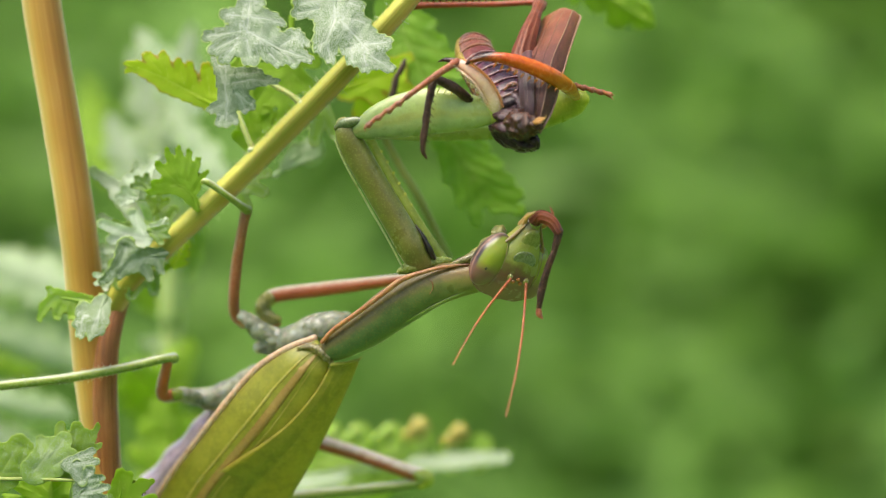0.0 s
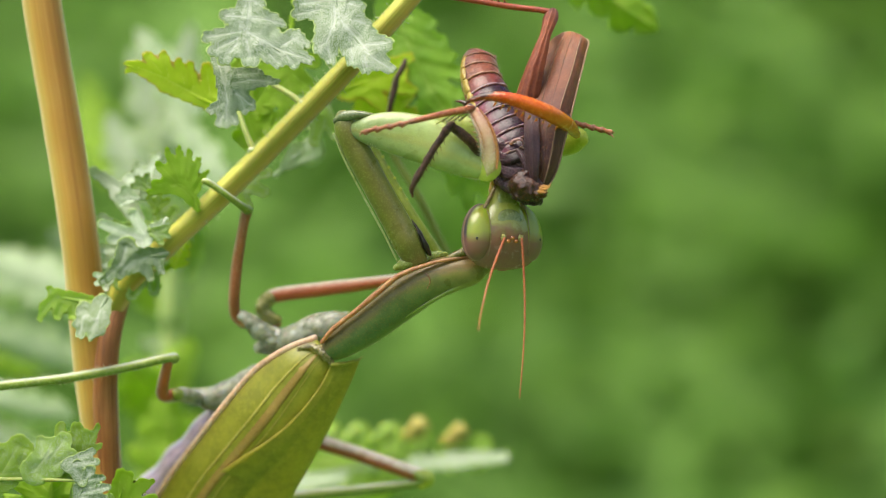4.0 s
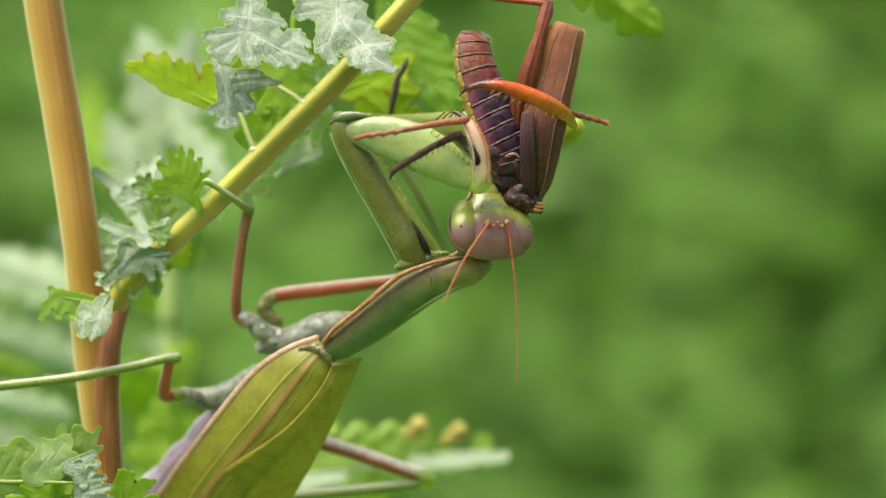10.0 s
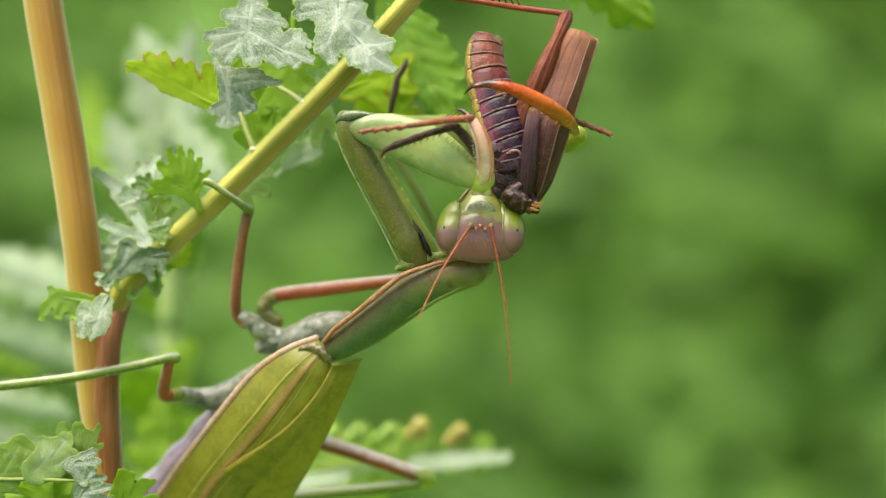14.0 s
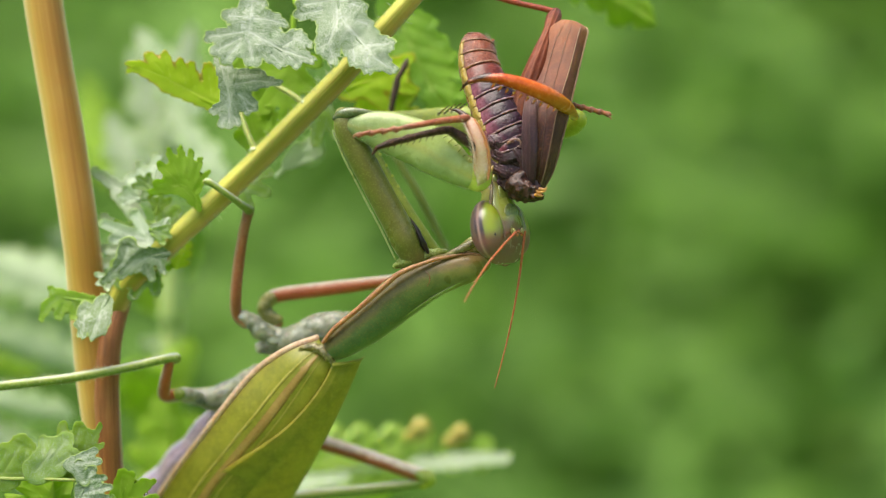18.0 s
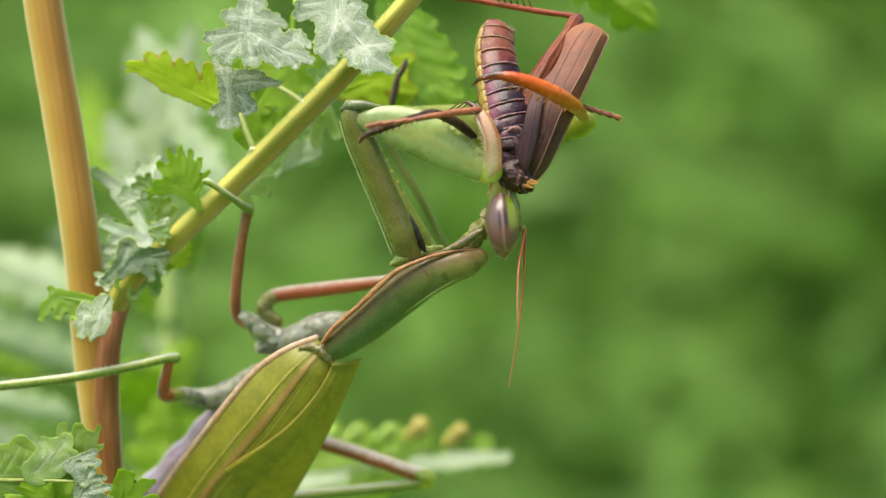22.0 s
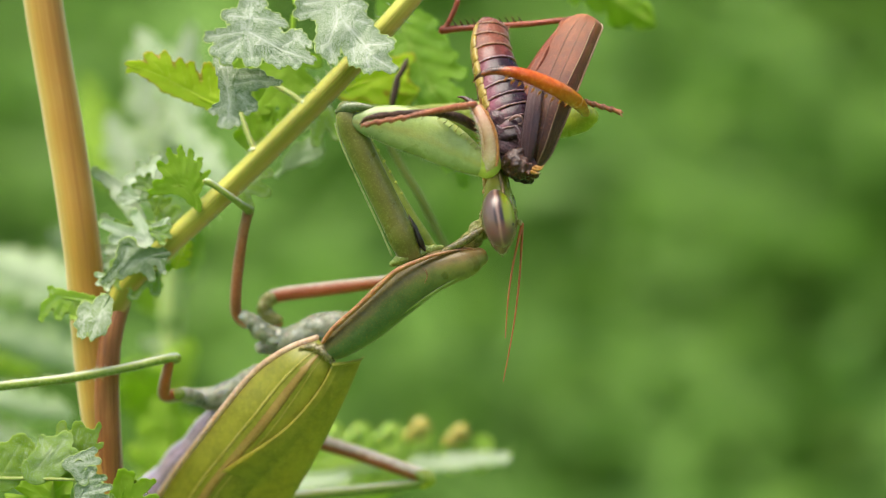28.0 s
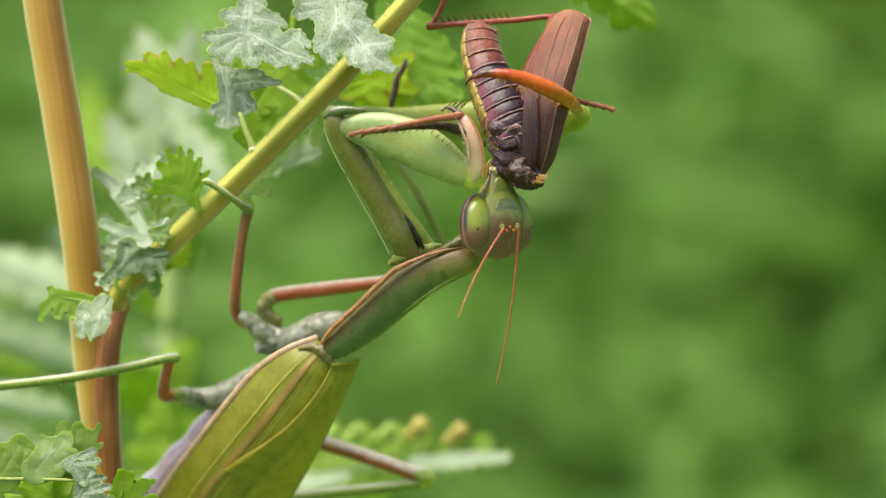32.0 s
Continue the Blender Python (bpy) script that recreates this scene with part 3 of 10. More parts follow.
    for i in (0, rows):
        for j in range(n - 1):
            quad(top[i][j], top[i][j + 1], low[i][j + 1], low[i][j], ((0.5, 0),) * 4)
    if stalk is not None:
        st = Vector(stalk)
        md = (st + base) * 0.5 + Vector((0, 0, 0.0004))
        r = 0.00035
        b2 = base + axis * length * 0.12
        tube(bm, [(*st, r * 1.5, r * 1.5), (*md, r, r), (*base, r, r * 0.9), (*b2, r * 0.6, r * 0.5)], 8, 14)
    return bm


def crumple(bm, amount, scale, seed=0, fold=False):
    """Soft creases at two sizes, as on thin wrinkled skin."""
    bm.normal_update()
    move = []
    for v in bm.verts:
        p = v.co * scale + Vector((seed, 0, 0))
        if fold:
            p = Vector(((p.x - p.z) * 0.3, p.y * 0.8, (p.x + p.z) * 0.9))
        a = 1 - 2 * abs(noise.noise(p))
        b = 1 - 2 * abs(noise.noise(p * 2.3 + Vector((0, 5, 0))))
        move.append(v.normal * (amount * (a * 0.7 + b * 0.4 - 0.5)))
    for v, m in zip(bm.verts, move):
        v.co += m
    return bm


def cut_leaf(spine, lobes, d, tilt=(0.0, 0.0), curl=0.1, seed=1, stem=5.0, cup=0.25, step=2.6, scallop=0.0, web=3.5):
    """A lobed leaf as one puckered blade: a spine of (u, v) and fingers of (root u, v, tip u, v, half width at root, at tip);
    tilt: mm of depth per plan step; scallop: depth of the blunt teeth along the margin."""
    rng = random.Random(seed)
    u0, v0 = spine[0]
    phase = [rng.uniform(0.0, 1.0) for _ in lobes]
    way = spline([(float(u), float(v)) for u, v in spine], 24)

    def field(pu, pv):
        """Steps inside the margin, and steps from the nearest vein."""
        best = np.full(pu.shape, -99.0)
        vein = np.full(pu.shape, 99.0)
        for (a, b, c, e, r0, r1), ph in zip(lobes, phase):
            ln = math.hypot(c - a, e - b)
            ax, ay = (c - a) / ln, (e - b) / ln
            x = (pu - a) * ax + (pv - b) * ay
            y = -(pu - a) * ay + (pv - b) * ax
            t = np.clip(x / ln, 0, 1)
            side = np.where(y > 0, 0.37, 0.0)
            bite = 1 - (((x - 0.35 * np.abs(y)) / 21.0 + ph + side) % 1.0) ** 0.55
            off = np.hypot(x - t * ln, y)
            f = r0 + 1.5 + (r1 - r0) * t - scallop * bite - off
            h = np.clip(0.5 + 0.5 * (f - best) / web, 0, 1)
            best = best * (1 - h) + f * h + web * h * (1 - h)
            vein = np.minimum(vein, np.abs(y) + 3 * np.maximum(0, x - ln) + 3 * np.maximum(0, -x))
        for p, q in zip(way, way[1:]):
            m = (p + q) / 2
            vein = np.minimum(vein, 0.8 * np.hypot(pu - m[0], pv - m[1]))
        return best, vein

    us = [q[i] for q in lobes for i in (0, 2)]
    vs = [q[i] for q in lobes for i in (1, 3)]
    m = max(max(q[4:]) for q in lobes) + 8
    nu, nv = int((max(us) - min(us) + 2 * m) / step) + 1, int((max(vs) - min(vs) + 2 * m) / step) + 1
    pu, pv = np.meshgrid(min(us) - m + step * np.arange(nu), min(vs) - m + step * np.arange(nv), indexing="ij")
    f, _ = field(pu, pv)
    inside = f > 0
    cell = inside[:-1, :-1] | inside[1:, :-1] | inside[:-1, 1:] | inside[1:, 1:]
    used = np.zeros_like(inside)
    for a, b in ((0, 0), (1, 0), (0, 1), (1, 1)):
        used[a:nu - 1 + a, b:nv - 1 + b] |= cell
    # the outer ring is drawn in to the margin
    out = used & ~inside
    qu, qv = pu.copy(), pv.copy()
    for _ in range(4):
        g0, _ = field(qu, qv)
        gu = (field(qu + 0.4, qv)[0] - g0) / 0.4
        gv = (field(qu, qv + 0.4)[0] - g0) / 0.4
        n2 = np.maximum(gu * gu + gv * gv, 0.3)
        k = np.clip(-g0 / n2, -step, step)
        qu = np.where(out, np.clip(qu + k * gu, pu - 1.6 * step, pu + 1.6 * step), qu)
        qv = np.where(out, np.clip(qv + k * gv, pv - 1.6 * step, pv + 1.6 * step), qv)
    f, vein = field(qu, qv)
    f = np.where(out, 0.0, np.maximum(f, 0.0))
    far = np.min([np.hypot(qu - p[0], qv - p[1]) for p in way], axis=0)
    bm = bmesh.new()
    uvl = bm.loops.layers.uv.verify()
    kd = (0.2 + d * 0.001) / 0.2
    top, low, uvs = {}, {}, {}
    for i, j in zip(*np.nonzero(used)):
        u, v = float(qu[i, j]), float(qv[i, j])
        r = noise.noise(Vector((u / 60, v / 60, seed * 1.7)))
        r2 = noise.noise(Vector((u / 22, v / 22, seed * 2.3)))
        swell = min(float(vein[i, j]), 16.0) * cup * 0.5 + 7 * r + 2.2 * r2 - curl * 0.006 * float(far[i, j]) ** 2
        y = d + tilt[0] * (u - u0) + tilt[1] * (v - v0) - swell * U * 1000
        key = (int(i), int(j))
        top[key] = bm.verts.new(spot(u, v, y))
        low[key] = top[key] if out[i, j] else bm.verts.new(spot(u, v, y + (0.06 + 0.012 * min(float(f[i, j]), 12.0)) * kd))
        w = float(vein[i, j]) / (float(vein[i, j]) + float(f[i, j]) + 0.01)
        uvs[key] = (0.5 + 0.5 * w, 0.05)
    for i, j in zip(*np.nonzero(cell)):
        ks = [(int(i), int(j)), (int(i) + 1, int(j)), (int(i) + 1, int(j) + 1), (int(i), int(j) + 1)]
        for grid, order in ((top, ks), (low, ks[::-1])):
            if grid is low and all(out[k] for k in ks):
                continue
            fc = bm.faces.new([grid[k] for k in order])
            fc.smooth = True
            for lp, k in zip(fc.loops, order):
                lp[uvl].uv = uvs[k]
    n = len(spine) - 1
    rows = []
    for i, (u, v) in enumerate(spine):
        r = stem * U * (1 - 0.75 * i / n)
        rows.append((*spot(u, v, d + tilt[0] * (u - u0) + tilt[1] * (v - v0) + 0.12), r, r * 0.8))
    tube(bm, rows, 8, 20)
    return bm


# ---- ground and the green behind ----
def ground_skin():
    m, nt, bs = graph("meadow_ground")
    tc = node(nt, "ShaderNodeTexCoord")
    big = noise_of(nt, tc.outputs["Object"], 0.7, 4)
    small = noise_of(nt, tc.outputs["Object"], 60, 4)
    col = mixc(nt, small, ramp(nt, big, [(0.3, lin("52762c")), (0.7, lin("608434"))]), lin("587c30"))
    nt.links.new(col, bs.inputs["Base Color"])
    bs.inputs["Roughness"].default_value = 0.9
    bump_to(nt, bs, small, 0.6, 0.02)
    return m


def hedge_skin(name, stops, light=0.35):
    m, nt, bs = graph(name)
    geo = node(nt, "ShaderNodeNewGeometry")
    tc = node(nt, "ShaderNodeTexCoord")
    big = noise_of(nt, tc.outputs["Object"], 9, 3)
    f = calc(nt, "ADD", calc(nt, "MULTIPLY", geo.outputs["Random Per Island"], 0.45), calc(nt, "MULTIPLY", big, 0.6))
    col = ramp(nt, f, [(p, lin(h)) for p, h in stops])
    nt.links.new(col, bs.inputs["Base Color"])
    bs.inputs["Roughness"].default_value = 0.5
    bs.inputs["Specular IOR Level"].default_value = 0.3
    thin(nt, m, bs, col, light)
    return m


M["ground"] = ground_skin()
M["meadow"] = hedge_skin("bank_herbs", [(0.2, "5c8632"), (0.5, "6a923a"), (0.85, "7a9e44")], 0.4)
# darker copy of the meadow herbs: shade put into the colour
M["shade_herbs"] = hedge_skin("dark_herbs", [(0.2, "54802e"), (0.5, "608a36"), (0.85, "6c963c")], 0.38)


def rise(x, y):
    """Height of the ground: level at the plant, a grassy bank behind it."""
    s = min(max((y - 0.45) / 2.2, 0.0), 1.0)
    return 1.9 * s + 0.02 * noise.noise(Vector((x * 3, y * 3, 1)))


xs = sorted({round(-400 + i * 50.0, 3) for i in range(17)} | {round(-3 + i * 0.15, 3) for i in range(41)} | {-20.0, -8.0, 8.0, 20.0})
ys = sorted({round(-400 + i * 50.0, 3) for i in range(17)} | {round(-1 + i * 0.12, 3) for i in range(40)} | {-20.0, -5.0, 8.0, 20.0})
bm = bmesh.new()
gv = [[bm.verts.new((x, y, rise(x, y))) for x in xs] for y in ys]
for r0, r1 in zip(gv, gv[1:]):
    for i in range(len(xs) - 1):
        bm.faces.new((r0[i], r0[i + 1], r1[i + 1], r1[i])).smooth = True
me = bpy.data.meshes.new("ground")
bm.to_mesh(me)
bm.free()
me.materials.append(M["ground"])
tagged(new("ground", me), "green grassy ground rising to a bank behind", "ground", kind="structure")


def herbs(name, count, centre, spread, size, tall, seed, material, label, edge=False):
    """Scattered pointed leaves on the bank, each a folded blade of four triangles, in clumps."""
    rng = random.Random(seed)
    vs, fs = [], []
    while len(fs) < count * 4:
        x, y = centre[0] + rng.uniform(-1, 1) * spread[0], centre[1] + rng.uniform(-1, 1) * spread[1]
        ragged = 0.5 * noise.noise(Vector((x * 1.5, y * 1.5, 7))) + rng.uniform(-0.25, 0.25)
        if edge:
            x, y = centre[0] + rng.gauss(0, 1) * spread[0], centre[1] + rng.gauss(0, 1) * spread[1]
            if math.hypot(x, y) < 0.3 + 0.15 * ragged:
                continue
        elif math.hypot((x - centre[0]) / spread[0], (y - centre[1]) / spread[1]) > 0.95 + 0.5 * ragged:
            continue
        gap = noise.noise(Vector((x * 6 + seed, y * 6, 2)))
        if gap < -0.45 + rng.uniform(-0.15, 0.15):
            continue
        p = Vector((x, y, rise(x, y) + rng.random() ** 1.5 * tall * (0.6 + gap)))
        ln, wd = rng.uniform(*size), rng.uniform(0.3, 0.5)
        m = Euler((rng.uniform(-0.2, 0.9), rng.uniform(-0.7, 0.7), rng.uniform(0, 6.28))).to_matrix()
        k = len(vs)
        for q in ((0, 0, 0), (wd * ln / 2, ln * 0.45, 0.12 * ln), (0, ln * 0.5, 0), (-wd * ln / 2, ln * 0.45, 0.12 * ln), (0, ln, -0.15 * ln)):
            vs.append(p + m @ Vector(q))
        fs += [(k, k + 1, k + 2), (k, k + 2, k + 3), (k + 2, k + 1, k + 4), (k + 3, k + 2, k + 4)]
    me = bpy.data.meshes.new(name)
    me.from_pydata(vs, [], fs)
    me.materials.append(M[material])
    return tagged(new(name, me), label, "plants", kind="stuff")


herbs("bank_herbs", 26000, (0, 1.35), (1.7, 1.15), (0.02, 0.045), 0.05, 5, "meadow", "fresh green herbs on the bank in soft focus")
herbs("meadow_herbs", 20000, (0, 1.0), (2.2, 2.2), (0.04, 0.09), 0.04, 9, "meadow", "scattered green herbs round the plant", edge=True)


def bank_spot(u, v):
    """Where the line of sight through a place on the plan meets the bank."""
    y = 0.5
    while y < 2.6:
        k = (0.2 + y) / 0.2
        if rise(0, y) > 0.45 + (441 - v) * U * k:
            break
        y += 0.01
    return (u - 784) * U * (0.2 + y) / 0.2, y


# clumps added where the bank looks shaded, in the darker herb colour
for i, (u, v, w, h, n) in enumerate(((965, 365, 90, 120, 170), (800, 60, 90, 70, 60), (1100, 190, 150, 100, 20), (1352, 565, 60, 60, 90), (1552, 420, 50, 90, 120), (1000, 830, 120, 50, 40), (1440, 800, 140, 80, 80), (630, 350, 80, 110, 90), (1500, 40, 100, 70, 150))):
    x, y = bank_spot(u, v)
    k = (0.2 + y) / 0.2 * U
    herbs("dark_herbs", n, (x, y), (w * k, h * k * 1.2), (0.018, 0.034), 0.05, 50 + i, "shade_herbs", "clump of herbs tinted darker as if in shade, in soft focus")

# ---- the plant ----
plant = thing("plant", spot(250, 9800, 10), "tall herb with a straw stem and woolly silver-green leaves", "plant")
foot_v = 9900
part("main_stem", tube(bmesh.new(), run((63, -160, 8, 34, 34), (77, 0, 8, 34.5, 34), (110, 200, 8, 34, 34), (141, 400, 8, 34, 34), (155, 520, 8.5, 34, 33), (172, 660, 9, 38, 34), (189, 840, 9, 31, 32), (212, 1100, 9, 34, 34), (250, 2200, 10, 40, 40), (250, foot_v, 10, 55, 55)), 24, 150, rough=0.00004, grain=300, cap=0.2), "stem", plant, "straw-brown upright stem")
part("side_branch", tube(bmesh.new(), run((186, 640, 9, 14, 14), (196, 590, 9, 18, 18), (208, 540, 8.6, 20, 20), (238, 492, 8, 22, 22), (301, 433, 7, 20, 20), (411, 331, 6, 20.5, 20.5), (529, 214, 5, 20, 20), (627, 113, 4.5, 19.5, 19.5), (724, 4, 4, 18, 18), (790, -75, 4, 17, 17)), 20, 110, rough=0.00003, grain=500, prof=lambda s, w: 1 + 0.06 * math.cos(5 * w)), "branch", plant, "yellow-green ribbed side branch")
part("branch_base", tube(bmesh.new(), run((200, 960, 9, 18, 20), (193, 800, 8.2, 22, 21), (189, 700, 7.9, 22.5, 22), (194, 620, 7.8, 21, 22), (204, 566, 8.5, 20, 20.5), (217, 530, 9.2, 17, 17)), 18, 40, rough=0.00004, grain=400), "red_stem", plant, "reddish-brown foot of the branch")
part("leaf_scar", ball(bmesh.new(), spot(450, 266, 5.35), Vector((8, 7, 6)) * U, 14, 10, dent=lambda q: 1 + 0.2 * noise.noise(q * 3)), "ridge_pale", plant, "white woolly leaf axil")
part("leaf_stalk", tube(bmesh.new(), run((456, 274, 6, 7, 7), (444, 248, 6.2, 5, 5), (430, 212, 6.8, 4.5, 4.5), (420, 180, 7.5, 3, 3)), 10, 20), "petiole", plant, "yellow-green leaf stalk")
part("leaf_scar", ball(bmesh.new(), spot(539, 183, 4.65), Vector((7, 6, 6)) * U, 14, 10, dent=lambda q: 1 + 0.2 * noise.noise(q * 3)), "ridge_pale", plant, "white woolly leaf axil")
part("leaf_stalk", tube(bmesh.new(), run((544, 190, 5, 7, 7), (518, 168, 5.6, 5, 5), (490, 152, 6.5, 4.5, 4.5), (462, 134, 7.5, 3, 3)), 10, 20), "petiole", plant, "yellow-green leaf stalk")
part("dark_twig", tube(bmesh.new(), run((721, 106, 11, 3, 3), (716, 118, 11, 5, 5), (705, 140, 11, 5, 5), (702, 152, 11, 6.5, 6), (695, 186, 11, 5, 5), (686, 225, 11.5, 4, 4)), 10, 20, rough=0.00006), "twig", plant, "thin dark dead twig")
part("leaf_stalk", tube(bmesh.new(), run((672, 215, 15, 8, 8), (706, 285, 15, 6.5, 6.5), (745, 350, 15, 7, 7), (786, 432, 16, 6, 6), (800, 458, 16.5, 5, 5)), 12, 30), "olive_stalk", plant, "olive-green leaf stalk")



def wool(rows, count, reach, seed, parent, label, size=0.6):
    """Fine pale hairs that stand off along a run of (u, v, d, a, b)."""
    rng = random.Random(seed)
    way = spline(rows, 200)
    bm = bmesh.new()
    for _ in range(count):
        i = rng.randint(1, 199)
        u, v, d, a, b = way[i]
        du, dv = way[i + 1][:2] - way[i - 1][:2]
        n = math.hypot(du, dv)
        sg = rng.choice((-1, 1))
        nu, nv = sg * dv / n, -sg * du / n
        w = rng.uniform(-0.5, 0.9)
        u1, v1, d1 = u + nu * a * math.cos(w), v + nv * a * math.cos(w), d - b * math.sin(w) * U * 1000
        ln = reach * rng.uniform(0.5, 1.2)
        lean_u, lean_v = rng.uniform(-0.5, 0.5) * ln, rng.uniform(-0.5, 0.5) * ln
        tube(bm, run((u1, v1, d1, size, size), (u1 + nu * ln * 0.5 + lean_u * 0.3, v1 + nv * ln * 0.5 + lean_v * 0.3, d1 - 0.05, size * 0.7, size * 0.7), (u1 + nu * ln + lean_u, v1 + nv * ln + lean_v, d1 - 0.08, size * 0.3, size * 0.3)), 3, 2, cap=0)
    return part("wool", bm, "ridge_pale", parent, label)


wool([(238, 492, 8, 21, 21), (301, 433, 7, 20, 20), (411, 331, 6, 20.5, 20.5), (529, 214, 5, 20, 20), (627, 113, 4.5, 19.5, 19.5), (724, 4, 4, 18, 18)], 420, 8, 3, plant, "fine white hairs along the branch")
LEAF = {}


def leaf(key, name, material, base, tip, half, label="", **more):
    b, t = spot(*base), spot(*tip)
    k = (0.2 + base[2] * 0.001) / 0.2
    if "stalk" in more:
        more["stalk"] = spot(*more["stalk"])
    LEAF[key] = part(name, leaf_mesh(b, t, half * U * k, **more), material, plant, label, pivot=b)


def cut(key, name, material, base, lobes, label="", spine=(), **more):
    b = spot(*base)
    LEAF[key] = part(name, cut_leaf([base[:2], *spine], lobes, base[2], **more), material, plant, label, pivot=b)


SILVER = "woolly silver-white lobed leaf"
cut("a", "leaf", "silver", (470, -50, 1), ((450, -40, 440, 60, 21, 27), (440, 70, 447, 102, 27, 20), (440, 30, 404, 28, 15, 14), (430, 56, 370, 66, 16, 12), (428, 66, 382, 90, 18, 13), (426, 74, 400, 106, 18, 12), (440, 55, 500, 88, 33, 29), (500, 88, 552, 106, 27, 9), (480, 95, 496, 112, 19, 11), (510, 98, 524, 114, 15, 10), (500, 82, 530, 66, 23, 15), (520, 66, 548, 80, 15, 8), (448, 32, 486, 36, 25, 15), (470, 34, 504, 43, 17, 8), (448, 0, 464, 8, 19, 11)), SILVER, spine=((446, -10), (434, 50), (500, 92)), tilt=(0.004, -0.012), curl=0.05, seed=3, scallop=6.0, step=1.9)
cut("b", "leaf", "silver", (590, -90, 2), ((600, -60, 596, 40, 33, 37), (590, 0, 536, 8, 21, 16), (570, 18, 530, 26, 19, 12), (596, 40, 580, 80, 35, 25), (580, 76, 568, 84, 19, 11), (584, 84, 590, 108, 23, 11), (610, 40, 656, 92, 39, 35), (650, 100, 652, 122, 25, 12), (660, 100, 696, 124, 25, 10), (650, 80, 688, 78, 27, 14), (630, 36, 654, 44, 25, 10), (620, 6, 642, 14, 29, 11), (625, 85, 628, 110, 23, 12)), SILVER, spine=((596, -10), (610, 40), (664, 108)), tilt=(0.003, -0.015), curl=0.05, seed=8, scallop=6.5, step=1.9)
cut("c", "leaf", "silver", (384, 92, 2), ((388, 104, 400, 150, 11, 12), (402, 118, 405, 150, 11, 11), (402, 150, 408, 190, 15, 17), (415, 150, 450, 142, 20, 19), (440, 142, 496, 146, 19, 5), (424, 133, 462, 131, 13, 9), (420, 165, 448, 188, 20, 11), (430, 175, 438, 197, 14, 9), (404, 190, 406, 217, 15, 12), (398, 205, 392, 221, 11, 8), (412, 205, 421, 216, 11, 8), (400, 185, 376, 197, 12, 8)), SILVER, spine=((400, 140), (405, 175), (406, 214)), tilt=(0.008, -0.01), curl=0.06, seed=12, scallop=4.5, step=1.9)
cut("d", "leaf", "lime", (405, 196, 7), ((384, 184, 300, 142, 16, 24), (300, 140, 242, 117, 22, 11), (244, 116, 226, 112, 8, 4), (240, 122, 226, 127, 7, 3), (290, 130, 264, 99, 18, 9), (302, 138, 292, 97, 16, 8), (330, 150, 319, 110, 16, 8), (345, 155, 339, 115, 14, 7), (375, 168, 368, 120, 20, 10), (384, 170, 387, 128, 14, 9)), "yellow-green lobed leaf with tan tooth tips", spine=((350, 172), (290, 142), (228, 116)), tilt=(0.006, 0.004), seed=5, stem=5, scallop=4.0)
cut("e", "leaf", "green", (354, 372, 5), ((350, 362, 322, 330, 9, 14), (322, 330, 280, 326, 16, 9), (318, 330, 268, 340, 13, 6), (316, 322, 284, 292, 15, 7), (320, 318, 299, 266, 14, 5), (326, 318, 320, 262, 13, 5), (332, 322, 339, 268, 12, 5), (338, 330, 356, 282, 11, 5), (344, 342, 370, 304, 9, 4)), "bright green lobed leaf", spine=((346, 350), (325, 330), (286, 322)), tilt=(0.01, 0.0), seed=7, curl=0.12, cup=0.35, scallop=4.0)
cut("f", "leaf", "bright_pale", (262, 418, 9), ((170, 304, 215, 335, 9, 13), (215, 340, 246, 388, 20, 14), (228, 318, 262, 308, 10, 13), (262, 310, 284, 274, 11, 5), (235, 345, 244, 328, 14, 12), (242, 385, 262, 420, 14, 13), (184, 384, 214, 402, 7, 8), (214, 402, 240, 414, 9, 10), (262, 310, 246, 298, 9, 6)), "crinkled silver-white leaf", spine=((244, 385), (222, 345), (180, 310)), tilt=(-0.02, 0.0), seed=21, curl=0.2, cup=0.6, scallop=4.0)
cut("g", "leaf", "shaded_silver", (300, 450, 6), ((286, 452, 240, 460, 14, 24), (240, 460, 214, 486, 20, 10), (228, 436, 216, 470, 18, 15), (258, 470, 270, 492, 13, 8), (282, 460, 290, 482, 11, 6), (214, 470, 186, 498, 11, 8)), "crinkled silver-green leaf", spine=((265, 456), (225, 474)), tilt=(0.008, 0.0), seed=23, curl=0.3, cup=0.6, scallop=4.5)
cut("g3", "leaf", "half_silver", (286, 470, 7.5), ((262, 474, 214, 502, 14, 10), (264, 478, 236, 524, 14, 9), (270, 470, 262, 428, 13, 9), (262, 470, 204, 468, 14, 9), (272, 476, 276, 516, 13, 9)), "crinkled dusted leaf", spine=((266, 474), (225, 494)), seed=81, curl=0.7, cup=1.0)
cut("g4", "leaf", "bright_pale", (262, 452, 8.5), ((244, 448, 186, 440, 11, 8), (244, 452, 176, 470, 12, 8), (246, 446, 206, 410, 11, 8), (246, 456, 200, 498, 11, 8)), "crinkled silver-white leaf", spine=((244, 450), (205, 455)), seed=82, curl=0.6, cup=0.9)
cut("g2", "leaf", "bright_pale", (268, 420, 6), ((258, 424, 184, 396, 12, 8), (258, 428, 200, 424, 12, 8), (262, 420, 238, 378, 12, 8)), "crinkled silver-white leaf", spine=((240, 418), (215, 410)), seed=24, curl=0.2, cup=0.5)
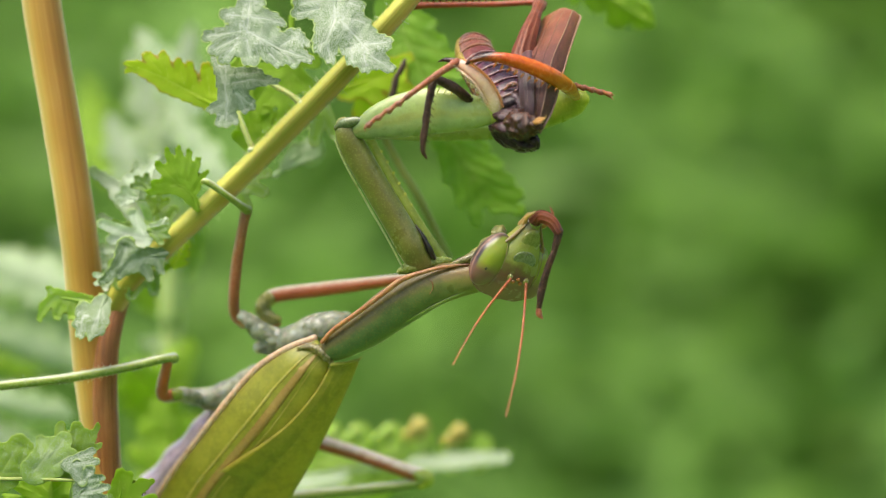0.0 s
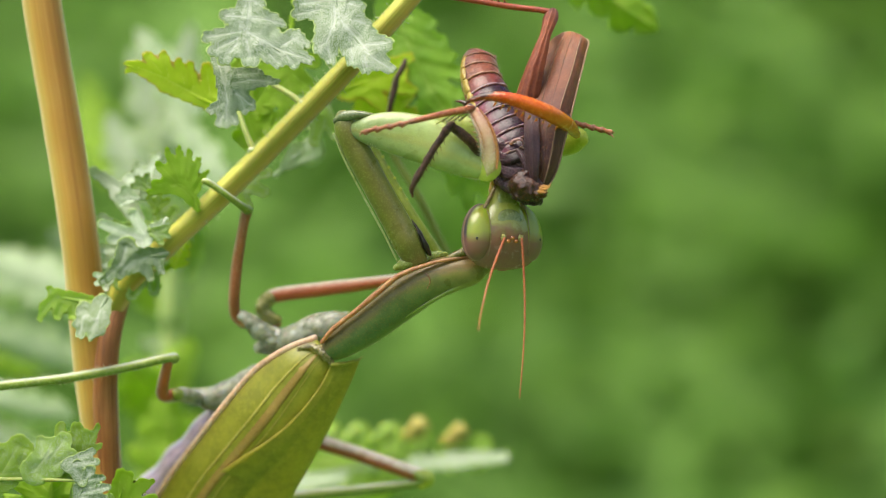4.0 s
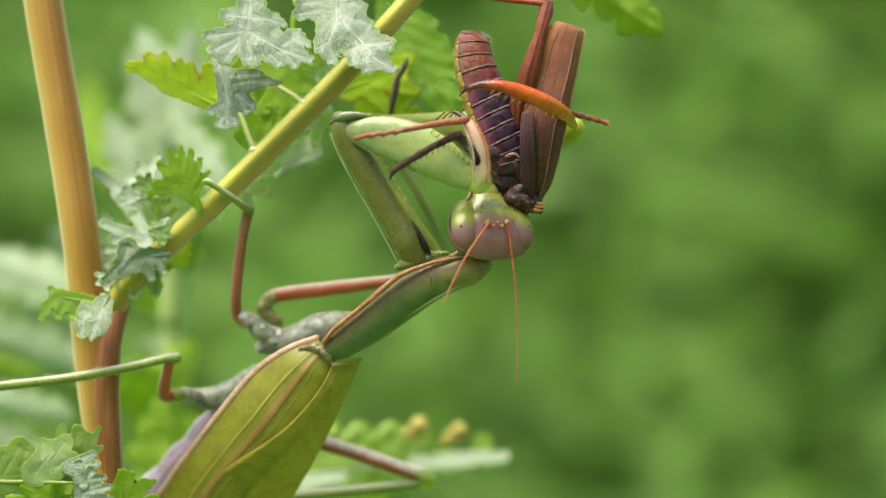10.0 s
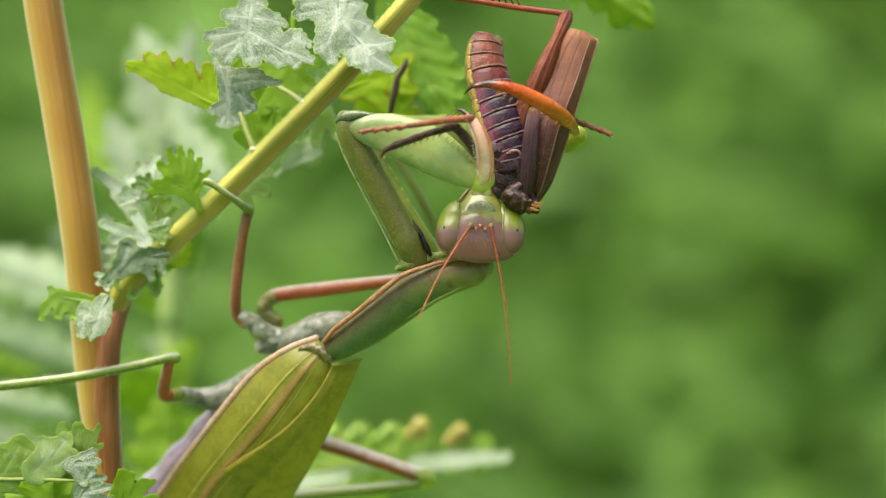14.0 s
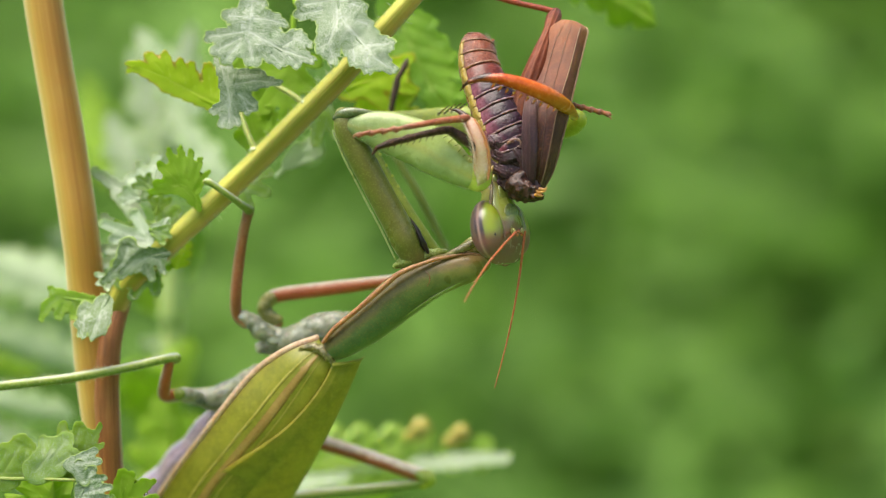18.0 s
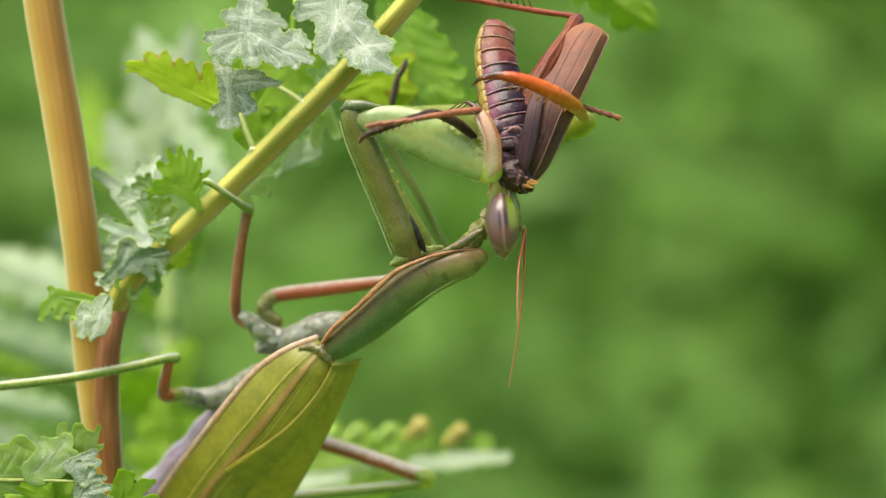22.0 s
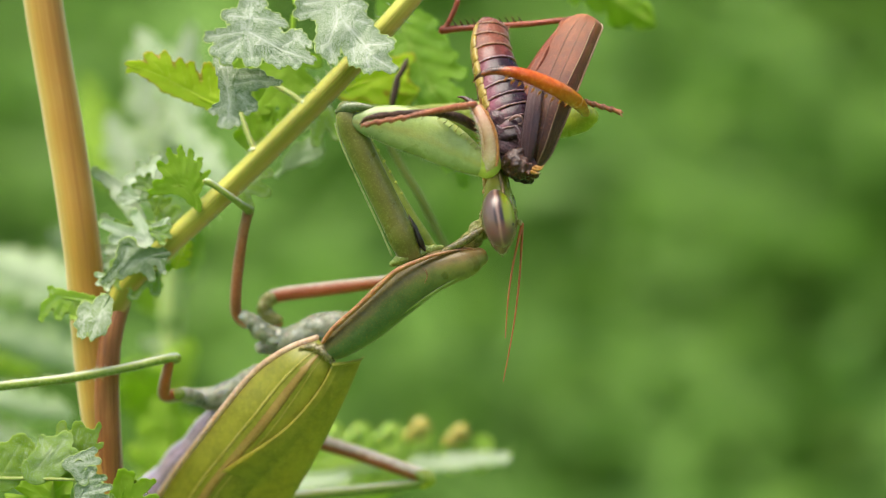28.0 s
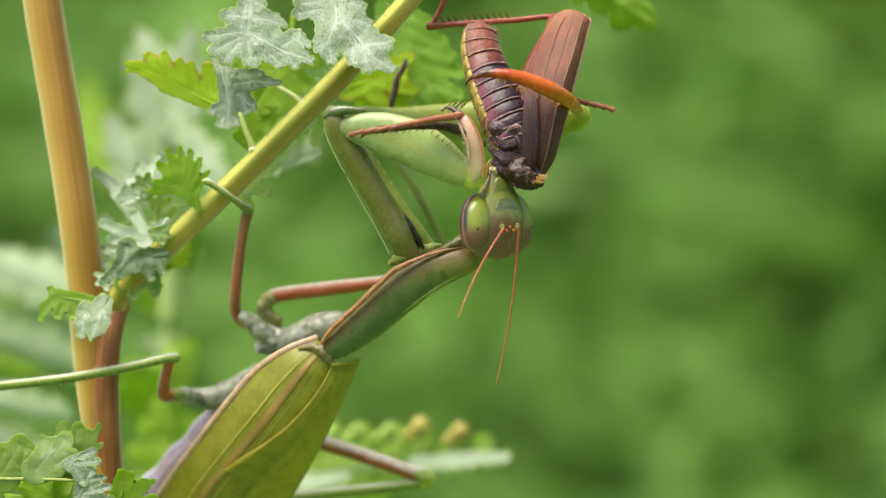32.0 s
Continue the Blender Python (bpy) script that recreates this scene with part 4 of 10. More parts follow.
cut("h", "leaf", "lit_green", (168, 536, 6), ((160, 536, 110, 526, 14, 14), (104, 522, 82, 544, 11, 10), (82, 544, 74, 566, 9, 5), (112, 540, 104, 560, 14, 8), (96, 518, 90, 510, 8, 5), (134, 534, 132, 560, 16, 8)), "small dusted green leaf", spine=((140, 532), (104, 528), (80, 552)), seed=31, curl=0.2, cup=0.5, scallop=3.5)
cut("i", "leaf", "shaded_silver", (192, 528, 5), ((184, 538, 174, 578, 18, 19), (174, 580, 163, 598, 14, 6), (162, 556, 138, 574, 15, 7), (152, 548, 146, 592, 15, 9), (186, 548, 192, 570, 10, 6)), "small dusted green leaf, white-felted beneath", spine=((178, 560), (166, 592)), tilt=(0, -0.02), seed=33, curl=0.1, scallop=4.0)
cut("j", "leaf", "dusted", (176, 852, -1), ((-60, 838, 150, 836, 13, 9), (-40, 832, -14, 806, 34, 22), (8, 836, 38, 786, 34, 19), (-6, 830, 12, 800, 28, 18), (40, 824, 50, 792, 26, 14), (70, 836, 100, 806, 22, 16)), "broad dusted green leaf", spine=((120, 846), (30, 848), (-60, 848)), tilt=(0.002, 0.002), curl=0.03, seed=41, stem=6, cup=0.2, scallop=2.6, step=2.2)
for lobes, d, seed, mt in ((((66, 832, 96, 794, 26, 22), (92, 812, 118, 778, 26, 15), (78, 806, 77, 776, 12, 7), (100, 824, 128, 806, 22, 14)), -1.7, 47, "felted_lobe"), (((110, 806, 112, 754, 16, 9), (130, 806, 141, 756, 18, 11), (150, 800, 158, 766, 13, 8), (156, 796, 178, 752, 11, 4), (150, 804, 182, 787, 10, 4)), -0.4, 48, "dusted"), (((124, 822, 168, 798, 12, 7), (132, 822, 174, 816, 12, 7), (134, 826, 150, 850, 13, 10)), -1.8, 50, "silver")):
    bm = cut_leaf([lobes[0][:2], lobes[0][2:4]], lobes, d, (0.002, -0.004 if d < -1 else 0.0), 0.03, seed, 2.0, 0.22, 2.2, 2.6)
    bmesh.ops.translate(bm, verts=bm.verts, vec=-PLACE[LEAF["j"].name])
    part("lobe", bm, mt, LEAF["j"], "green leaf lobe" if mt == "dusted" else "white-felted leaf lobe", local=True)
bm = tube(bmesh.new(), run((-60, 845, -1.3, 3.5, 3), (20, 847, -1.4, 3.5, 3), (90, 848, -1.7, 3.2, 3), (150, 850, -1.7, 2.4, 2)), 8, 40, rough=0.00004)
bmesh.ops.translate(bm, verts=bm.verts, vec=-PLACE[LEAF["j"].name])
part("rib", bm, "petiole", LEAF["j"], "yellowish leaf rib", local=True)
cut("j2", "leaf", "silver", (140, 900, -1.8), ((146, 866, 164, 832, 14, 9), (152, 850, 186, 846, 11, 5), (150, 872, 194, 862, 14, 6), (146, 880, 190, 884, 14, 7), (146, 850, 140, 820, 11, 7)), "curled silver-white leaf tip", spine=((146, 872), (176, 856)), seed=49, curl=0.2, cup=0.7, scallop=2.5, step=2.0)
cut("k", "leaf", "half_silver", (132, 960, 0), ((140, 890, 146, 836, 16, 10), (136, 900, 196, 884, 20, 10)), "curled dusted leaf base", spine=((138, 900), (146, 842)), curl=0.2, seed=43, cup=0.5, scallop=2.0)
leaf("k2", "leaf", "green", (90, 990, 2), (96, 846, 1), 120, "bright green lobed leaf", lobes=3, cut=0.35, seed=44, roll=6)
cut("l", "leaf", "green", (196, 960, 3), ((206, 910, 218, 838, 24, 9), (214, 890, 232, 842, 14, 8), (214, 900, 256, 854, 14, 8), (226, 890, 272, 852, 9, 5), (214, 910, 274, 882, 14, 8)), "bright green lobed leaf", spine=((208, 910), (224, 850)), seed=45, curl=0.15, scallop=2.0)
cut("m", "leaf", "green", (520, 30, 11), ((512, 120, 450, 130, 18, 12), (512, 140, 470, 190, 19, 13), (516, 150, 510, 212, 19, 13), (520, 130, 566, 170, 18, 12), (516, 100, 560, 110, 16, 11)), "bright green lobed leaf", spine=((516, 100), (514, 180)), seed=51, tilt=(0.01, -0.01))
cut("n", "leaf", "deep_green", (660, -60, 17), ((690, 14, 765, 42, 24, 12), (705, 46, 785, 74, 24, 12), (720, 78, 800, 100, 24, 12), (738, 110, 818, 130, 24, 12), (755, 146, 814, 168, 22, 11), (690, 30, 664, 74, 22, 12), (712, 76, 684, 120, 22, 12), (735, 120, 720, 176, 22, 12), (765, 160, 800, 208, 26, 12), (670, -40, 765, 160, 16, 12)), "bright green deeply toothed leaf", spine=((700, 30), (740, 110), (784, 196)), tilt=(0.0, -0.01), curl=0.05, seed=53, cup=0.35, scallop=5.0)
leaf("o", "leaf", "blotched", (610, 110, 15), (738, 238, 14), 66, "yellow-green leaf with rusty blotches", lobes=4, cut=0.4, roll=15, seed=55)
cut("p", "leaf", "deep_green", (770, 190, 20), ((776, 220, 862, 262, 24, 10), (792, 250, 884, 292, 26, 11), (812, 282, 906, 322, 26, 11), (836, 312, 922, 344, 26, 11), (850, 340, 924, 372, 22, 10), (790, 236, 796, 320, 20, 10), (812, 280, 820, 362, 20, 10), (836, 312, 848, 392, 20, 10), (772, 200, 884, 366, 14, 14)), "bright green toothed leaf", spine=((800, 250), (840, 315), (890, 372)), tilt=(0.0, -0.004), curl=0.05, seed=57, cup=0.35, scallop=4.5)
leaf("q", "leaf", "green", (1000, -60, 22), (1162, 46, 22), 54, "bright green toothed leaf", lobes=4, cut=0.35, roll=15, seed=59)
cut("x1", "leaf", "green", (470, 276, 9), ((462, 262, 440, 204, 14, 10), (460, 264, 476, 196, 14, 10), (464, 266, 500, 226, 14, 10), (458, 268, 424, 240, 13, 9)), "bright green lobed leaf", spine=((462, 262), (460, 215)), seed=71, curl=0.1)
cut("x2", "leaf", "half_silver", (402, 330, 9), ((420, 318, 470, 340, 14, 10), (416, 322, 440, 366, 14, 10), (424, 312, 476, 306, 12, 8)), "dusted green lobed leaf", spine=((420, 320), (455, 335)), seed=72, curl=0.1)
cut("x3", "leaf", "half_silver", (300, 424, 8), ((282, 410, 240, 396, 13, 9), (280, 412, 226, 430, 13, 9), (286, 406, 282, 370, 11, 8), (284, 414, 262, 452, 12, 8), (288, 404, 312, 372, 11, 8)), "crinkled dusted leaf", spine=((280, 410), (245, 408)), seed=73, curl=0.3, cup=0.5)
cut("x4", "leaf", "bright_pale", (292, 330, 11), ((282, 312, 246, 292, 10, 7), (280, 316, 230, 322, 11, 8), (284, 308, 274, 280, 10, 7), (282, 320, 256, 346, 11, 8)), "crinkled silver-white leaf", spine=((280, 314), (250, 308)), seed=74, curl=0.2, cup=0.5)
for k, (u, v, d, mt, turn) in enumerate(((278, 412, 5.6, "felted_lobe", 0.4), (292, 398, 6.4, "bright_pale", 2.2), (236, 350, 8.2, "bright_pale", 3.4), (280, 366, 7.4, "dusted", 5.0), (196, 492, 6.0, "bright_pale", 2.7), (262, 330, 8.4, "felted_lobe", 4.1), (226, 404, 6.6, "felted_lobe", 3.0))):
    arms = tuple((u, v, u + 24 * math.cos(turn + w), v + 20 * math.sin(turn + w), 9, 5) for w in (-0.9, -0.1, 0.7))
    cut("y%d" % k, "leaf", mt, (u - 12 * math.cos(turn), v - 12 * math.sin(turn), d), arms, "small crinkled woolly leaflet", spine=((u, v), arms[1][2:4]), seed=90 + k, curl=0.4, cup=0.8, scallop=3.0)
cut("x5", "leaf", "green", (236, 500, 10), ((258, 490, 300, 472, 10, 6), (256, 494, 284, 506, 10, 5), (250, 490, 268, 458, 10, 6)), "bright green lobed leaf", spine=((258, 492), (295, 486)), seed=75, curl=0.1)
cut("x6", "leaf", "half_silver", (560, 170, 10), ((572, 190, 560, 250, 13, 9), (574, 188, 598, 240, 13, 9), (570, 186, 534, 226, 13, 9)), "dusted green lobed leaf", spine=((572, 190), (572, 235)), seed=76, curl=0.1)
cut("x7", "leaf", "blotched", (606, 160, 13), ((620, 152, 700, 132, 28, 26), (690, 122, 728, 102, 18, 9), (690, 148, 734, 160, 18, 9), (660, 162, 690, 196, 20, 9), (640, 130, 664, 100, 18, 9)), "yellow-green leaf with rusty blotches", spine=((650, 146), (715, 130)), seed=77, curl=0.1, scallop=4.0)
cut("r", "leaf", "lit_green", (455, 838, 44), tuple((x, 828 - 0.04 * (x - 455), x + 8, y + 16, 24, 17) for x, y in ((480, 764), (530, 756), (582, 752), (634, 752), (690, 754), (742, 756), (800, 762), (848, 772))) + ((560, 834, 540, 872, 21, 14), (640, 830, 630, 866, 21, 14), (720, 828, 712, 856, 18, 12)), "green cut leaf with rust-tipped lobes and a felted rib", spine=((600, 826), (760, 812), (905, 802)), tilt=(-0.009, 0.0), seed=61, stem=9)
rib_at = PLACE[LEAF["r"].name]
bm = cut_leaf([(600, 836), (906, 806)], ((800, 816, 896, 812, 15, 9), (740, 822, 830, 820, 14, 10), (480, 866, 610, 846, 18, 10)), 40, (-0.008, -0.05), 0.02, 62)
bmesh.ops.translate(bm, verts=bm.verts, vec=-rib_at)
part("felted_rib", bm, "pale", LEAF["r"], "white-felted lower side of the leaf", local=True)
for u, v, r in ((746, 758, 17), (816, 768, 16), (634, 768, 13), (690, 766, 14), (590, 770, 13)):
    bm = ball(bmesh.new(), spot(u, v, 40), Vector((r * 1.05, r * 0.8, r)) * U * 1.2, 14, 10, dent=lambda q: 1 + 0.2 * noise.noise(q * 2.2))
    tube(bm, run((u - 24, v + 16, 40.2, 9, 8), (u - 12, v + 12, 40.1, 13, 10), (u + 4, v + 8, 40, 12, 10)), 10, 10)
    bmesh.ops.translate(bm, verts=bm.verts, vec=-rib_at)
    part("swelling", bm, "bud" if u > 700 else "green_bud", LEAF["r"], "yellow and rust swelling at a lobe tip" if u > 700 else "green swollen lobe tip", local=True)
leaf("s", "leaf", "green", (470, 250, 12), (430, 95, 12), 60, "bright green lobed leaf", lobes=4, cut=0.45, roll=10, seed=63)
cut("t", "leaf", "bright_pale", (490, 312, 14), ((516, 284, 554, 250, 11, 8), (516, 288, 566, 270, 10, 7), (510, 290, 526, 258, 10, 7)), "pale lobed leaf", spine=((516, 286), (548, 262)), seed=65)
leaf("u", "leaf", "lime", (310, 476, 9), (336, 424, 9), 20, "yellowing lobed leaf with tan teeth", lobes=3, cut=0.5, roll=10, seed=67)
leaf("v", "leaf", "green", (620, -40, 8), (520, 10, 6), 50, "bright green lobed leaf", lobes=3, cut=0.4, roll=15, seed=69)

backs = thing("plant", spot(200, 9000, 80), "neighbouring herb with pale leaves in soft focus", "plant")
part("main_stem", tube(bmesh.new(), run((285, 330, 60, 16, 16), (300, 560, 60, 18, 18), (300, 1000, 62, 20, 20), (220, 7200, 80, 26, 26)), 12, 60), "pale_stalk", backs, "pale green stalk in soft focus")
rng = random.Random(77)
def soft_leaf(b, t, h, material):
    bb, tt = spot(*b), spot(*t)
    part("leaf", leaf_mesh(bb, tt, h * U * (0.2 + b[2] * 0.001) / 0.2, lobes=4, cut=0.4, roll=rng.uniform(-30, 30), seed=rng.randint(100, 900), rows=48, cols=4), material, backs, "green leaf in soft focus" if material == "green" else "pale leaf in soft focus")


soft_leaf((340, 330, 60), (230, 90, 64), 60, "pale")
soft_leaf((300, 280, 58), (340, 40, 60), 52, "pale")
soft_leaf((200, 330, 110), (150, 130, 116), 50, "green")
soft_leaf((380, 300, 50), (280, 230, 52), 44, "pale")
soft_leaf((170, 530, 70), (-60, 440, 70), 66, "soft_pale")
soft_leaf((150, 620, 72), (-80, 560, 74), 60, "soft_pale")
soft_leaf((270, 360, 55), (190, 200, 58), 50, "pale")
soft_leaf((350, 210, 50), (240, 50, 52), 46, "soft_pale")
soft_leaf((400, 330, 45), (300, 190, 48), 40, "soft_pale")
soft_leaf((130, 740, 50), (-60, 700, 52), 40, "soft_pale")
soft_leaf((270, 700, 60), (330, 780, 62), 40, "soft_pale")
soft_leaf((330, 660, 62), (250, 600, 62), 34, "soft_pale")
soft_leaf((170, 660, 68), (-50, 580, 70), 50, "soft_pale")
soft_leaf((120, 640, 90), (-90, 620, 95), 40, "green")
soft_leaf((300, 760, 60), (230, 640, 55), 60, "green")
soft_leaf((260, 720, 58), (340, 600, 58), 50, "green")
soft_leaf((300, 560, 62), (250, 430, 60), 50, "green")
soft_leaf((310, 500, 62), (350, 360, 64), 40, "green")
soft_leaf((300, 900, 50), (300, 690, 50), 70, "green")
soft_leaf((120, 900, 80), (-40, 740, 85), 60, "pale")
soft_leaf((420, 960, 45), (300, 830, 45), 50, "green")
soft_leaf((90, 420, 90), (210, 470, 95), 40, "pale")
soft_leaf((500, 960, 40), (700, 850, 42), 60, "green")
soft_leaf((540, 290, 30), (566, 246, 30), 24, "soft_pale")

# ---- the mantis ----
mantis = thing("praying_mantis", spot(575, 622, 5), "green praying mantis hanging on the plant and eating its prey", "mantis")


def sheet(edge_a, edge_b, bulge, steps=44, cols=12, thick=0.00015, band=None, lift=0.0, wave=1.2):
    """A curved blade lofted between two edges of (u, v, d), bulging towards the viewer."""
    bm = bmesh.new()
    uvl = bm.loops.layers.uv.verify()
    ea, eb = spline([spot(*p) for p in edge_a], steps), spline([spot(*p) for p in edge_b], steps)
    tops, lows = [], []
    for i in range(steps + 1):
        s = i / steps
        ra, rb = [], []
        for j in range(cols + 1):
            t = j / cols
            if band:
                lo, hi, end = band
                g = min(1.0, s * 6) * min(1.0, (1.02 - s) * end)
                t = (lo + hi) / 2 + (t - 0.5) * (hi - lo) * (0.25 + 0.75 * g)
            p = Vector(ea[i] * (1 - t) + eb[i] * t)
            y = bulge * math.sin(math.pi * t) * min(1, s * 5 + 0.25) * U
            y += wave * U * math.sin(t * 25.2) * math.sin(math.pi * t) + lift * U * (math.sin(math.pi * j / cols) + 0.5)
            p = p + Vector((0, -y, 0))
            ra.append(bm.verts.new(p))
            rb.append(bm.verts.new(p + Vector((0, thick, 0))))
        tops.append(ra)
        lows.append(rb)
    for i in range(steps):
        for j in range(cols):
            for f, fl in (((tops[i][j], tops[i][j + 1], tops[i + 1][j + 1], tops[i + 1][j]), False), ((lows[i + 1][j], lows[i + 1][j + 1], lows[i][j + 1], lows[i][j]), True)):
                fc = bm.faces.new(f)
                fc.smooth = True
                uv = ((j / cols, i / steps), ((j + 1) / cols, i / steps), ((j + 1) / cols, (i + 1) / steps), (j / cols, (i + 1) / steps))
                for lp, q in zip(fc.loops, uv[::-1] if fl else uv):
                    lp[uvl].uv = q
        for j in (0, cols):
            bm.faces.new((tops[i][j], tops[i + 1][j], lows[i + 1][j], lows[i][j]))
    for i in (0, steps):
        for j in range(cols):
            bm.faces.new((tops[i][j], tops[i][j + 1], lows[i][j + 1], lows[i][j]))
    return bm


costal = [(562, 598, 5), (510, 618, 5), (455, 655, 6), (405, 712, 7), (352, 780, 9), (300, 850, 11), (255, 930, 13), (215, 1030, 15), (200, 1150, 17)]
seam = [(590, 632, 4.2), (580, 672, 4.4), (556, 730, 5), (520, 785, 6), (478, 830, 7.4), (430, 885, 9), (390, 955, 11), (340, 1050, 13), (300, 1150, 16)]
part("forewing", sheet(costal, seam, 20), "wing", mantis, "yellow-green forewing with a tan front edge")
part("costal_edge", tube(bmesh.new(), [(*(spot(u, v, d - 0.05)), 6 * U, 4 * U) for u, v, d in costal], 10, 60), "margin", mantis, "tan front edge of the wing")
part("wing_vein", sheet(costal, seam, 20, 60, 6, 0.0001, (0.36, 0.4, 3), 0.5), "wing_vein", mantis, "yellow main vein")
part("wing_fold", sheet(costal, seam, 20, 60, 8, 0.0001, (0.45, 0.6, 3), 0.25), "wing_tan", mantis, "brown band along the wing")
part("wing_vein", sheet(costal, seam, 20, 60, 4, 0.0001, (0.66, 0.68, 3), 0.3), "wing_vein", mantis, "yellow side vein")
right = [(642, 634, 5), (627, 672, 5.3), (606, 718, 5.8), (582, 768, 6.6), (557, 816, 7.6), (528, 866, 9), (498, 920, 10.6), (458, 1000, 12.8), (420, 1070, 14.4), (370, 1150, 16)]
seam2 = [(588, 648, 3.9), (570, 682, 4.1), (542, 720, 4.4), (507, 756, 5.0), (466, 787, 5.8), (420, 816, 6.9), (370, 856, 8.9), (318, 935, 11.5), (280, 1040, 13.8), (250, 1150, 16)]
part("forewing", sheet(seam2, right, 9), "wing", mantis, "yellow-green forewing lying over the other")
part("wing_base", tube(bmesh.new(), run((592, 646, 3.7, 4, 4), (614, 644, 3.9, 3.4, 3.4), (634, 638, 4.5, 2.4, 2.4), (645, 632, 4.8, 1, 1)), 12, 18, rough=0.0001, grain=1500), "wing", mantis, "yellow-green wing root")
part("wing_base", crumple(tube(bmesh.new(), run((532, 618, 4.6, 4, 4), (554, 614, 4.2, 8, 7), (576, 626, 3.8, 9, 8), (590, 642, 3.8, 6, 5)), 24, 50), 0.00016, 1300, 5), "flap", mantis, "crinkled beige wing root")
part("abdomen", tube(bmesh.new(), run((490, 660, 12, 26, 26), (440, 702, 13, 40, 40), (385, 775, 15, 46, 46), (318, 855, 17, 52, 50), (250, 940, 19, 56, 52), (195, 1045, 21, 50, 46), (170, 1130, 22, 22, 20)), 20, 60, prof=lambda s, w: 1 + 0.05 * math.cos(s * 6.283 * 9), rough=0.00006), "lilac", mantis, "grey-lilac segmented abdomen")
part("thorax", crumple(tube(bmesh.new(), run((612, 570, 8, 20, 24), (584, 576, 8, 25, 28), (552, 588, 8.5, 28, 28), (516, 602, 9, 25, 26), (486, 610, 10, 22, 22), (462, 616, 10, 12, 14)), 44, 130), 0.00022, 380, 54), "grey", mantis, "crinkled grey thorax")
part("thorax", crumple(tube(bmesh.new(), run((520, 640, 10, 20, 24), (466, 664, 11, 23, 26), (424, 690, 12, 26, 28), (388, 704, 12, 23, 22), (352, 703, 12, 16, 16), (322, 699, 12, 11, 11)), 44, 130), 0.00022, 380, 53), "grey", mantis, "crinkled grey thorax")


def leg(name, material, rows, label="", sides=10, steps=30, **more):
    return part(name, tube(bmesh.new(), run(*rows), sides, steps, **more), material, mantis, label)


part("middle_coxa", crumple(tube(bmesh.new(), run((496, 600, 9, 17, 18), (470, 588, 9, 18, 17), (448, 572, 9, 16, 15), (434, 562, 9, 11, 11)), 40, 80), 0.00024, 520, 3), "grey", mantis, "crinkled grey leg base")
part("knee", crumple(tube(bmesh.new(), run((494, 566, 11.6, 10, 9), (476, 560, 11.6, 13, 10), (468, 544, 11.6, 13, 11), (480, 528, 11.6, 14, 12)), 20, 30), 0.0002, 900, 4), "neck", mantis, "translucent pale green knee")
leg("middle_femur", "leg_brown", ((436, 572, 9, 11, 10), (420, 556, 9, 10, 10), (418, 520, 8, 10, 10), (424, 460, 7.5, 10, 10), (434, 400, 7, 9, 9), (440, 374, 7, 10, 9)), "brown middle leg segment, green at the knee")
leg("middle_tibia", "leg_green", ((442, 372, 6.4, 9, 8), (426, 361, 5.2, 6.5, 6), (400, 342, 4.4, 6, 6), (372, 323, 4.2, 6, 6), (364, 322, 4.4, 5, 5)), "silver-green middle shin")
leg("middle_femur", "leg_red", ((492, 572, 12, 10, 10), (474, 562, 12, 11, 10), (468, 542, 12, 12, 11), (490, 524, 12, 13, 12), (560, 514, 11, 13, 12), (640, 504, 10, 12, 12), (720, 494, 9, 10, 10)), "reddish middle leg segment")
part("knee", ball(bmesh.new(), spot(318, 698, 9.6), Vector((13, 12, 12)) * U, 16, 12), "far_coxa", mantis, "yellow-green hind leg joint")
leg("hind_coxa", "grey", ((350, 705, 11, 14, 14), (328, 697, 10, 12, 12), (312, 700, 10, 11, 11)))
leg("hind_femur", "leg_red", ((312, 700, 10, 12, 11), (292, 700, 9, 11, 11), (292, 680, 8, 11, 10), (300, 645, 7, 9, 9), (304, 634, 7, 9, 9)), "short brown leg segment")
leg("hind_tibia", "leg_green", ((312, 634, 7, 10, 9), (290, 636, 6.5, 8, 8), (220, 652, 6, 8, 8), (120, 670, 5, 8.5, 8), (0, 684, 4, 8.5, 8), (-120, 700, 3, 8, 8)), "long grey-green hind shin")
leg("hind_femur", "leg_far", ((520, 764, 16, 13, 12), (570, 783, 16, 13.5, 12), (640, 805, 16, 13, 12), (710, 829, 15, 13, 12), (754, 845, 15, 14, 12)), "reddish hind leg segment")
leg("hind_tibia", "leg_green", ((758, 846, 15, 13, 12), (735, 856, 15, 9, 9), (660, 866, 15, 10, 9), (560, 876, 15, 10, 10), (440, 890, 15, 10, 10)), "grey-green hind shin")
part("knee", tube(bmesh.new(), run((722, 834, 14.9, 9, 9), (744, 841, 14.9, 12, 12), (760, 848, 15, 14, 13), (750, 858, 15, 9, 9)), 12, 14), "far_femur", mantis, "yellow-green hind knee")

wool([(304, 634, 7, 9, 9), (220, 652, 6, 8, 8), (120, 670, 5, 8.5, 8), (0, 684, 4, 8.5, 8)], 160, 5, 4, mantis, "fine pale hairs on the hind shin", 0.5)
# forebody, turning about its hind end
hip = spot(578, 622, 4)
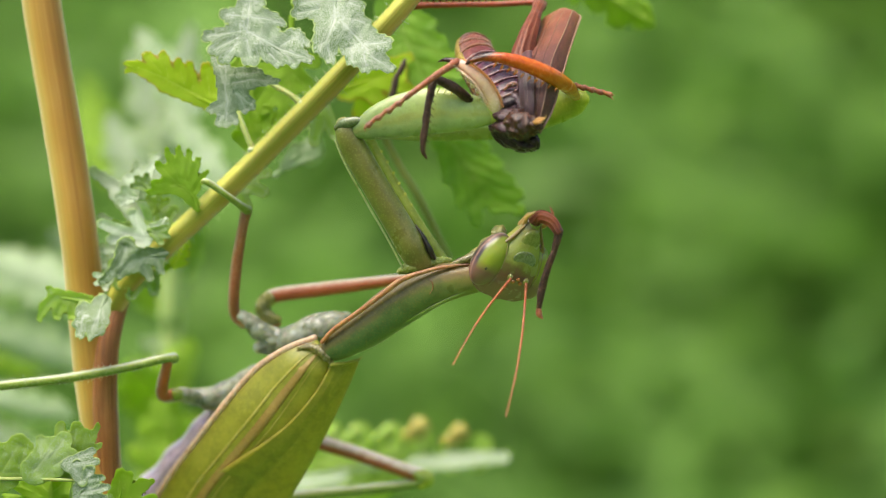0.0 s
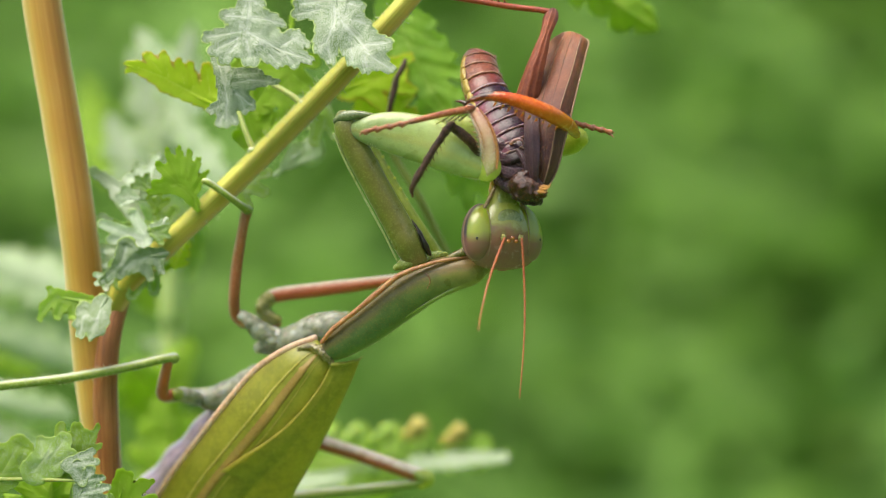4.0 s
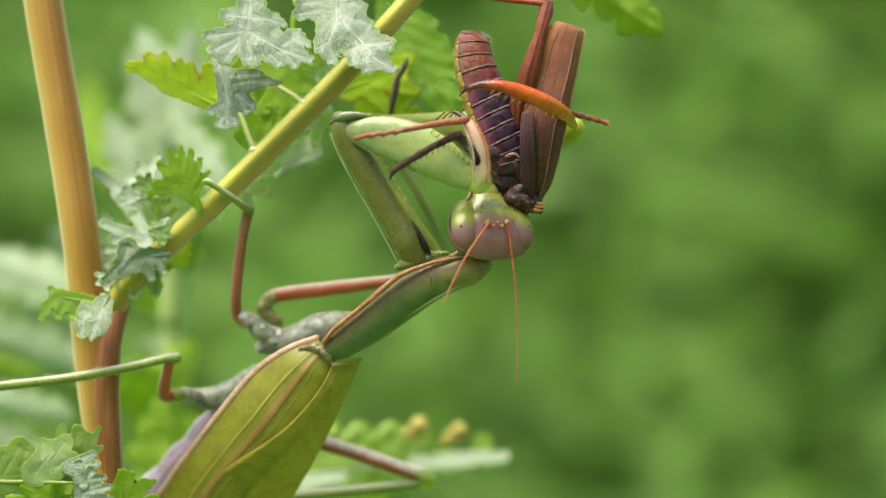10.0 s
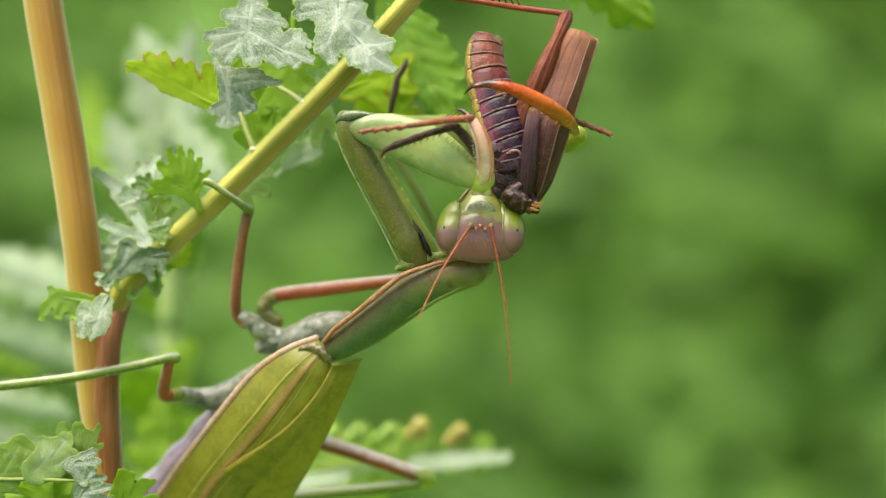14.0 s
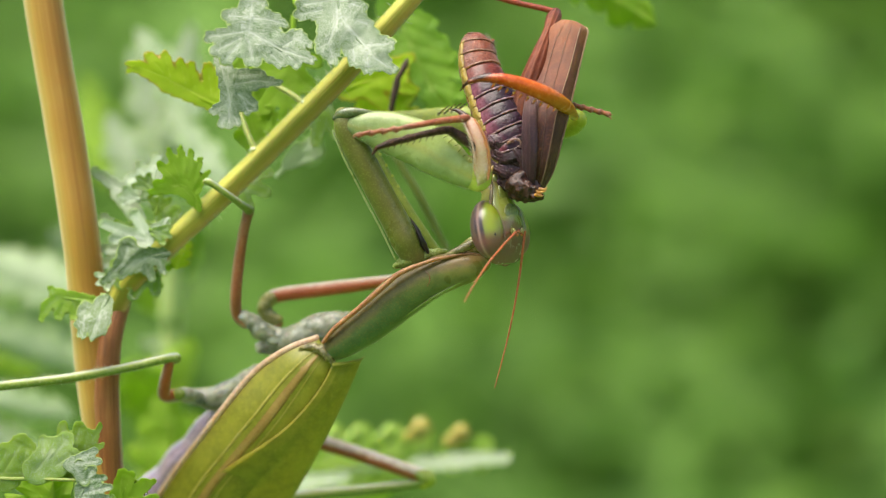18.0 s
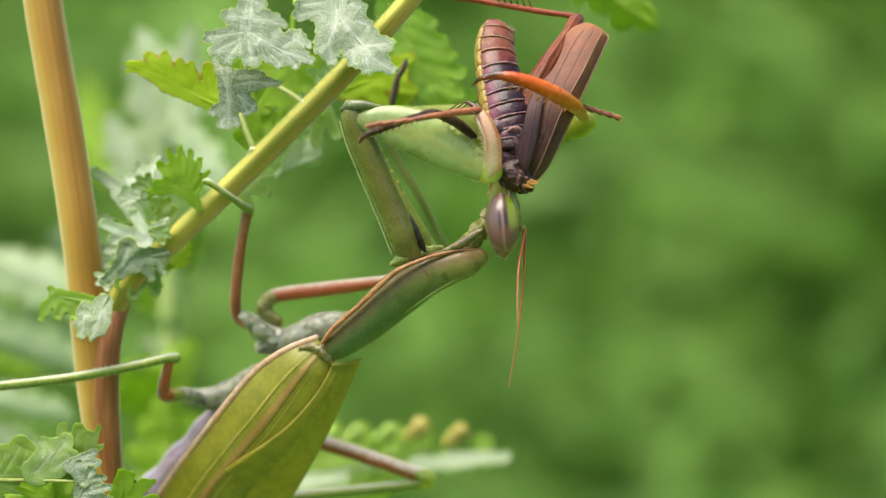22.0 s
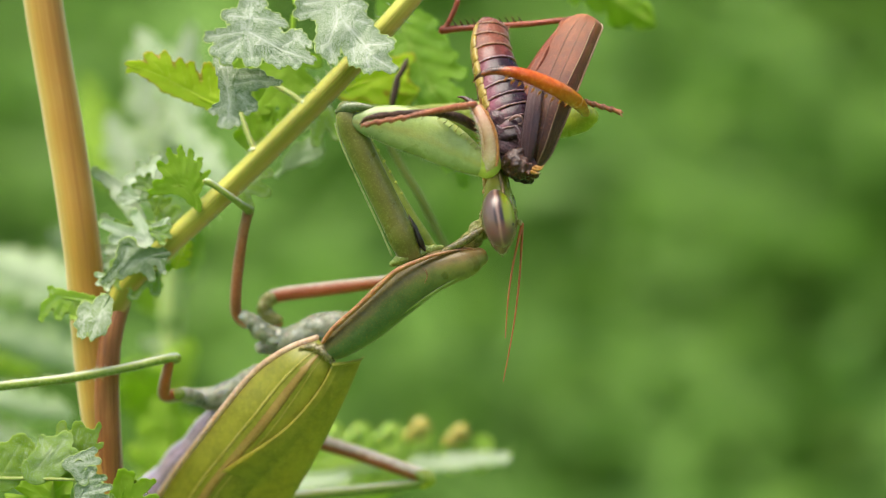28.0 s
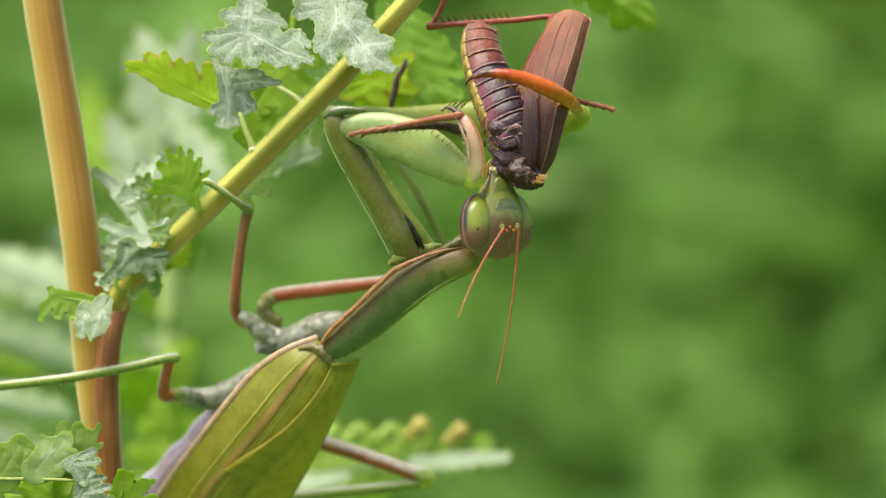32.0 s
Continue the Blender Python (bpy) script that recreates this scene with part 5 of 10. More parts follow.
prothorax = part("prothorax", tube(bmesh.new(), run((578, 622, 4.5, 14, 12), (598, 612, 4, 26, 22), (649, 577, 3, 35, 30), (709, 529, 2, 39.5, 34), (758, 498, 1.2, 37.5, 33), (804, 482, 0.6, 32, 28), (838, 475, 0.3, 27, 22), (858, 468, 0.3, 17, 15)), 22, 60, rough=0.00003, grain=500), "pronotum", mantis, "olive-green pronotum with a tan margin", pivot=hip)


def on_prothorax(name, rows, material, label="", sides=10, steps=30, **more):
    bm = tube(bmesh.new(), run(*rows), sides, steps, **more)
    bmesh.ops.translate(bm, verts=bm.verts, vec=-hip)
    return part(name, bm, material, prothorax, label, local=True)


on_prothorax("margin", ((573, 606, 3.4, 3.4, 5), (592, 583, 2.4, 4.2, 6), (630, 552, 1.4, 4.2, 6), (672, 517, 0.4, 4.6, 7), (706, 488, -0.2, 4.8, 7), (740, 473, -0.5, 4, 6), (775, 462, -0.5, 3.4, 5), (812, 455, -0.4, 2.8, 4), (840, 454, -0.2, 2.2, 3), (862, 460, 0.0, 1.6, 2)), "rim", "brown-tan rim", rough=0.00003)
on_prothorax("margin", ((604, 632, 3.6, 1.6, 2), (640, 610, 3.0, 2.4, 3), (678, 588, 2.2, 3, 3.5), (736, 549, 1.0, 3, 3.5), (784, 520, 0.2, 3, 3.5), (828, 497, -0.2, 2.8, 3), (852, 482, -0.2, 2.6, 3), (866, 470, -0.1, 1.8, 2)), "shield", "pale lower rim")
on_prothorax("neck", ((796, 472, 1.6, 16, 16), (822, 458, 1.4, 19, 17), (846, 438, 1.2, 18, 17), (866, 414, 1.2, 16, 16), (876, 396, 1.2, 13, 13)), "neck", "wrinkled pale neck", sides=18, steps=60, rough=0.00045, grain=1700, prof=lambda s, w: 1 + 0.02 * math.cos(s * 34 + 2 * math.sin(w)))
on_prothorax("mark", ((756, 482, -0.40, 0.6, 1.0), (762, 490, -0.5, 1.0, 1.2), (763, 500, -0.5, 1.0, 1.2), (758, 510, -0.4, 0.6, 1.0)), "mark", "brown crescent mark")
on_prothorax("neck_flap", ((786, 462, 0.0, 5, 5), (806, 451, -0.2, 7, 7), (830, 440, -0.3, 8, 8), (852, 427, -0.2, 7, 7), (864, 420, -0.2, 4, 4)), "flap", "smooth beige fold of the neck", sides=16)
on_prothorax("coxa_socket", ((704, 472, 0.9, 7, 8), (728, 463, 0.5, 12, 11), (758, 455, 0.8, 11, 10), (790, 450, 1.5, 7, 7)), "socket", "crinkled pale green joint skin", sides=22, steps=60, rough=0.00011, grain=1900)

# far foreleg
far_coxa_at = spot(770, 450, 5)
far_coxa = part("fore_coxa", tube(bmesh.new(), run((774, 450, 5, 10, 12), (734, 392, 5, 10, 12), (693, 325, 5.5, 9, 10), (657, 262, 6, 8, 9), (643, 236, 6, 8, 9)), 14, 36), "far_coxa", mantis, "green foreleg base with small pale bumps", pivot=far_coxa_at)
for i in range(9):
    a = i / 8
    bm = ball(bmesh.new(), spot(664 + 86 * a, 258 + 150 * a, 4.9), Vector((2.6, 2.6, 2.6)) * U, 8, 6)
    bmesh.ops.translate(bm, verts=bm.verts, vec=-far_coxa_at)
    part("bump", bm, "ridge_yellow", far_coxa, local=True)
far_femur_at = spot(650, 236, 6)
far_femur = part("fore_femur", tube(bmesh.new(), run((634, 210, 6.5, 14, 13), (700, 224, 7.5, 22, 16), (790, 232, 8.5, 32, 17), (880, 238, 8.5, 38, 17), (960, 240, 7, 32, 16), (1008, 238, 4.6, 25, 15), (1027, 232, 3.6, 17, 13)), 16, 44, rough=0.00003), "far_femur", mantis, "yellow-green far foreleg thigh", pivot=spot(1016, 222, 3))
for i in range(4):
    u, v = 778 + 11 * i, 206 - 1.5 * i
    bm = tube(bmesh.new(), run((u, v + 6, 6.5, 2.4, 2.4), (u + 9, v - 1, 4.0, 1.6, 1.6), (u + 20, v - 9, 2.0, 0.5, 0.5)), 6, 6)
    bmesh.ops.translate(bm, verts=bm.verts, vec=-PLACE[far_femur.name])
    part("spine", bm, "claw", far_femur, "dark-tipped thigh spine", local=True)
far_knee = spot(950, 190, -3)
far_tibia = part("fore_tibia", tube(bmesh.new(), run((1018, 226, 0.6, 8, 9), (1004, 208, -2.0, 13, 11), (974, 187, -4.4, 14.5, 12), (930, 165, -5.2, 13, 11), (890, 152, -5.4, 10, 9), (860, 150, -5.2, 6.5, 6), (838, 154, -5.0, 4, 4)), 16, 50), "orange", mantis, "glossy orange foreleg shin across the prey", pivot=far_knee)
bm = tube(bmesh.new(), run((874, 149, -5.3, 9, 8), (852, 150, -5.1, 6, 6), (832, 156, -4.8, 3.6, 3.6), (819, 169, -4.0, 0.8, 0.8)), 8, 14)
bmesh.ops.translate(bm, verts=bm.verts, vec=-far_knee)
part("claw", bm, "claw", far_tibia, "dark hooked claw", local=True)
bm = bmesh.new()
for i in range(5):
    a = i / 5
    tube(bm, run((1004 + 76 * a, 202 + 24 * a, 0.5, 5.5, 5), (1010 + 76 * a, 204 + 25 * a, 0.5, 4, 4), (1018 + 76 * a, 208 + 24 * a, 0.5, 5.5, 5)), 8, 5)
tube(bm, run((1078, 228, 0.5, 2.5, 2.5), (1084, 236, 0.2, 0.8, 0.8)), 6, 4)
tube(bm, run((1078, 228, 0.5, 2.5, 2.5), (1086, 228, 0.8, 0.8, 0.8)), 6, 4)
bmesh.ops.translate(bm, verts=bm.verts, vec=-far_knee)
part("tarsus", bm, "tarsus", far_tibia, "jointed reddish foot", local=True)
for i in range(10):
    a = i / 9
    bm = tube(bmesh.new(), run((985 - 105 * a, 211 - 50 * a, -4.2 - 1.2 * a, 2.6, 2.4), (980 - 106 * a, 217 - 48 * a, -4.3 - 1.2 * a, 0.5, 0.5)), 6, 3)
    bmesh.ops.translate(bm, verts=bm.verts, vec=-far_knee)
    part("spine", bm, "orange", far_tibia, local=True)

# near foreleg
coxa_at = spot(738, 450, 0.5)
coxa = part("fore_coxa", tube(bmesh.new(), run((738, 462, 0.8, 22, 18), (718, 428, 0.2, 25, 20), (696, 386, 0, 24.5, 19), (660, 322, -0.4, 24, 18), (628, 264, -0.8, 24, 16), (610, 226, -1, 21, 15), (604, 206, -1, 14, 12)), 18, 50, rough=0.00003), "coxa", mantis, "olive-green foreleg base with a black spot", pivot=coxa_at)
bm = tube(bmesh.new(), run((758, 446, 0.6, 3, 8), (751, 432, 0.0, 5.5, 9), (743, 414, 0.0, 4, 8), (735, 400, 0.1, 2.6, 6), (728, 388, 0.3, 1, 3)), 12, 30, rough=0.00009, grain=1600)
bmesh.ops.translate(bm, verts=bm.verts, vec=-coxa_at)
part("spot", bm, "black", coxa, "black spot at the leg's base", local=True)
bm = tube(bmesh.new(), run((702, 462, 0.2, 1.6, 4), (678, 414, 0.0, 1.7, 4), (644, 352, -0.3, 1.6, 4), (606, 280, -0.8, 2, 3), (588, 236, -0.9, 1.6, 3)), 8, 30)
bmesh.ops.translate(bm, verts=bm.verts, vec=-coxa_at)
part("ridge", bm, "coxa_edge", coxa, "pale edge", local=True)
bm = tube(bmesh.new(), run((592, 214, -1.1, 6, 6), (604, 207, -1.4, 10, 8), (622, 203, -1.6, 9, 8), (644, 203, -1.8, 6, 5), (662, 204, -1.9, 2, 2)), 18, 30)
bmesh.ops.translate(bm, verts=bm.verts, vec=-coxa_at)
part("trochanter", bm, "joint", coxa, "wet grey-green joint at the end of the leg base", local=True)
femur_at = spot(604, 206, -1)
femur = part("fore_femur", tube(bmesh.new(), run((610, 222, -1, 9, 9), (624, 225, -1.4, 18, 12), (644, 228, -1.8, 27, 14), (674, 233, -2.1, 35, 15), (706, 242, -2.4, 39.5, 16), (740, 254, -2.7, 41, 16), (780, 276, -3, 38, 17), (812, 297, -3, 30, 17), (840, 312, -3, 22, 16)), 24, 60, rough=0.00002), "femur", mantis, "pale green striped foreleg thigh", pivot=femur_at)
for i in range(8):
    a = i / 7
    bm = tube(bmesh.new(), run((764 + 62 * a, 227 + 58 * a, -3.3, 1.5, 1.5), (770 + 60 * a, 224 + 57 * a, -3.8, 1.0, 1.0), (777 + 60 * a, (214 if i % 2 else 221) + 57 * a, -4.2, 0.3, 0.3)), 6, 5)
    bmesh.ops.translate(bm, verts=bm.verts, vec=-femur_at)
    part("spine", bm, "spine", femur, local=True)
bm = tube(bmesh.new(), run((624, 239, -1.7, 1.0, 2), (664, 260, -2.2, 1.4, 2), (716, 282, -2.6, 1.6, 2), (768, 307, -2.9, 1.7, 2), (812, 327, -3.0, 1.6, 2), (838, 333, -3.0, 1.2, 2)), 10, 30)
bmesh.ops.translate(bm, verts=bm.verts, vec=-femur_at)
part("ridge", bm, "ridge_pale", femur, "pale lower edge", local=True)
bm = ball(bmesh.new(), spot(846, 310, -3.1), Vector((25, 15, 27)) * U, 22, 16, dent=lambda q: 1 + 0.05 * noise.noise(q * 2.5))
bmesh.ops.translate(bm, verts=bm.verts, vec=-femur_at)
part("knee", bm, "knee", femur, "yellow-green knee", local=True)
hairs = random.Random(21)
bm = bmesh.new()
for i in range(46):
    a = i / 45
    u, v = 640 + 190 * a, 250 + 82 * a + 6 * math.sin(math.pi * a)
    tube(bm, run((u, v, -2.2 - 0.8 * a, 0.6, 0.6), (u - 1 + hairs.uniform(-2, 2), v + hairs.uniform(4, 7), -2.4 - 0.8 * a, 0.2, 0.2)), 3, 2, cap=0)
bmesh.ops.translate(bm, verts=bm.verts, vec=-femur_at)
part("fringe", bm, "ridge_pale", femur, "fine pale hairs along the lower edge", local=True)
tibia_at = spot(848, 300, -3)
tibia = part("fore_tibia", tube(bmesh.new(), run((846, 322, -3.2, 10, 11), (852, 306, -3.4, 16, 13), (854, 284, -3.6, 16, 13), (851, 256, -4, 15.5, 13), (842, 229, -4.2, 13, 12), (833, 213, -4.2, 9.5, 10), (822, 205, -4, 6.5, 7)), 16, 40), "tibia", mantis, "pinkish foreleg shin folded on the thigh", pivot=tibia_at)
bm = tube(bmesh.new(), run((830, 206, -4.4, 7, 6), (790, 209, -5.4, 6, 6), (748, 215, -6, 5.5, 5.5), (718, 220, -6.2, 5, 5)), 10, 20)
for i in range(4):
    a = i / 4
    tube(bm, run((722 - 88 * a, 219 + 11 * a, -6.2, 5, 4.5), (712 - 88 * a, 221 + 11 * a, -6.2, 3.6, 3.6), (702 - 88 * a, 224 + 11 * a, -6.2, 5.6, 5)), 8, 6)
tube(bm, run((638, 230, -6.2, 4, 4), (630, 232, -6.2, 2.5, 2.5), (626, 238, -6.2, 0.7, 0.7)), 6, 6)
bmesh.ops.translate(bm, verts=bm.verts, vec=-tibia_at)
part("tarsus", bm, "tarsus", tibia, "long jointed reddish foot", local=True)
bm = tube(bmesh.new(), run((826, 202, -3.6, 6, 5), (812, 192, -3.2, 3.5, 3.5), (800, 190, -3, 0.8, 0.8)), 8, 8)
bmesh.ops.translate(bm, verts=bm.verts, vec=-tibia_at)
part("claw", bm, "claw", tibia, "dark hooked claw", local=True)
for name, mt, rows, label in (("ridge", "orange_line", ((864, 314, -3.8, 2.0, 3), (867, 290, -4.0, 2.4, 3.5), (865, 260, -4.4, 2.4, 3.5), (854, 228, -4.6, 2.0, 3), (842, 208, -4.5, 1.5, 2)), "orange outer edge"), ("ridge", "tibia_inner", ((840, 296, -4.2, 1.4, 3), (840, 280, -4.6, 2.0, 3.5), (838, 256, -4.8, 2.0, 3.5), (831, 234, -4.9, 1.8, 3), (823, 214, -4.6, 1.2, 2)), "pale inner edge")):
    bm = tube(bmesh.new(), run(*rows), 8, 30, rough=0.00003, grain=2000)
    bmesh.ops.translate(bm, verts=bm.verts, vec=-tibia_at)
    part(name, bm, mt, tibia, label, local=True)
for i in range(8):
    a = i / 7
    bm = tube(bmesh.new(), run((840 - 12 * a, 284 - 62 * a, -4.4, 1.8, 1.8), (832 - 12 * a, 281 - 62 * a, -4.8, 0.4, 0.4)), 6, 4)
    bmesh.ops.translate(bm, verts=bm.verts, vec=-tibia_at)
    part("spine", bm, "tarsus", tibia, local=True)

bm = bmesh.new()
for i in range(40):
    a = i / 39
    u, v = 838 - 16 * a * a, 290 - 80 * a
    tube(bm, run((u, v, -4.9, 0.7, 0.7), (u - hairs.uniform(3, 6), v - hairs.uniform(-2, 3), -5.1, 0.25, 0.25)), 3, 2, cap=0)
bmesh.ops.translate(bm, verts=bm.verts, vec=-tibia_at)
part("fringe", bm, "ridge_pale", tibia, "fine pale hairs along the inner edge", local=True)

# head: x across the eyes, z to the mouth, the face towards -y
head_at = spot(858, 398, -1)


def hl(*rows):
    return [tuple(c * U for c in r) for r in rows]


head = part("head", tube(bmesh.new(), hl((0, 8, -66, 9, 2), (0, 8, -63, 34, 6), (0, 7, -58, 50, 11), (0, 6, -46, 64, 19), (0, 4, -26, 68, 27), (0, 1, 4, 58, 32), (0, 0, 28, 46, 30), (0, -1, 50, 34, 25), (0, -2, 72, 23, 19), (0, -2, 90, 15, 13)), 36, 64, prof=lambda s, w: (abs(math.cos(w)) ** 2.25 + abs(math.sin(w)) ** 2.25) ** (-1 / 2.25)), "face", mantis, "triangular green head with a mauve crown", pivot=head_at - PLACE[mantis.name], local=True)


head.scale = (0.98, 0.98, 0.98)


def on_head(name, bm, material, label="", pivot=(0, 0, 0)):
    pv = Vector(pivot) * U
    bmesh.ops.translate(bm, verts=bm.verts, vec=-pv)
    return part(name, bm, material, head, label, pivot=pv, local=True)


for sg in (-1, 1):
    lens = ball(bmesh.new(), (0, 0, 0), Vector((33, 30, 50)) * U, 36, 28, dent=lambda d: 1 + 0.06 * d.z ** 4 - 0.04 * (1 - abs(d.z)))
    bmesh.ops.rotate(lens, verts=lens.verts, matrix=Matrix.Rotation(radians(-sg * 11), 3, "Y"))
    bmesh.ops.translate(lens, verts=lens.verts, vec=Vector((sg * 48, 3, 1)) * U)
    on_head("eye", lens, "eye", "glossy green and mauve compound eye", (sg * 48, 3, 1))
    pup = on_head("pupil_spot", ball(bmesh.new(), Vector((sg * 65, -20, -13)) * U, Vector((2.4, 2.4, 3.2)) * U, 8, 6), "black", "tiny black spot of the eye", (sg * 65, -20, -13))
    ring = [(sg * 40, 3 + 30.6 * math.sin(k * math.pi / 8), 1 + 50 * math.cos(k * math.pi / 8), 0.6, 0.9) for k in range(16)]
    on_head("eye_rim", tube(bmesh.new(), hl(*ring, ring[0]), 8, 96, eye_axis=(1, 0, 0)), "eye_rim", "thin pale rim round the eye")
    on_head("antenna_socket", ball(bmesh.new(), Vector((sg * 18, -32, -12)) * U, Vector((5, 5, 6)) * U, 12, 8, dent=lambda q: 1 + 0.15 * noise.noise(q * 3)), "neck", "pale crinkled antenna socket", (sg * 18, -32, -12))
    on_head("ocellus", ball(bmesh.new(), Vector((sg * 8, -33, -19)) * U, Vector((4.0, 2.8, 3.6)) * U, 10, 8), "ocellus", "orange bead-like simple eye", (sg * 8, -35, -19))
    on_head("palp", tube(bmesh.new(), hl((sg * 16, -4, 80, 4, 4), (sg * 24, -14, 96, 3.4, 3.4), (sg * 24, -20, 104, 2.8, 2.8), (sg * 20, -22, 110, 2, 2)), 8, 16), "mouthpart", "thin jointed mouth feeler")
    on_head("cheek_rim", tube(bmesh.new(), hl((sg * 53, -8, 30, 2.5, 2.5), (sg * 42, -12, 44, 3.4, 3.4), (sg * 31, -12, 60, 3.2, 3.2), (sg * 20, -11, 78, 2.6, 2.6), (sg * 13, -9, 90, 2, 2)), 8, 20), "eye_rim", "brownish cheek ridge")
on_head("ocellus", ball(bmesh.new(), Vector((0, -34, -13)) * U, Vector((4.0, 2.8, 3.6)) * U, 10, 8), "ocellus", "orange bead-like simple eye", (0, -36, -13))
on_head("face_shield", ball(bmesh.new(), Vector((0, -27.5, 22)) * U, Vector((25, 3.4, 18)) * U, 20, 12), "face_plate", "smooth pale grey-green face plate", (0, -24, 26))
on_head("lip", ball(bmesh.new(), Vector((0, -21, 58)) * U, Vector((19, 4.5, 22)) * U, 18, 12), "lip", "rounded green upper lip", (0, -19, 60))
on_head("lip", ball(bmesh.new(), Vector((0, -12, 88)) * U, Vector((12, 8, 11)) * U, 14, 10), "lip", "rounded green upper lip", (0, -12, 88))
on_head("mandible", tube(bmesh.new(), hl((-12, 4, 78, 10, 8), (-8, 2, 96, 8, 7), (-2, 0, 106, 3, 3)), 10, 12), "mouthpart", "brown jaw")
on_head("mandible", tube(bmesh.new(), hl((12, 4, 78, 10, 8), (8, 2, 96, 8, 7), (2, 0, 106, 3, 3)), 10, 12), "mouthpart", "brown jaw")
on_head("labium", tube(bmesh.new(), hl((0, 16, 30, 17, 9), (0, 15, 50, 15, 10), (0, 12, 72, 13, 9), (0, 8, 92, 10, 8), (0, 4, 104, 6, 5)), 20, 60, rough=0.0003, grain=2200, prof=lambda s, w: 1 + 0.09 * math.cos(s * 44)), "mouthpart", "ribbed brown-green lower mouthparts")
on_head("head_back", tube(bmesh.new(), hl((0, 18, -20, 20, 10), (0, 24, -4, 22, 12), (0, 22, 22, 18, 10), (0, 14, 50, 12, 8)), 16, 20), "neck", "pale back of the head")


def antenna(length, bow):
    """A thread of beads hanging along -z, thinning to its tip."""
    bm = bmesh.new()
    rows = []
    for i in range(9):
        s = i / 8
        r = 2.6 * (1 - 0.6 * s)
        rows.append((bow * math.sin(math.pi * s) * U, 0, -length * s * U, r * U, r * U))
    return tube(bm, rows, 8, 200, prof=lambda s, w: 1 + 0.16 * math.cos(s * 6.2832 * 48))


feelers = []
for sg, ln, bow in ((-1, 205, -6), (1, 285, 7)):
    pv = Vector((sg * 18, -36, -15)) * U
    feelers.append(part("antenna", antenna(ln, bow), "antenna", head, "thin beaded reddish antenna", pivot=pv, local=True))

# ---- the prey ----
prey_at = spot(925, 215, 0)
prey = thing("grasshopper", prey_at, "dark brown half-eaten grasshopper held by the mantis", "grasshopper")
ctr = spline([(855, 47, 0.4, 15, 14), (851, 62, 0.4, 30, 26), (852, 102, 0.4, 36, 31), (864, 150, 0.4, 40, 33), (880, 192, 0.5, 46, 36), (896, 232, 0.6, 50, 38), (910, 268, 0.8, 50, 38), (916, 300, 1, 46, 36)], 96)
LEAN = radians(15.6)


def lean(bm):
    """Tips what is drawn as hanging back to the upright rest of the body."""
    bmesh.ops.rotate(bm, verts=bm.verts, cent=prey_at, matrix=Matrix.Rotation(LEAN, 3, "X"))
    return bm


tints = ["abd_tip"] * 4 + ["abd_mid"] + ["abd_dark"] * 6 + ["thorax_dark"]
for i in range(12):
    rows = [ctr[i * 8 + k] for k in (0, 2, 5, 7, 8)]
    rows = [(r[0], r[1], r[2], r[3] * f, r[4] * f) for r, f in zip(rows, (0.94, 1.0, 1.02, 1.02, 0.98))]
    part("abdomen_segment", tube(bmesh.new(), run(*rows), 22, 10, rough=0.00002, grain=1500, cap=0.15), tints[i], prey, "pale-edged abdomen ring")
    if i < 11:
        r0, r1 = ctr[i * 8 + 7] * 0.85 + ctr[i * 8 + 8] * 0.15, ctr[i * 8 + 8]
        part("segment_rim", tube(bmesh.new(), run(*[(r[0], r[1], r[2], r[3] * 1.022, r[4] * 1.03) for r in (r0, (r0 + r1) / 2, r1)]), 28, 4, cap=0.05, rough=0.00005, grain=1800), "abd_rim" if i > 3 else "tip_rim", prey, "pale rim of a ring")
    r0, r1 = ctr[i * 8 + 1], ctr[i * 8 + 7]
    part("side_plate", tube(bmesh.new(), run(*[(r[0] - r[3] * 0.80, r[1] + 2, r[2] - 0.25, r[3] * f, r[4] * 0.52) for r, f in ((r0, 0.19), ((r0 + r1) / 2, 0.215), (r1, 0.19))]), 14, 10, rough=0.00005, grain=2000), "abd_yellow", prey, "yellow soft side plate")
bm = bmesh.new()
rng = random.Random(15)
for i in range(110):
    a = rng.random()
    r = ctr[int(a * 36)]
    w = rng.uniform(-0.9, 0.9)
    u, v = r[0] + r[3] * math.cos(w) * 0.98, r[1] + r[3] * math.sin(w) * 0.1
    ln = rng.uniform(3, 8)
    tube(bm, run((u, v, r[2] + 0.02 * r[4] * math.sin(w), 0.45, 0.45), (u + ln, v - rng.uniform(-4, 5), r[2] + 0.03 * r[4] * math.sin(w), 0.15, 0.15)), 3, 2)
part("fuzz", bm, "tip_rim", prey, "fine pale hairs")
part("tail_tip", tube(bmesh.new(), run((868, 66, 0.2, 10, 10), (878, 62, 0.2, 5, 5), (882, 56, 0.2, 1, 1)), 8, 10), "abd_tip", prey)
part("thorax", lean(crumple(tube(bmesh.new(), run((886, 250, 1.4, 30, 26), (898, 288, 1.2, 36, 30), (912, 318, 1, 36, 30), (928, 344, 0.9, 24, 22), (938, 358, 0.6, 12, 12)), 48, 120), 0.0004, 900, 7, True)), "thorax_dark", prey, "dark wrinkled thorax")
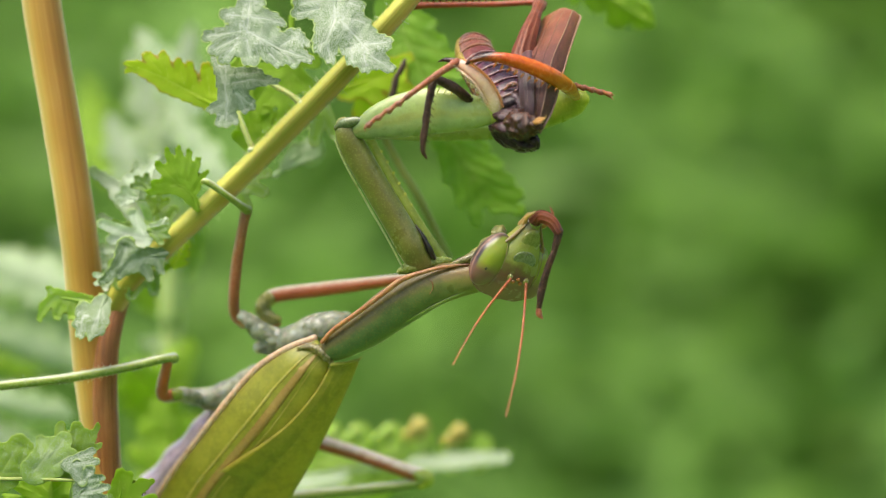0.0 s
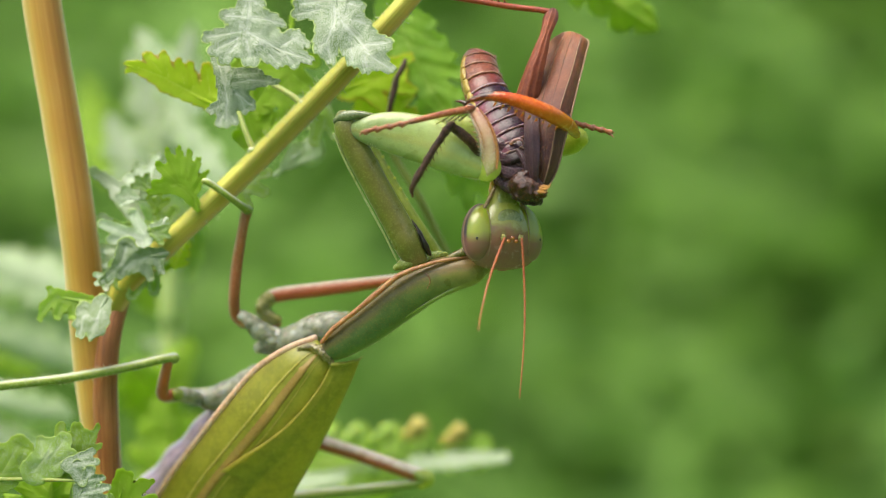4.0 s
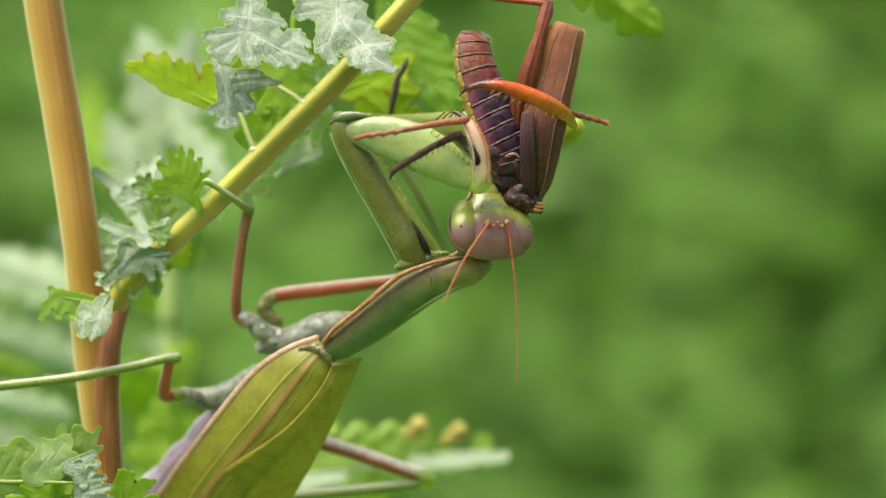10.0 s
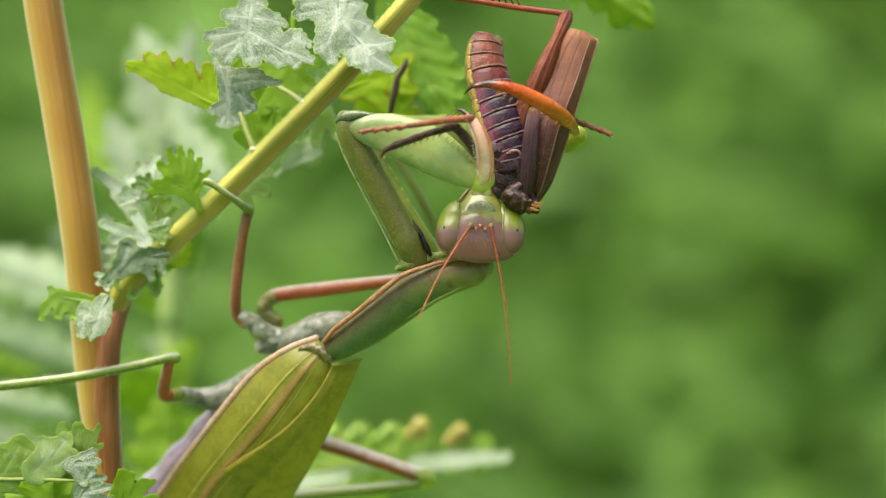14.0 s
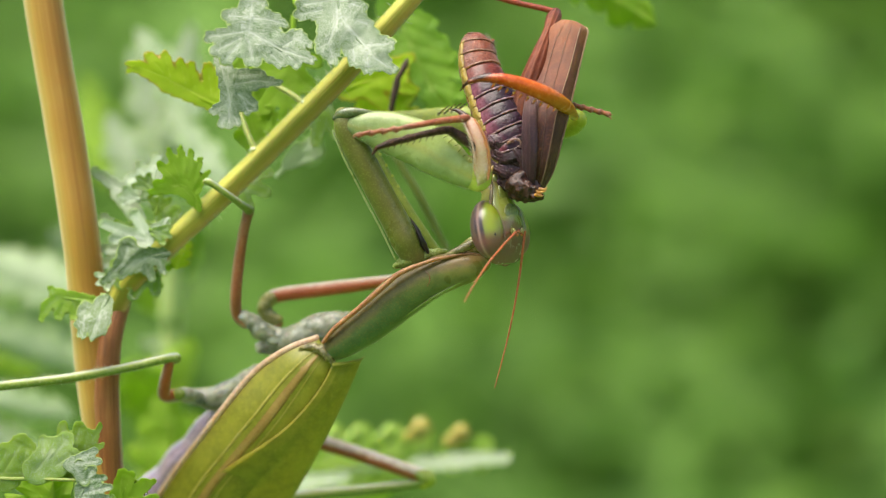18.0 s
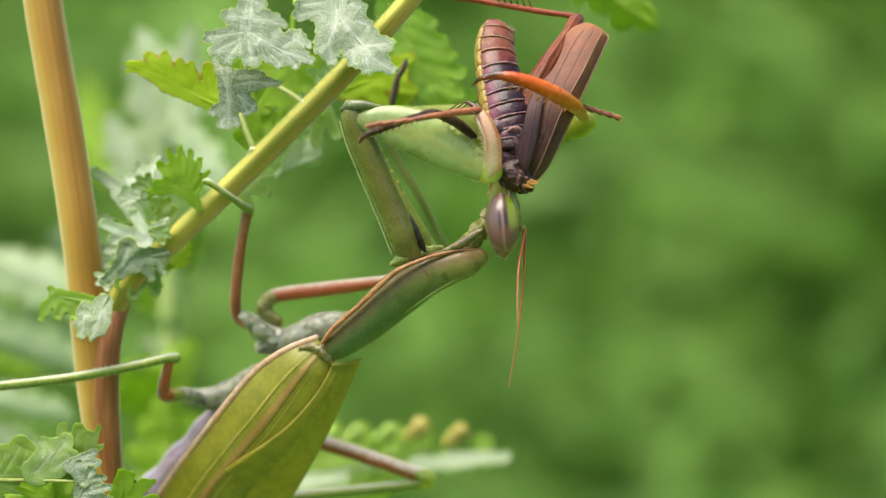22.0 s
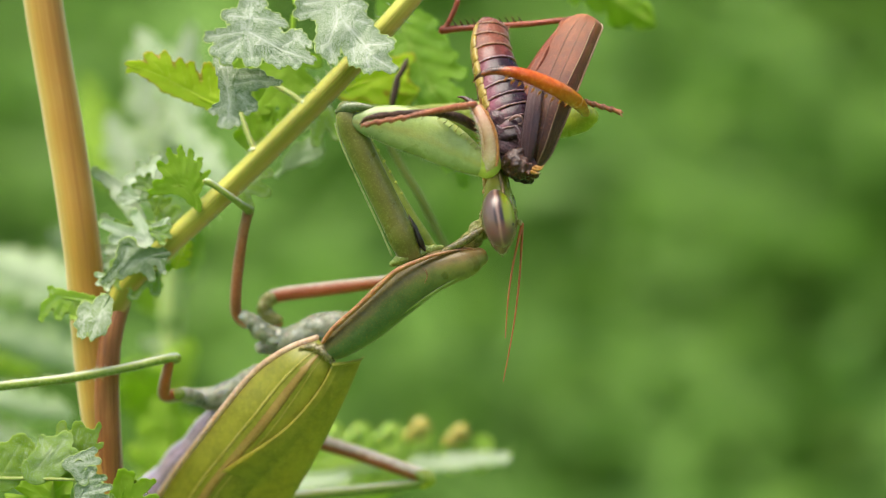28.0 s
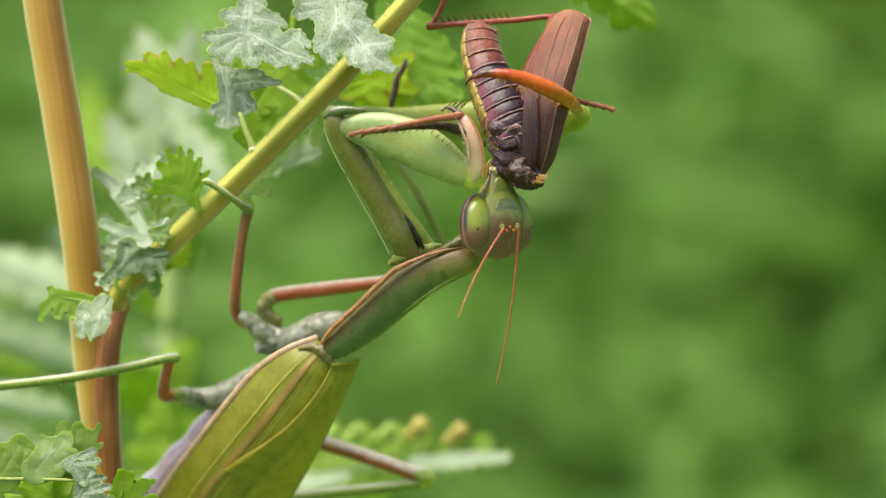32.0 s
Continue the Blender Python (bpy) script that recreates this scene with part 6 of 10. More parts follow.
for rows, mt, label in (
        (((866, 246, -0.5, 7, 7), (874, 256, -1.0, 17, 9), (890, 268, -1.1, 18, 9), (902, 276, -0.8, 6, 6)), "plate", "rounded lilac-brown shoulder plate"),
        (((866, 272, -0.4, 5, 6), (882, 282, -1.0, 16, 8), (906, 294, -1.1, 17, 8), (924, 312, -0.8, 6, 6)), "plate", "folded lilac-brown side plate"),
        (((864, 294, -0.2, 6, 7), (884, 304, -0.9, 17, 8), (910, 318, -1.0, 18, 8), (928, 334, -0.6, 7, 7)), "plate", "folded lilac-brown side plate"),
        (((868, 320, 0.2, 6, 7), (886, 328, -0.5, 15, 8), (908, 340, -0.6, 16, 9), (928, 352, -0.2, 7, 7)), "plate", "folded lilac-brown side plate"),
        (((904, 262, -1.1, 4, 5), (916, 284, -1.5, 10, 8), (926, 308, -1.5, 10, 8), (930, 330, -1.0, 5, 6)), "plate", "lined wing-hinge plate"),
        (((896, 268, -1.7, 1.6, 2), (908, 262, -2.1, 3, 3), (918, 264, -2.2, 3.2, 3), (920, 272, -2.0, 2, 2), (914, 275, -1.8, 1, 1)), "abd_rim", "pale curled lip of a plate")):
    part("thorax_plate", lean(crumple(tube(bmesh.new(), run(*rows), 26, 40, prof=lambda q, w: 1 + 0.02 * math.cos(7 * w)), 0.00016, 1500, len(rows) + rows[0][1], True)), mt, prey, label)
part("bitten_end", crumple(tube(bmesh.new(), run((915, 345, 0.5, 29, 26), (934, 361, 0.2, 21, 20), (950, 369, 0, 9, 9)), 40, 50, rough=0.0002, grain=1500), 0.0004, 1300, 9, True), "flesh", prey, "moist chewed brown flesh")
for dx, dy, ln in ((0, 0, 14), (-4, 6, 10), (3, -5, 11)):
    part("shred", tube(bmesh.new(), run((946 + dx, 366 + dy, -0.3, 4, 4), (954 + dx, 368 + dy, -0.4, 2.4, 2), (950 + ln + dx, 364 + dy * 1.6, -0.5, 0.4, 0.4)), 7, 10, rough=0.00014, grain=3000), "shred", prey, "yellow torn shred")
inner = [(930, 352, -0.8), (927, 318, -1.6), (926, 270, -1.9), (928, 222, -1.7), (934, 180, -0.9), (946, 132, -0.1), (964, 82, 0.3), (982, 54, 0.4), (1002, 41, 0.4)]
fold = [(946, 358, -1.2), (962, 318, -2.2), (974, 270, -2.6), (985, 222, -2.5), (998, 180, -2.1), (1014, 132, -1.5), (1028, 82, -0.8), (1035, 60, -0.5), (1030, 48, -0.1)]
outer = [(951, 358, -0.7), (976, 318, -1.2), (992, 270, -1.5), (1006, 222, -1.4), (1017, 180, -1.1), (1030, 132, -0.6), (1043, 84, 0.0), (1048, 66, 0.2), (1046, 58, 0.3)]
low_fold = [(926, 350, -1.2), (922, 318, -1.9), (922, 270, -2.3), (925, 222, -2.2), (930, 190, -1.8)]
low_edge = [(940, 356, -1.8), (946, 318, -2.7), (950, 270, -3.0), (950, 222, -2.8), (952, 186, -2.2)]
part("forewing", lean(sheet(inner, fold, 6, 60, 24, 0.0002, wave=0.4)), "tegmen", prey, "folded brown veined wing, tan at its tip")
part("forewing", lean(sheet(fold, outer, 3, 60, 12, 0.0002, wave=0.3)), "tegmen", prey, "outer fold of the tan-brown wing")
part("forewing", lean(sheet(low_fold, low_edge, 6, 50, 14, 0.0002, wave=0.8)), "tegmen_low", prey, "folded dark brown wing")
for at, mt, r in ((0.4, "tegmen_rib", 0.8), (0.7, "tegmen_rib", 0.7), (1.0, "tegmen_edge", 1.3)):
    rows = [tuple(p * (1 - at) + q * at for p, q in zip(x, y)) for x, y in zip(inner, fold)][:-1]
    up = 6.5 * math.sin(math.pi * at) * U * 1000
    part("wing_rib", lean(tube(bmesh.new(), run(*[(u, v, d - up * min(1, i / 8 * 5 + 0.25), r * (1 - 0.06 * i), r * 1.3) for i, (u, v, d) in enumerate(rows)]), 8, 60)), mt, prey, "raised wing rib")
part("wing_edge", lean(tube(bmesh.new(), run(*[(u, v, d - 0.03, 1.8, 2.2) for u, v, d in outer]), 8, 60)), "tegmen_edge", prey, "pale stiff edge of the wing")
hind_thigh = part("hind_femur", tube(bmesh.new(), run((928, 280, 0.4, 10, 10), (924, 232, 0, 20, 14), (933, 182, -0.6, 21, 15), (948, 132, -1.2, 17, 14), (963, 92, -1.3, 13, 11), (974, 62, -1.1, 10, 9), (982, 40, -0.8, 12, 10), (988, 24, -0.4, 13.5, 11), (992, 10, 0, 10, 9)), 28, 70, rough=0.00005, grain=1100, prof=lambda s, w: 1 + 0.06 * math.cos(5 * w + 0.5)), "hind_femur", prey, "brown-red grooved hind thigh", pivot=spot(934, 235, 0))
tib_at = spot(992, 14, 0)
bm = tube(bmesh.new(), run((994, 14, 0, 8, 8), (975, 10, 0, 5.5, 5.5), (920, 13, 0, 5.5, 5), (850, 14, 0, 5.5, 5), (790, 15, 0, 6, 5.5), (760, 16, 0, 8, 7)), 10, 40)
hind_tibia = part("hind_tibia", bm, "hind_tibia", prey, "reddish spiny hind shin", pivot=tib_at)
for i in range(12):
    u = 905 - i * 12
    bm = tube(bmesh.new(), run((u, 9, 0, 2, 2), (u - 3, 4, -0.2, 1.4, 1.4), (u - 7, -3, -0.3, 0.4, 0.4)), 6, 4)
    bmesh.ops.translate(bm, verts=bm.verts, vec=-tib_at)
    part("spine", bm, "claw", hind_tibia, local=True)
bm = tube(bmesh.new(), run((764, 16, 0, 6, 6), (772, 2, 0, 5, 5), (782, -16, 0, 5, 5), (790, -34, 0, 5, 5)), 8, 16)
tube(bm, run((762, 18, 0, 3, 3), (752, 20, 0, 0.6, 0.6)), 6, 4)
bmesh.ops.translate(bm, verts=bm.verts, vec=-tib_at)
part("tarsus", bm, "hind_tibia", hind_tibia, "reddish foot", local=True)
elbow = spot(803, 226, -4.2)
fore_thigh = part("fore_femur", tube(bmesh.new(), run((852, 292, -3, 7, 7), (836, 262, -4.2, 9, 9), (818, 238, -4.4, 9, 9), (803, 226, -4.4, 8, 8)), 10, 24, rough=0.00006, grain=1500), "dark_leg", prey, "dark brown foreleg thigh", pivot=spot(836, 265, -4.2))
bm = tube(bmesh.new(), run((806, 226, -4.6, 8, 8), (790, 228, -4.8, 7, 7), (750, 240, -5, 6.5, 6.5), (714, 253, -5.2, 6.5, 6), (694, 261, -5.2, 6, 6), (680, 268, -5.2, 5, 5), (673, 279, -5.2, 2, 2)), 10, 40, rough=0.00007, grain=1600)
fore_shin = part("fore_tibia", bm, "dark_leg", prey, "dark brown foreleg shin and foot", pivot=elbow)
for i in range(8):
    u, v = 778 - i * 11, 238 + i * 3.6
    bm = tube(bmesh.new(), run((u, v, -5, 1.3, 1.3), (u - 3, v + 7, -5.2, 0.3, 0.3)), 5, 3)
    bmesh.ops.translate(bm, verts=bm.verts, vec=-elbow)
    part("bristle", bm, "dark_leg", fore_shin, local=True)

# a torn-off leg of the prey, in the jaws at first
torn_at = spot(952, 388, -2.5)
torn_leg = thing("torn_leg", torn_at, "torn-off dark brown grasshopper leg with a reddish foot", "insect leg")
part("thigh", tube(bmesh.new(), run((946, 392, -2.2, 12, 11), (958, 384, -2.8, 12, 11), (976, 392, -3.2, 11, 10), (988, 410, -3.4, 9, 8)), 12, 24, rough=0.00008, grain=1200), "hind_femur", torn_leg, "greyish-brown thigh stump")
part("shin", tube(bmesh.new(), run((989, 408, -3.4, 8, 8), (982, 440, -3.4, 6.5, 6), (968, 480, -3.3, 6.5, 6), (958, 516, -3.2, 7, 6.5), (954, 545, -3.2, 5, 5)), 10, 34, rough=0.00006, grain=1400), "dark_leg", torn_leg, "dark brown shin")
part("foot", tube(bmesh.new(), run((954, 543, -3.2, 4, 4), (954, 556, -3.2, 6, 5), (960, 564, -3.3, 1.5, 1.5)), 8, 10), "tarsus", torn_leg, "reddish foot")
part("hook", tube(bmesh.new(), run((976, 392, -3.2, 3, 3), (978, 378, -3.2, 3, 3), (973, 366, -3.2, 1, 1)), 7, 10), "tarsus", torn_leg, "short reddish spur")


# ---- what moves, and when ----
def motions():
    # the whole plant leans a little in the air, and the mantis with it
    breeze = [
        (0, -4.2), (0.5, -4.3), (1, -4.3), (1.5, -4.6), (2, -4.6), (2.5, -4.3), (3, -3.8), (3.5, -3.5), (5.5, -3.9),
        (6, -3.6), (6.5, -3.6), (7, -2.8), (7.5, -2.8), (8, -1.8), (8.5, -2.1), (9, -1.6), (9.5, -1.6), (10, -1.0),
        (10.5, -0.5), (11, -0.0), (11.5, 0.5), (12, 0.8), (12.5, 0.2), (13, 0.0), (13.5, -1.0), (14, -1.3), (14.5, -1.5),
        (16.5, -1.6), (17, -1.6), (17.5, -1.1), (18, -0.8), (18.5, -0.2), (19, -0.5), (19.5, -0.2), (20, -0.8), (20.5, -1.0),
        (21, -1.0), (21.5, -1.0), (22, -1.5), (22.5, -2.6), (23, -2.3), (23.5, -1.8), (24, -1.3), (24.5, -1.6), (25, -0.8),
        (25.5, -0.4), (27.5, -1.6), (28, -1.0), (28.5, -0.8), (29, -0.5), (29.5, -1.0), (30, -1.6), (30.5, -2.1), (31, -2.1),
        (31.5, -2.1), (32, -2.0),
    ]
    drift = {t: du * U for t, du in breeze}

    def sway(ob, rows):
        """Rows of (seconds, steps across, steps down) from the place where it was built."""
        home = ob.location.copy()
        walk(ob, [(t, Matrix.Translation(home + Vector((du * U, 0, -dv * U)))) for t, du, dv in rows])

    def held(ob, rows):
        """Poses that don't follow the lean of the plant."""
        walk(ob, [(t, Matrix.Translation((-float(np.interp(t, list(drift), list(drift.values()))), 0, 0)) @ m) for t, m in rows])

    sway(plant, [(t, du, 0) for t, du in breeze])
    sway(mantis, [(t, du, 0) for t, du in breeze])
    walk(prothorax, [
        (0, pose(0.00019, -0.001, 0.00004, 0, 3.3, 0)), (0.5, pose(0.00019, -0.001, 0.00004, 0, 2.8, 0)),
        (1, pose(0.00019, -0.001, 0.00004, 0, 2, 0)), (1.5, pose(0.00019, -0.001, 0.00004, 0, 2.5, 0)),
        (2, pose(0.00019, -0.001, 0.00004, 0, 3.8, 0)), (2.5, pose(0.00019, -0.001, 0.00004, 0, 2.2, 0)),
        (3, pose(0.00019, -0.001, 0.00004, 0, 2.2, 0)), (3.5, pose(0.00019, -0.001, 0.00004, 0, 0.5, 0)),
        (5.5, pose(0.00019, -0.001, 0.00004, 0, 0.7, 0)), (6, pose(0.00019, -0.001, 0.00004, 0, 0.7, 0)),
        (6.5, pose(0.00019, -0.001, 0.00004, 0, 1.5, 0)), (7, pose(0.00019, -0.001, 0.00004, 0, 1, 0)),
        (7.5, pose(0.00019, -0.001, 0.00004, 0, 1, 0)), (8, pose(0.00019, -0.001, 0.00004, 0, 0.2, 0)),
        (8.5, pose(0.00019, -0.001, 0.00004, 0, 1.7, 0)), (9, pose(0.00019, -0.001, 0.00004, 0, 0.2, 0)),
        (9.5, pose(0.00019, -0.001, 0.00004, 0, 0.5, 0)), (10, pose(0.00019, -0.001, 0.00004, 0, 0.2, 0)),
        (10.5, pose(0.00019, -0.001, 0.00004, 0, 0.5, 0)), (11, pose(0.00019, -0.001, 0.00004, 0, 1, 0)),
        (11.5, pose(0.00019, -0.001, 0.00004, 0, 1, 0)), (12, pose(0.00019, -0.001, 0.00004, 0, 0.5, 0)),
        (12.5, pose(0.00019, -0.001, 0.00004, 0, 0, 0)), (13, pose(0.00019, -0.001, 0.00004, 0, 0, 0)),
        (13.5, pose(0.00019, -0.001, 0.00004, 0, 0.7, 0)), (14, pose(0.00019, -0.001, 0.00004, 0, 1, 0)),
        (14.5, pose(0.00019, -0.001, 0.00004, 0, 1, 0)), (16.5, pose(0.00019, -0.001, 0.00004, 0, -0.1, 0)),
        (17, pose(0.00019, -0.001, 0.00004, 0, -0.1, 0)), (17.5, pose(0.00019, -0.001, 0.00004, 0, -0.6, 0)),
        (18, pose(0.00019, -0.001, 0.00004, 0, -0.8, 0)), (18.5, pose(0.00019, -0.001, 0.00004, 0, -1.8, 0)),
        (19, pose(0.00019, -0.001, 0.00004, 0, -1.5, 0)), (19.5, pose(0.00019, -0.001, 0.00004, 0, -2.3, 0)),
        (20, pose(0.00019, -0.001, 0.00004, 0, -1.5, 0)), (20.5, pose(0.00019, -0.001, 0.00004, 0, -3.4, 0)),
        (21, pose(0.00019, -0.001, 0.00004, 0, -2.8, 0)), (21.5, pose(0.00019, -0.001, 0.00004, 0, -2, 0)),
        (22, pose(0.00019, -0.001, 0.00004, 0, -2.5, 0)), (22.5, pose(0.00019, -0.001, 0.00004, 0, -3, 0)),
        (23, pose(0.00019, -0.001, 0.00004, 0, -3, 0)), (23.5, pose(0.00019, -0.001, 0.00004, 0, -2.7, 0)),
        (24, pose(0.00019, -0.001, 0.00004, 0, -2.5, 0)), (24.5, pose(0.00019, -0.001, 0.00004, 0, -2.5, 0)),
        (25, pose(0.00019, -0.001, 0.00004, 0, -2.5, 0)), (25.5, pose(0.00019, -0.001, 0.00004, 0, -2.2, 0)),
        (27.5, pose(0.00019, -0.001, 0.00004, 0, -2.7, 0)), (28, pose(0.00019, -0.001, 0.00004, 0, -2.7, 0)),
        (28.5, pose(0.00019, -0.001, 0.00004, 0, -2.7, 0)), (29, pose(0.00019, -0.001, 0.00004, 0, -3.4, 0)),
        (29.5, pose(0.00019, -0.001, 0.00004, 0, -4.4, 0)), (30, pose(0.00019, -0.001, 0.00004, 0, -3, 0)),
        (30.5, pose(0.00019, -0.001, 0.00004, 0, -3.7, 0)), (31, pose(0.00019, -0.001, 0.00004, 0, -3.7, 0)),
        (31.5, pose(0.00019, -0.001, 0.00004, 0, -3.5, 0)), (32, pose(0.00019, -0.001, 0.00004, 0, -3.5, 0)),
    ])
    held(coxa, [
        (0, pose(0.00835, -0.0045, 0.00785, 0, -1.3, 0)), (0.5, pose(0.00828, -0.0045, 0.00792, 0, -1.2, 0)),
        (1, pose(0.00818, -0.0045, 0.00803, 0, -0.7, 0)), (1.5, pose(0.00825, -0.0045, 0.00796, 0, -1.2, 0)),
        (2, pose(0.00842, -0.0045, 0.00778, 0, -0.8, 0)), (2.5, pose(0.00821, -0.0045, 0.00799, 0, -1.5, 0)),
        (3, pose(0.00821, -0.0045, 0.00799, 0, -3.3, 0)), (3.5, pose(0.00797, -0.0045, 0.00823, 0, 0.1, 0)),
        (5.5, pose(0.008, -0.0045, 0.0082, 0, 0.5, 0)), (6, pose(0.008, -0.0045, 0.0082, 0, -0.4, 0)),
        (6.5, pose(0.00811, -0.0045, 0.0081, 0, -0.6, 0)), (7, pose(0.00804, -0.0045, 0.00817, 0, -2, 0)),
        (7.5, pose(0.00804, -0.0045, 0.00817, 0, -2, 0)), (8, pose(0.00793, -0.0045, 0.00827, 0, -1.1, 0)),
        (8.5, pose(0.00814, -0.0045, 0.00806, 0, -1.2, 0)), (9, pose(0.00793, -0.0045, 0.00826, 0, -1.5, 0)),
        (9.5, pose(0.00796, -0.0045, 0.00824, 0, -1.7, 0)), (10, pose(0.00793, -0.0045, 0.00827, 0, -0.9, 0)),
        (10.5, pose(0.00797, -0.0045, 0.00823, 0, -0.4, 0)), (11, pose(0.00804, -0.0045, 0.00816, 0, 0.1, 0)),
        (11.5, pose(0.00804, -0.0045, 0.00816, 0, -0.1, 0)), (12, pose(0.00797, -0.0045, 0.00823, 0, -0.5, 0)),
        (12.5, pose(0.0079, -0.0045, 0.0083, 0, -0.4, 0)), (13, pose(0.0079, -0.0045, 0.0083, 0, 0, 0)),
        (13.5, pose(0.008, -0.0045, 0.0082, 0, 0.5, 0)), (14, pose(0.00804, -0.0045, 0.00817, 0, 0.8, 0)),
        (14.5, pose(0.00804, -0.0045, 0.00817, 0, 1.2, 0)), (16.5, pose(0.00789, -0.0045, 0.0083, 0, 0.3, 0)),
        (17, pose(0.00789, -0.0045, 0.0083, 0, 1.1, 0)), (17.5, pose(0.00782, -0.0045, 0.00837, 0, 1, 0)),
        (18, pose(0.00779, -0.0045, 0.0084, 0, 1, 0)), (18.5, pose(0.00764, -0.0045, 0.00853, 0, 2, 0)),
        (19, pose(0.00768, -0.0045, 0.0085, 0, 1, 0)), (19.5, pose(0.00757, -0.0045, 0.00859, 0, 1.2, 0)),
        (20, pose(0.00768, -0.0045, 0.0085, 0, 1.7, 0)), (20.5, pose(0.00741, -0.0045, 0.00872, 0, 0.7, 0)),
        (21, pose(0.00749, -0.0045, 0.00866, 0, 1.1, 0)), (21.5, pose(0.00761, -0.0045, 0.00856, 0, 1.3, 0)),
        (22, pose(0.00754, -0.0045, 0.00861, 0, 5.6, 0)), (22.5, pose(0.00747, -0.0045, 0.00867, 0, 4.9, 0)),
        (23, pose(0.00747, -0.0045, 0.00867, 0, 5.2, 0)), (23.5, pose(0.00751, -0.0045, 0.00864, 0, 4.2, 0)),
        (24, pose(0.00754, -0.0045, 0.00861, 0, 3.8, 0)), (24.5, pose(0.00754, -0.0045, 0.00861, 0, 3.8, 0)),
        (25, pose(0.00754, -0.0045, 0.00861, 0, 3.9, 0)), (25.5, pose(0.00758, -0.0045, 0.00858, 0, 4.5, 0)),
        (27.5, pose(0.00751, -0.0045, 0.00865, 0, 3.1, 0)), (28, pose(0.00751, -0.0045, 0.00864, 0, 3.5, 0)),
        (28.5, pose(0.00751, -0.0045, 0.00864, 0, 4.4, 0)), (29, pose(0.0074, -0.0045, 0.00873, 0, 5.1, 0)),
        (29.5, pose(0.00726, -0.0045, 0.00885, 0, 6.5, 0)), (30, pose(0.00747, -0.0045, 0.00867, 0, 4.4, 0)),
        (30.5, pose(0.00736, -0.0045, 0.00877, 0, 2.7, 0)), (31, pose(0.00736, -0.0045, 0.00877, 0, 0.1, 0)),
        (31.5, pose(0.00739, -0.0045, 0.00874, 0, -0.1, 0)), (32, pose(0.00739, -0.0045, 0.00874, 0, -1, 0)),
    ])
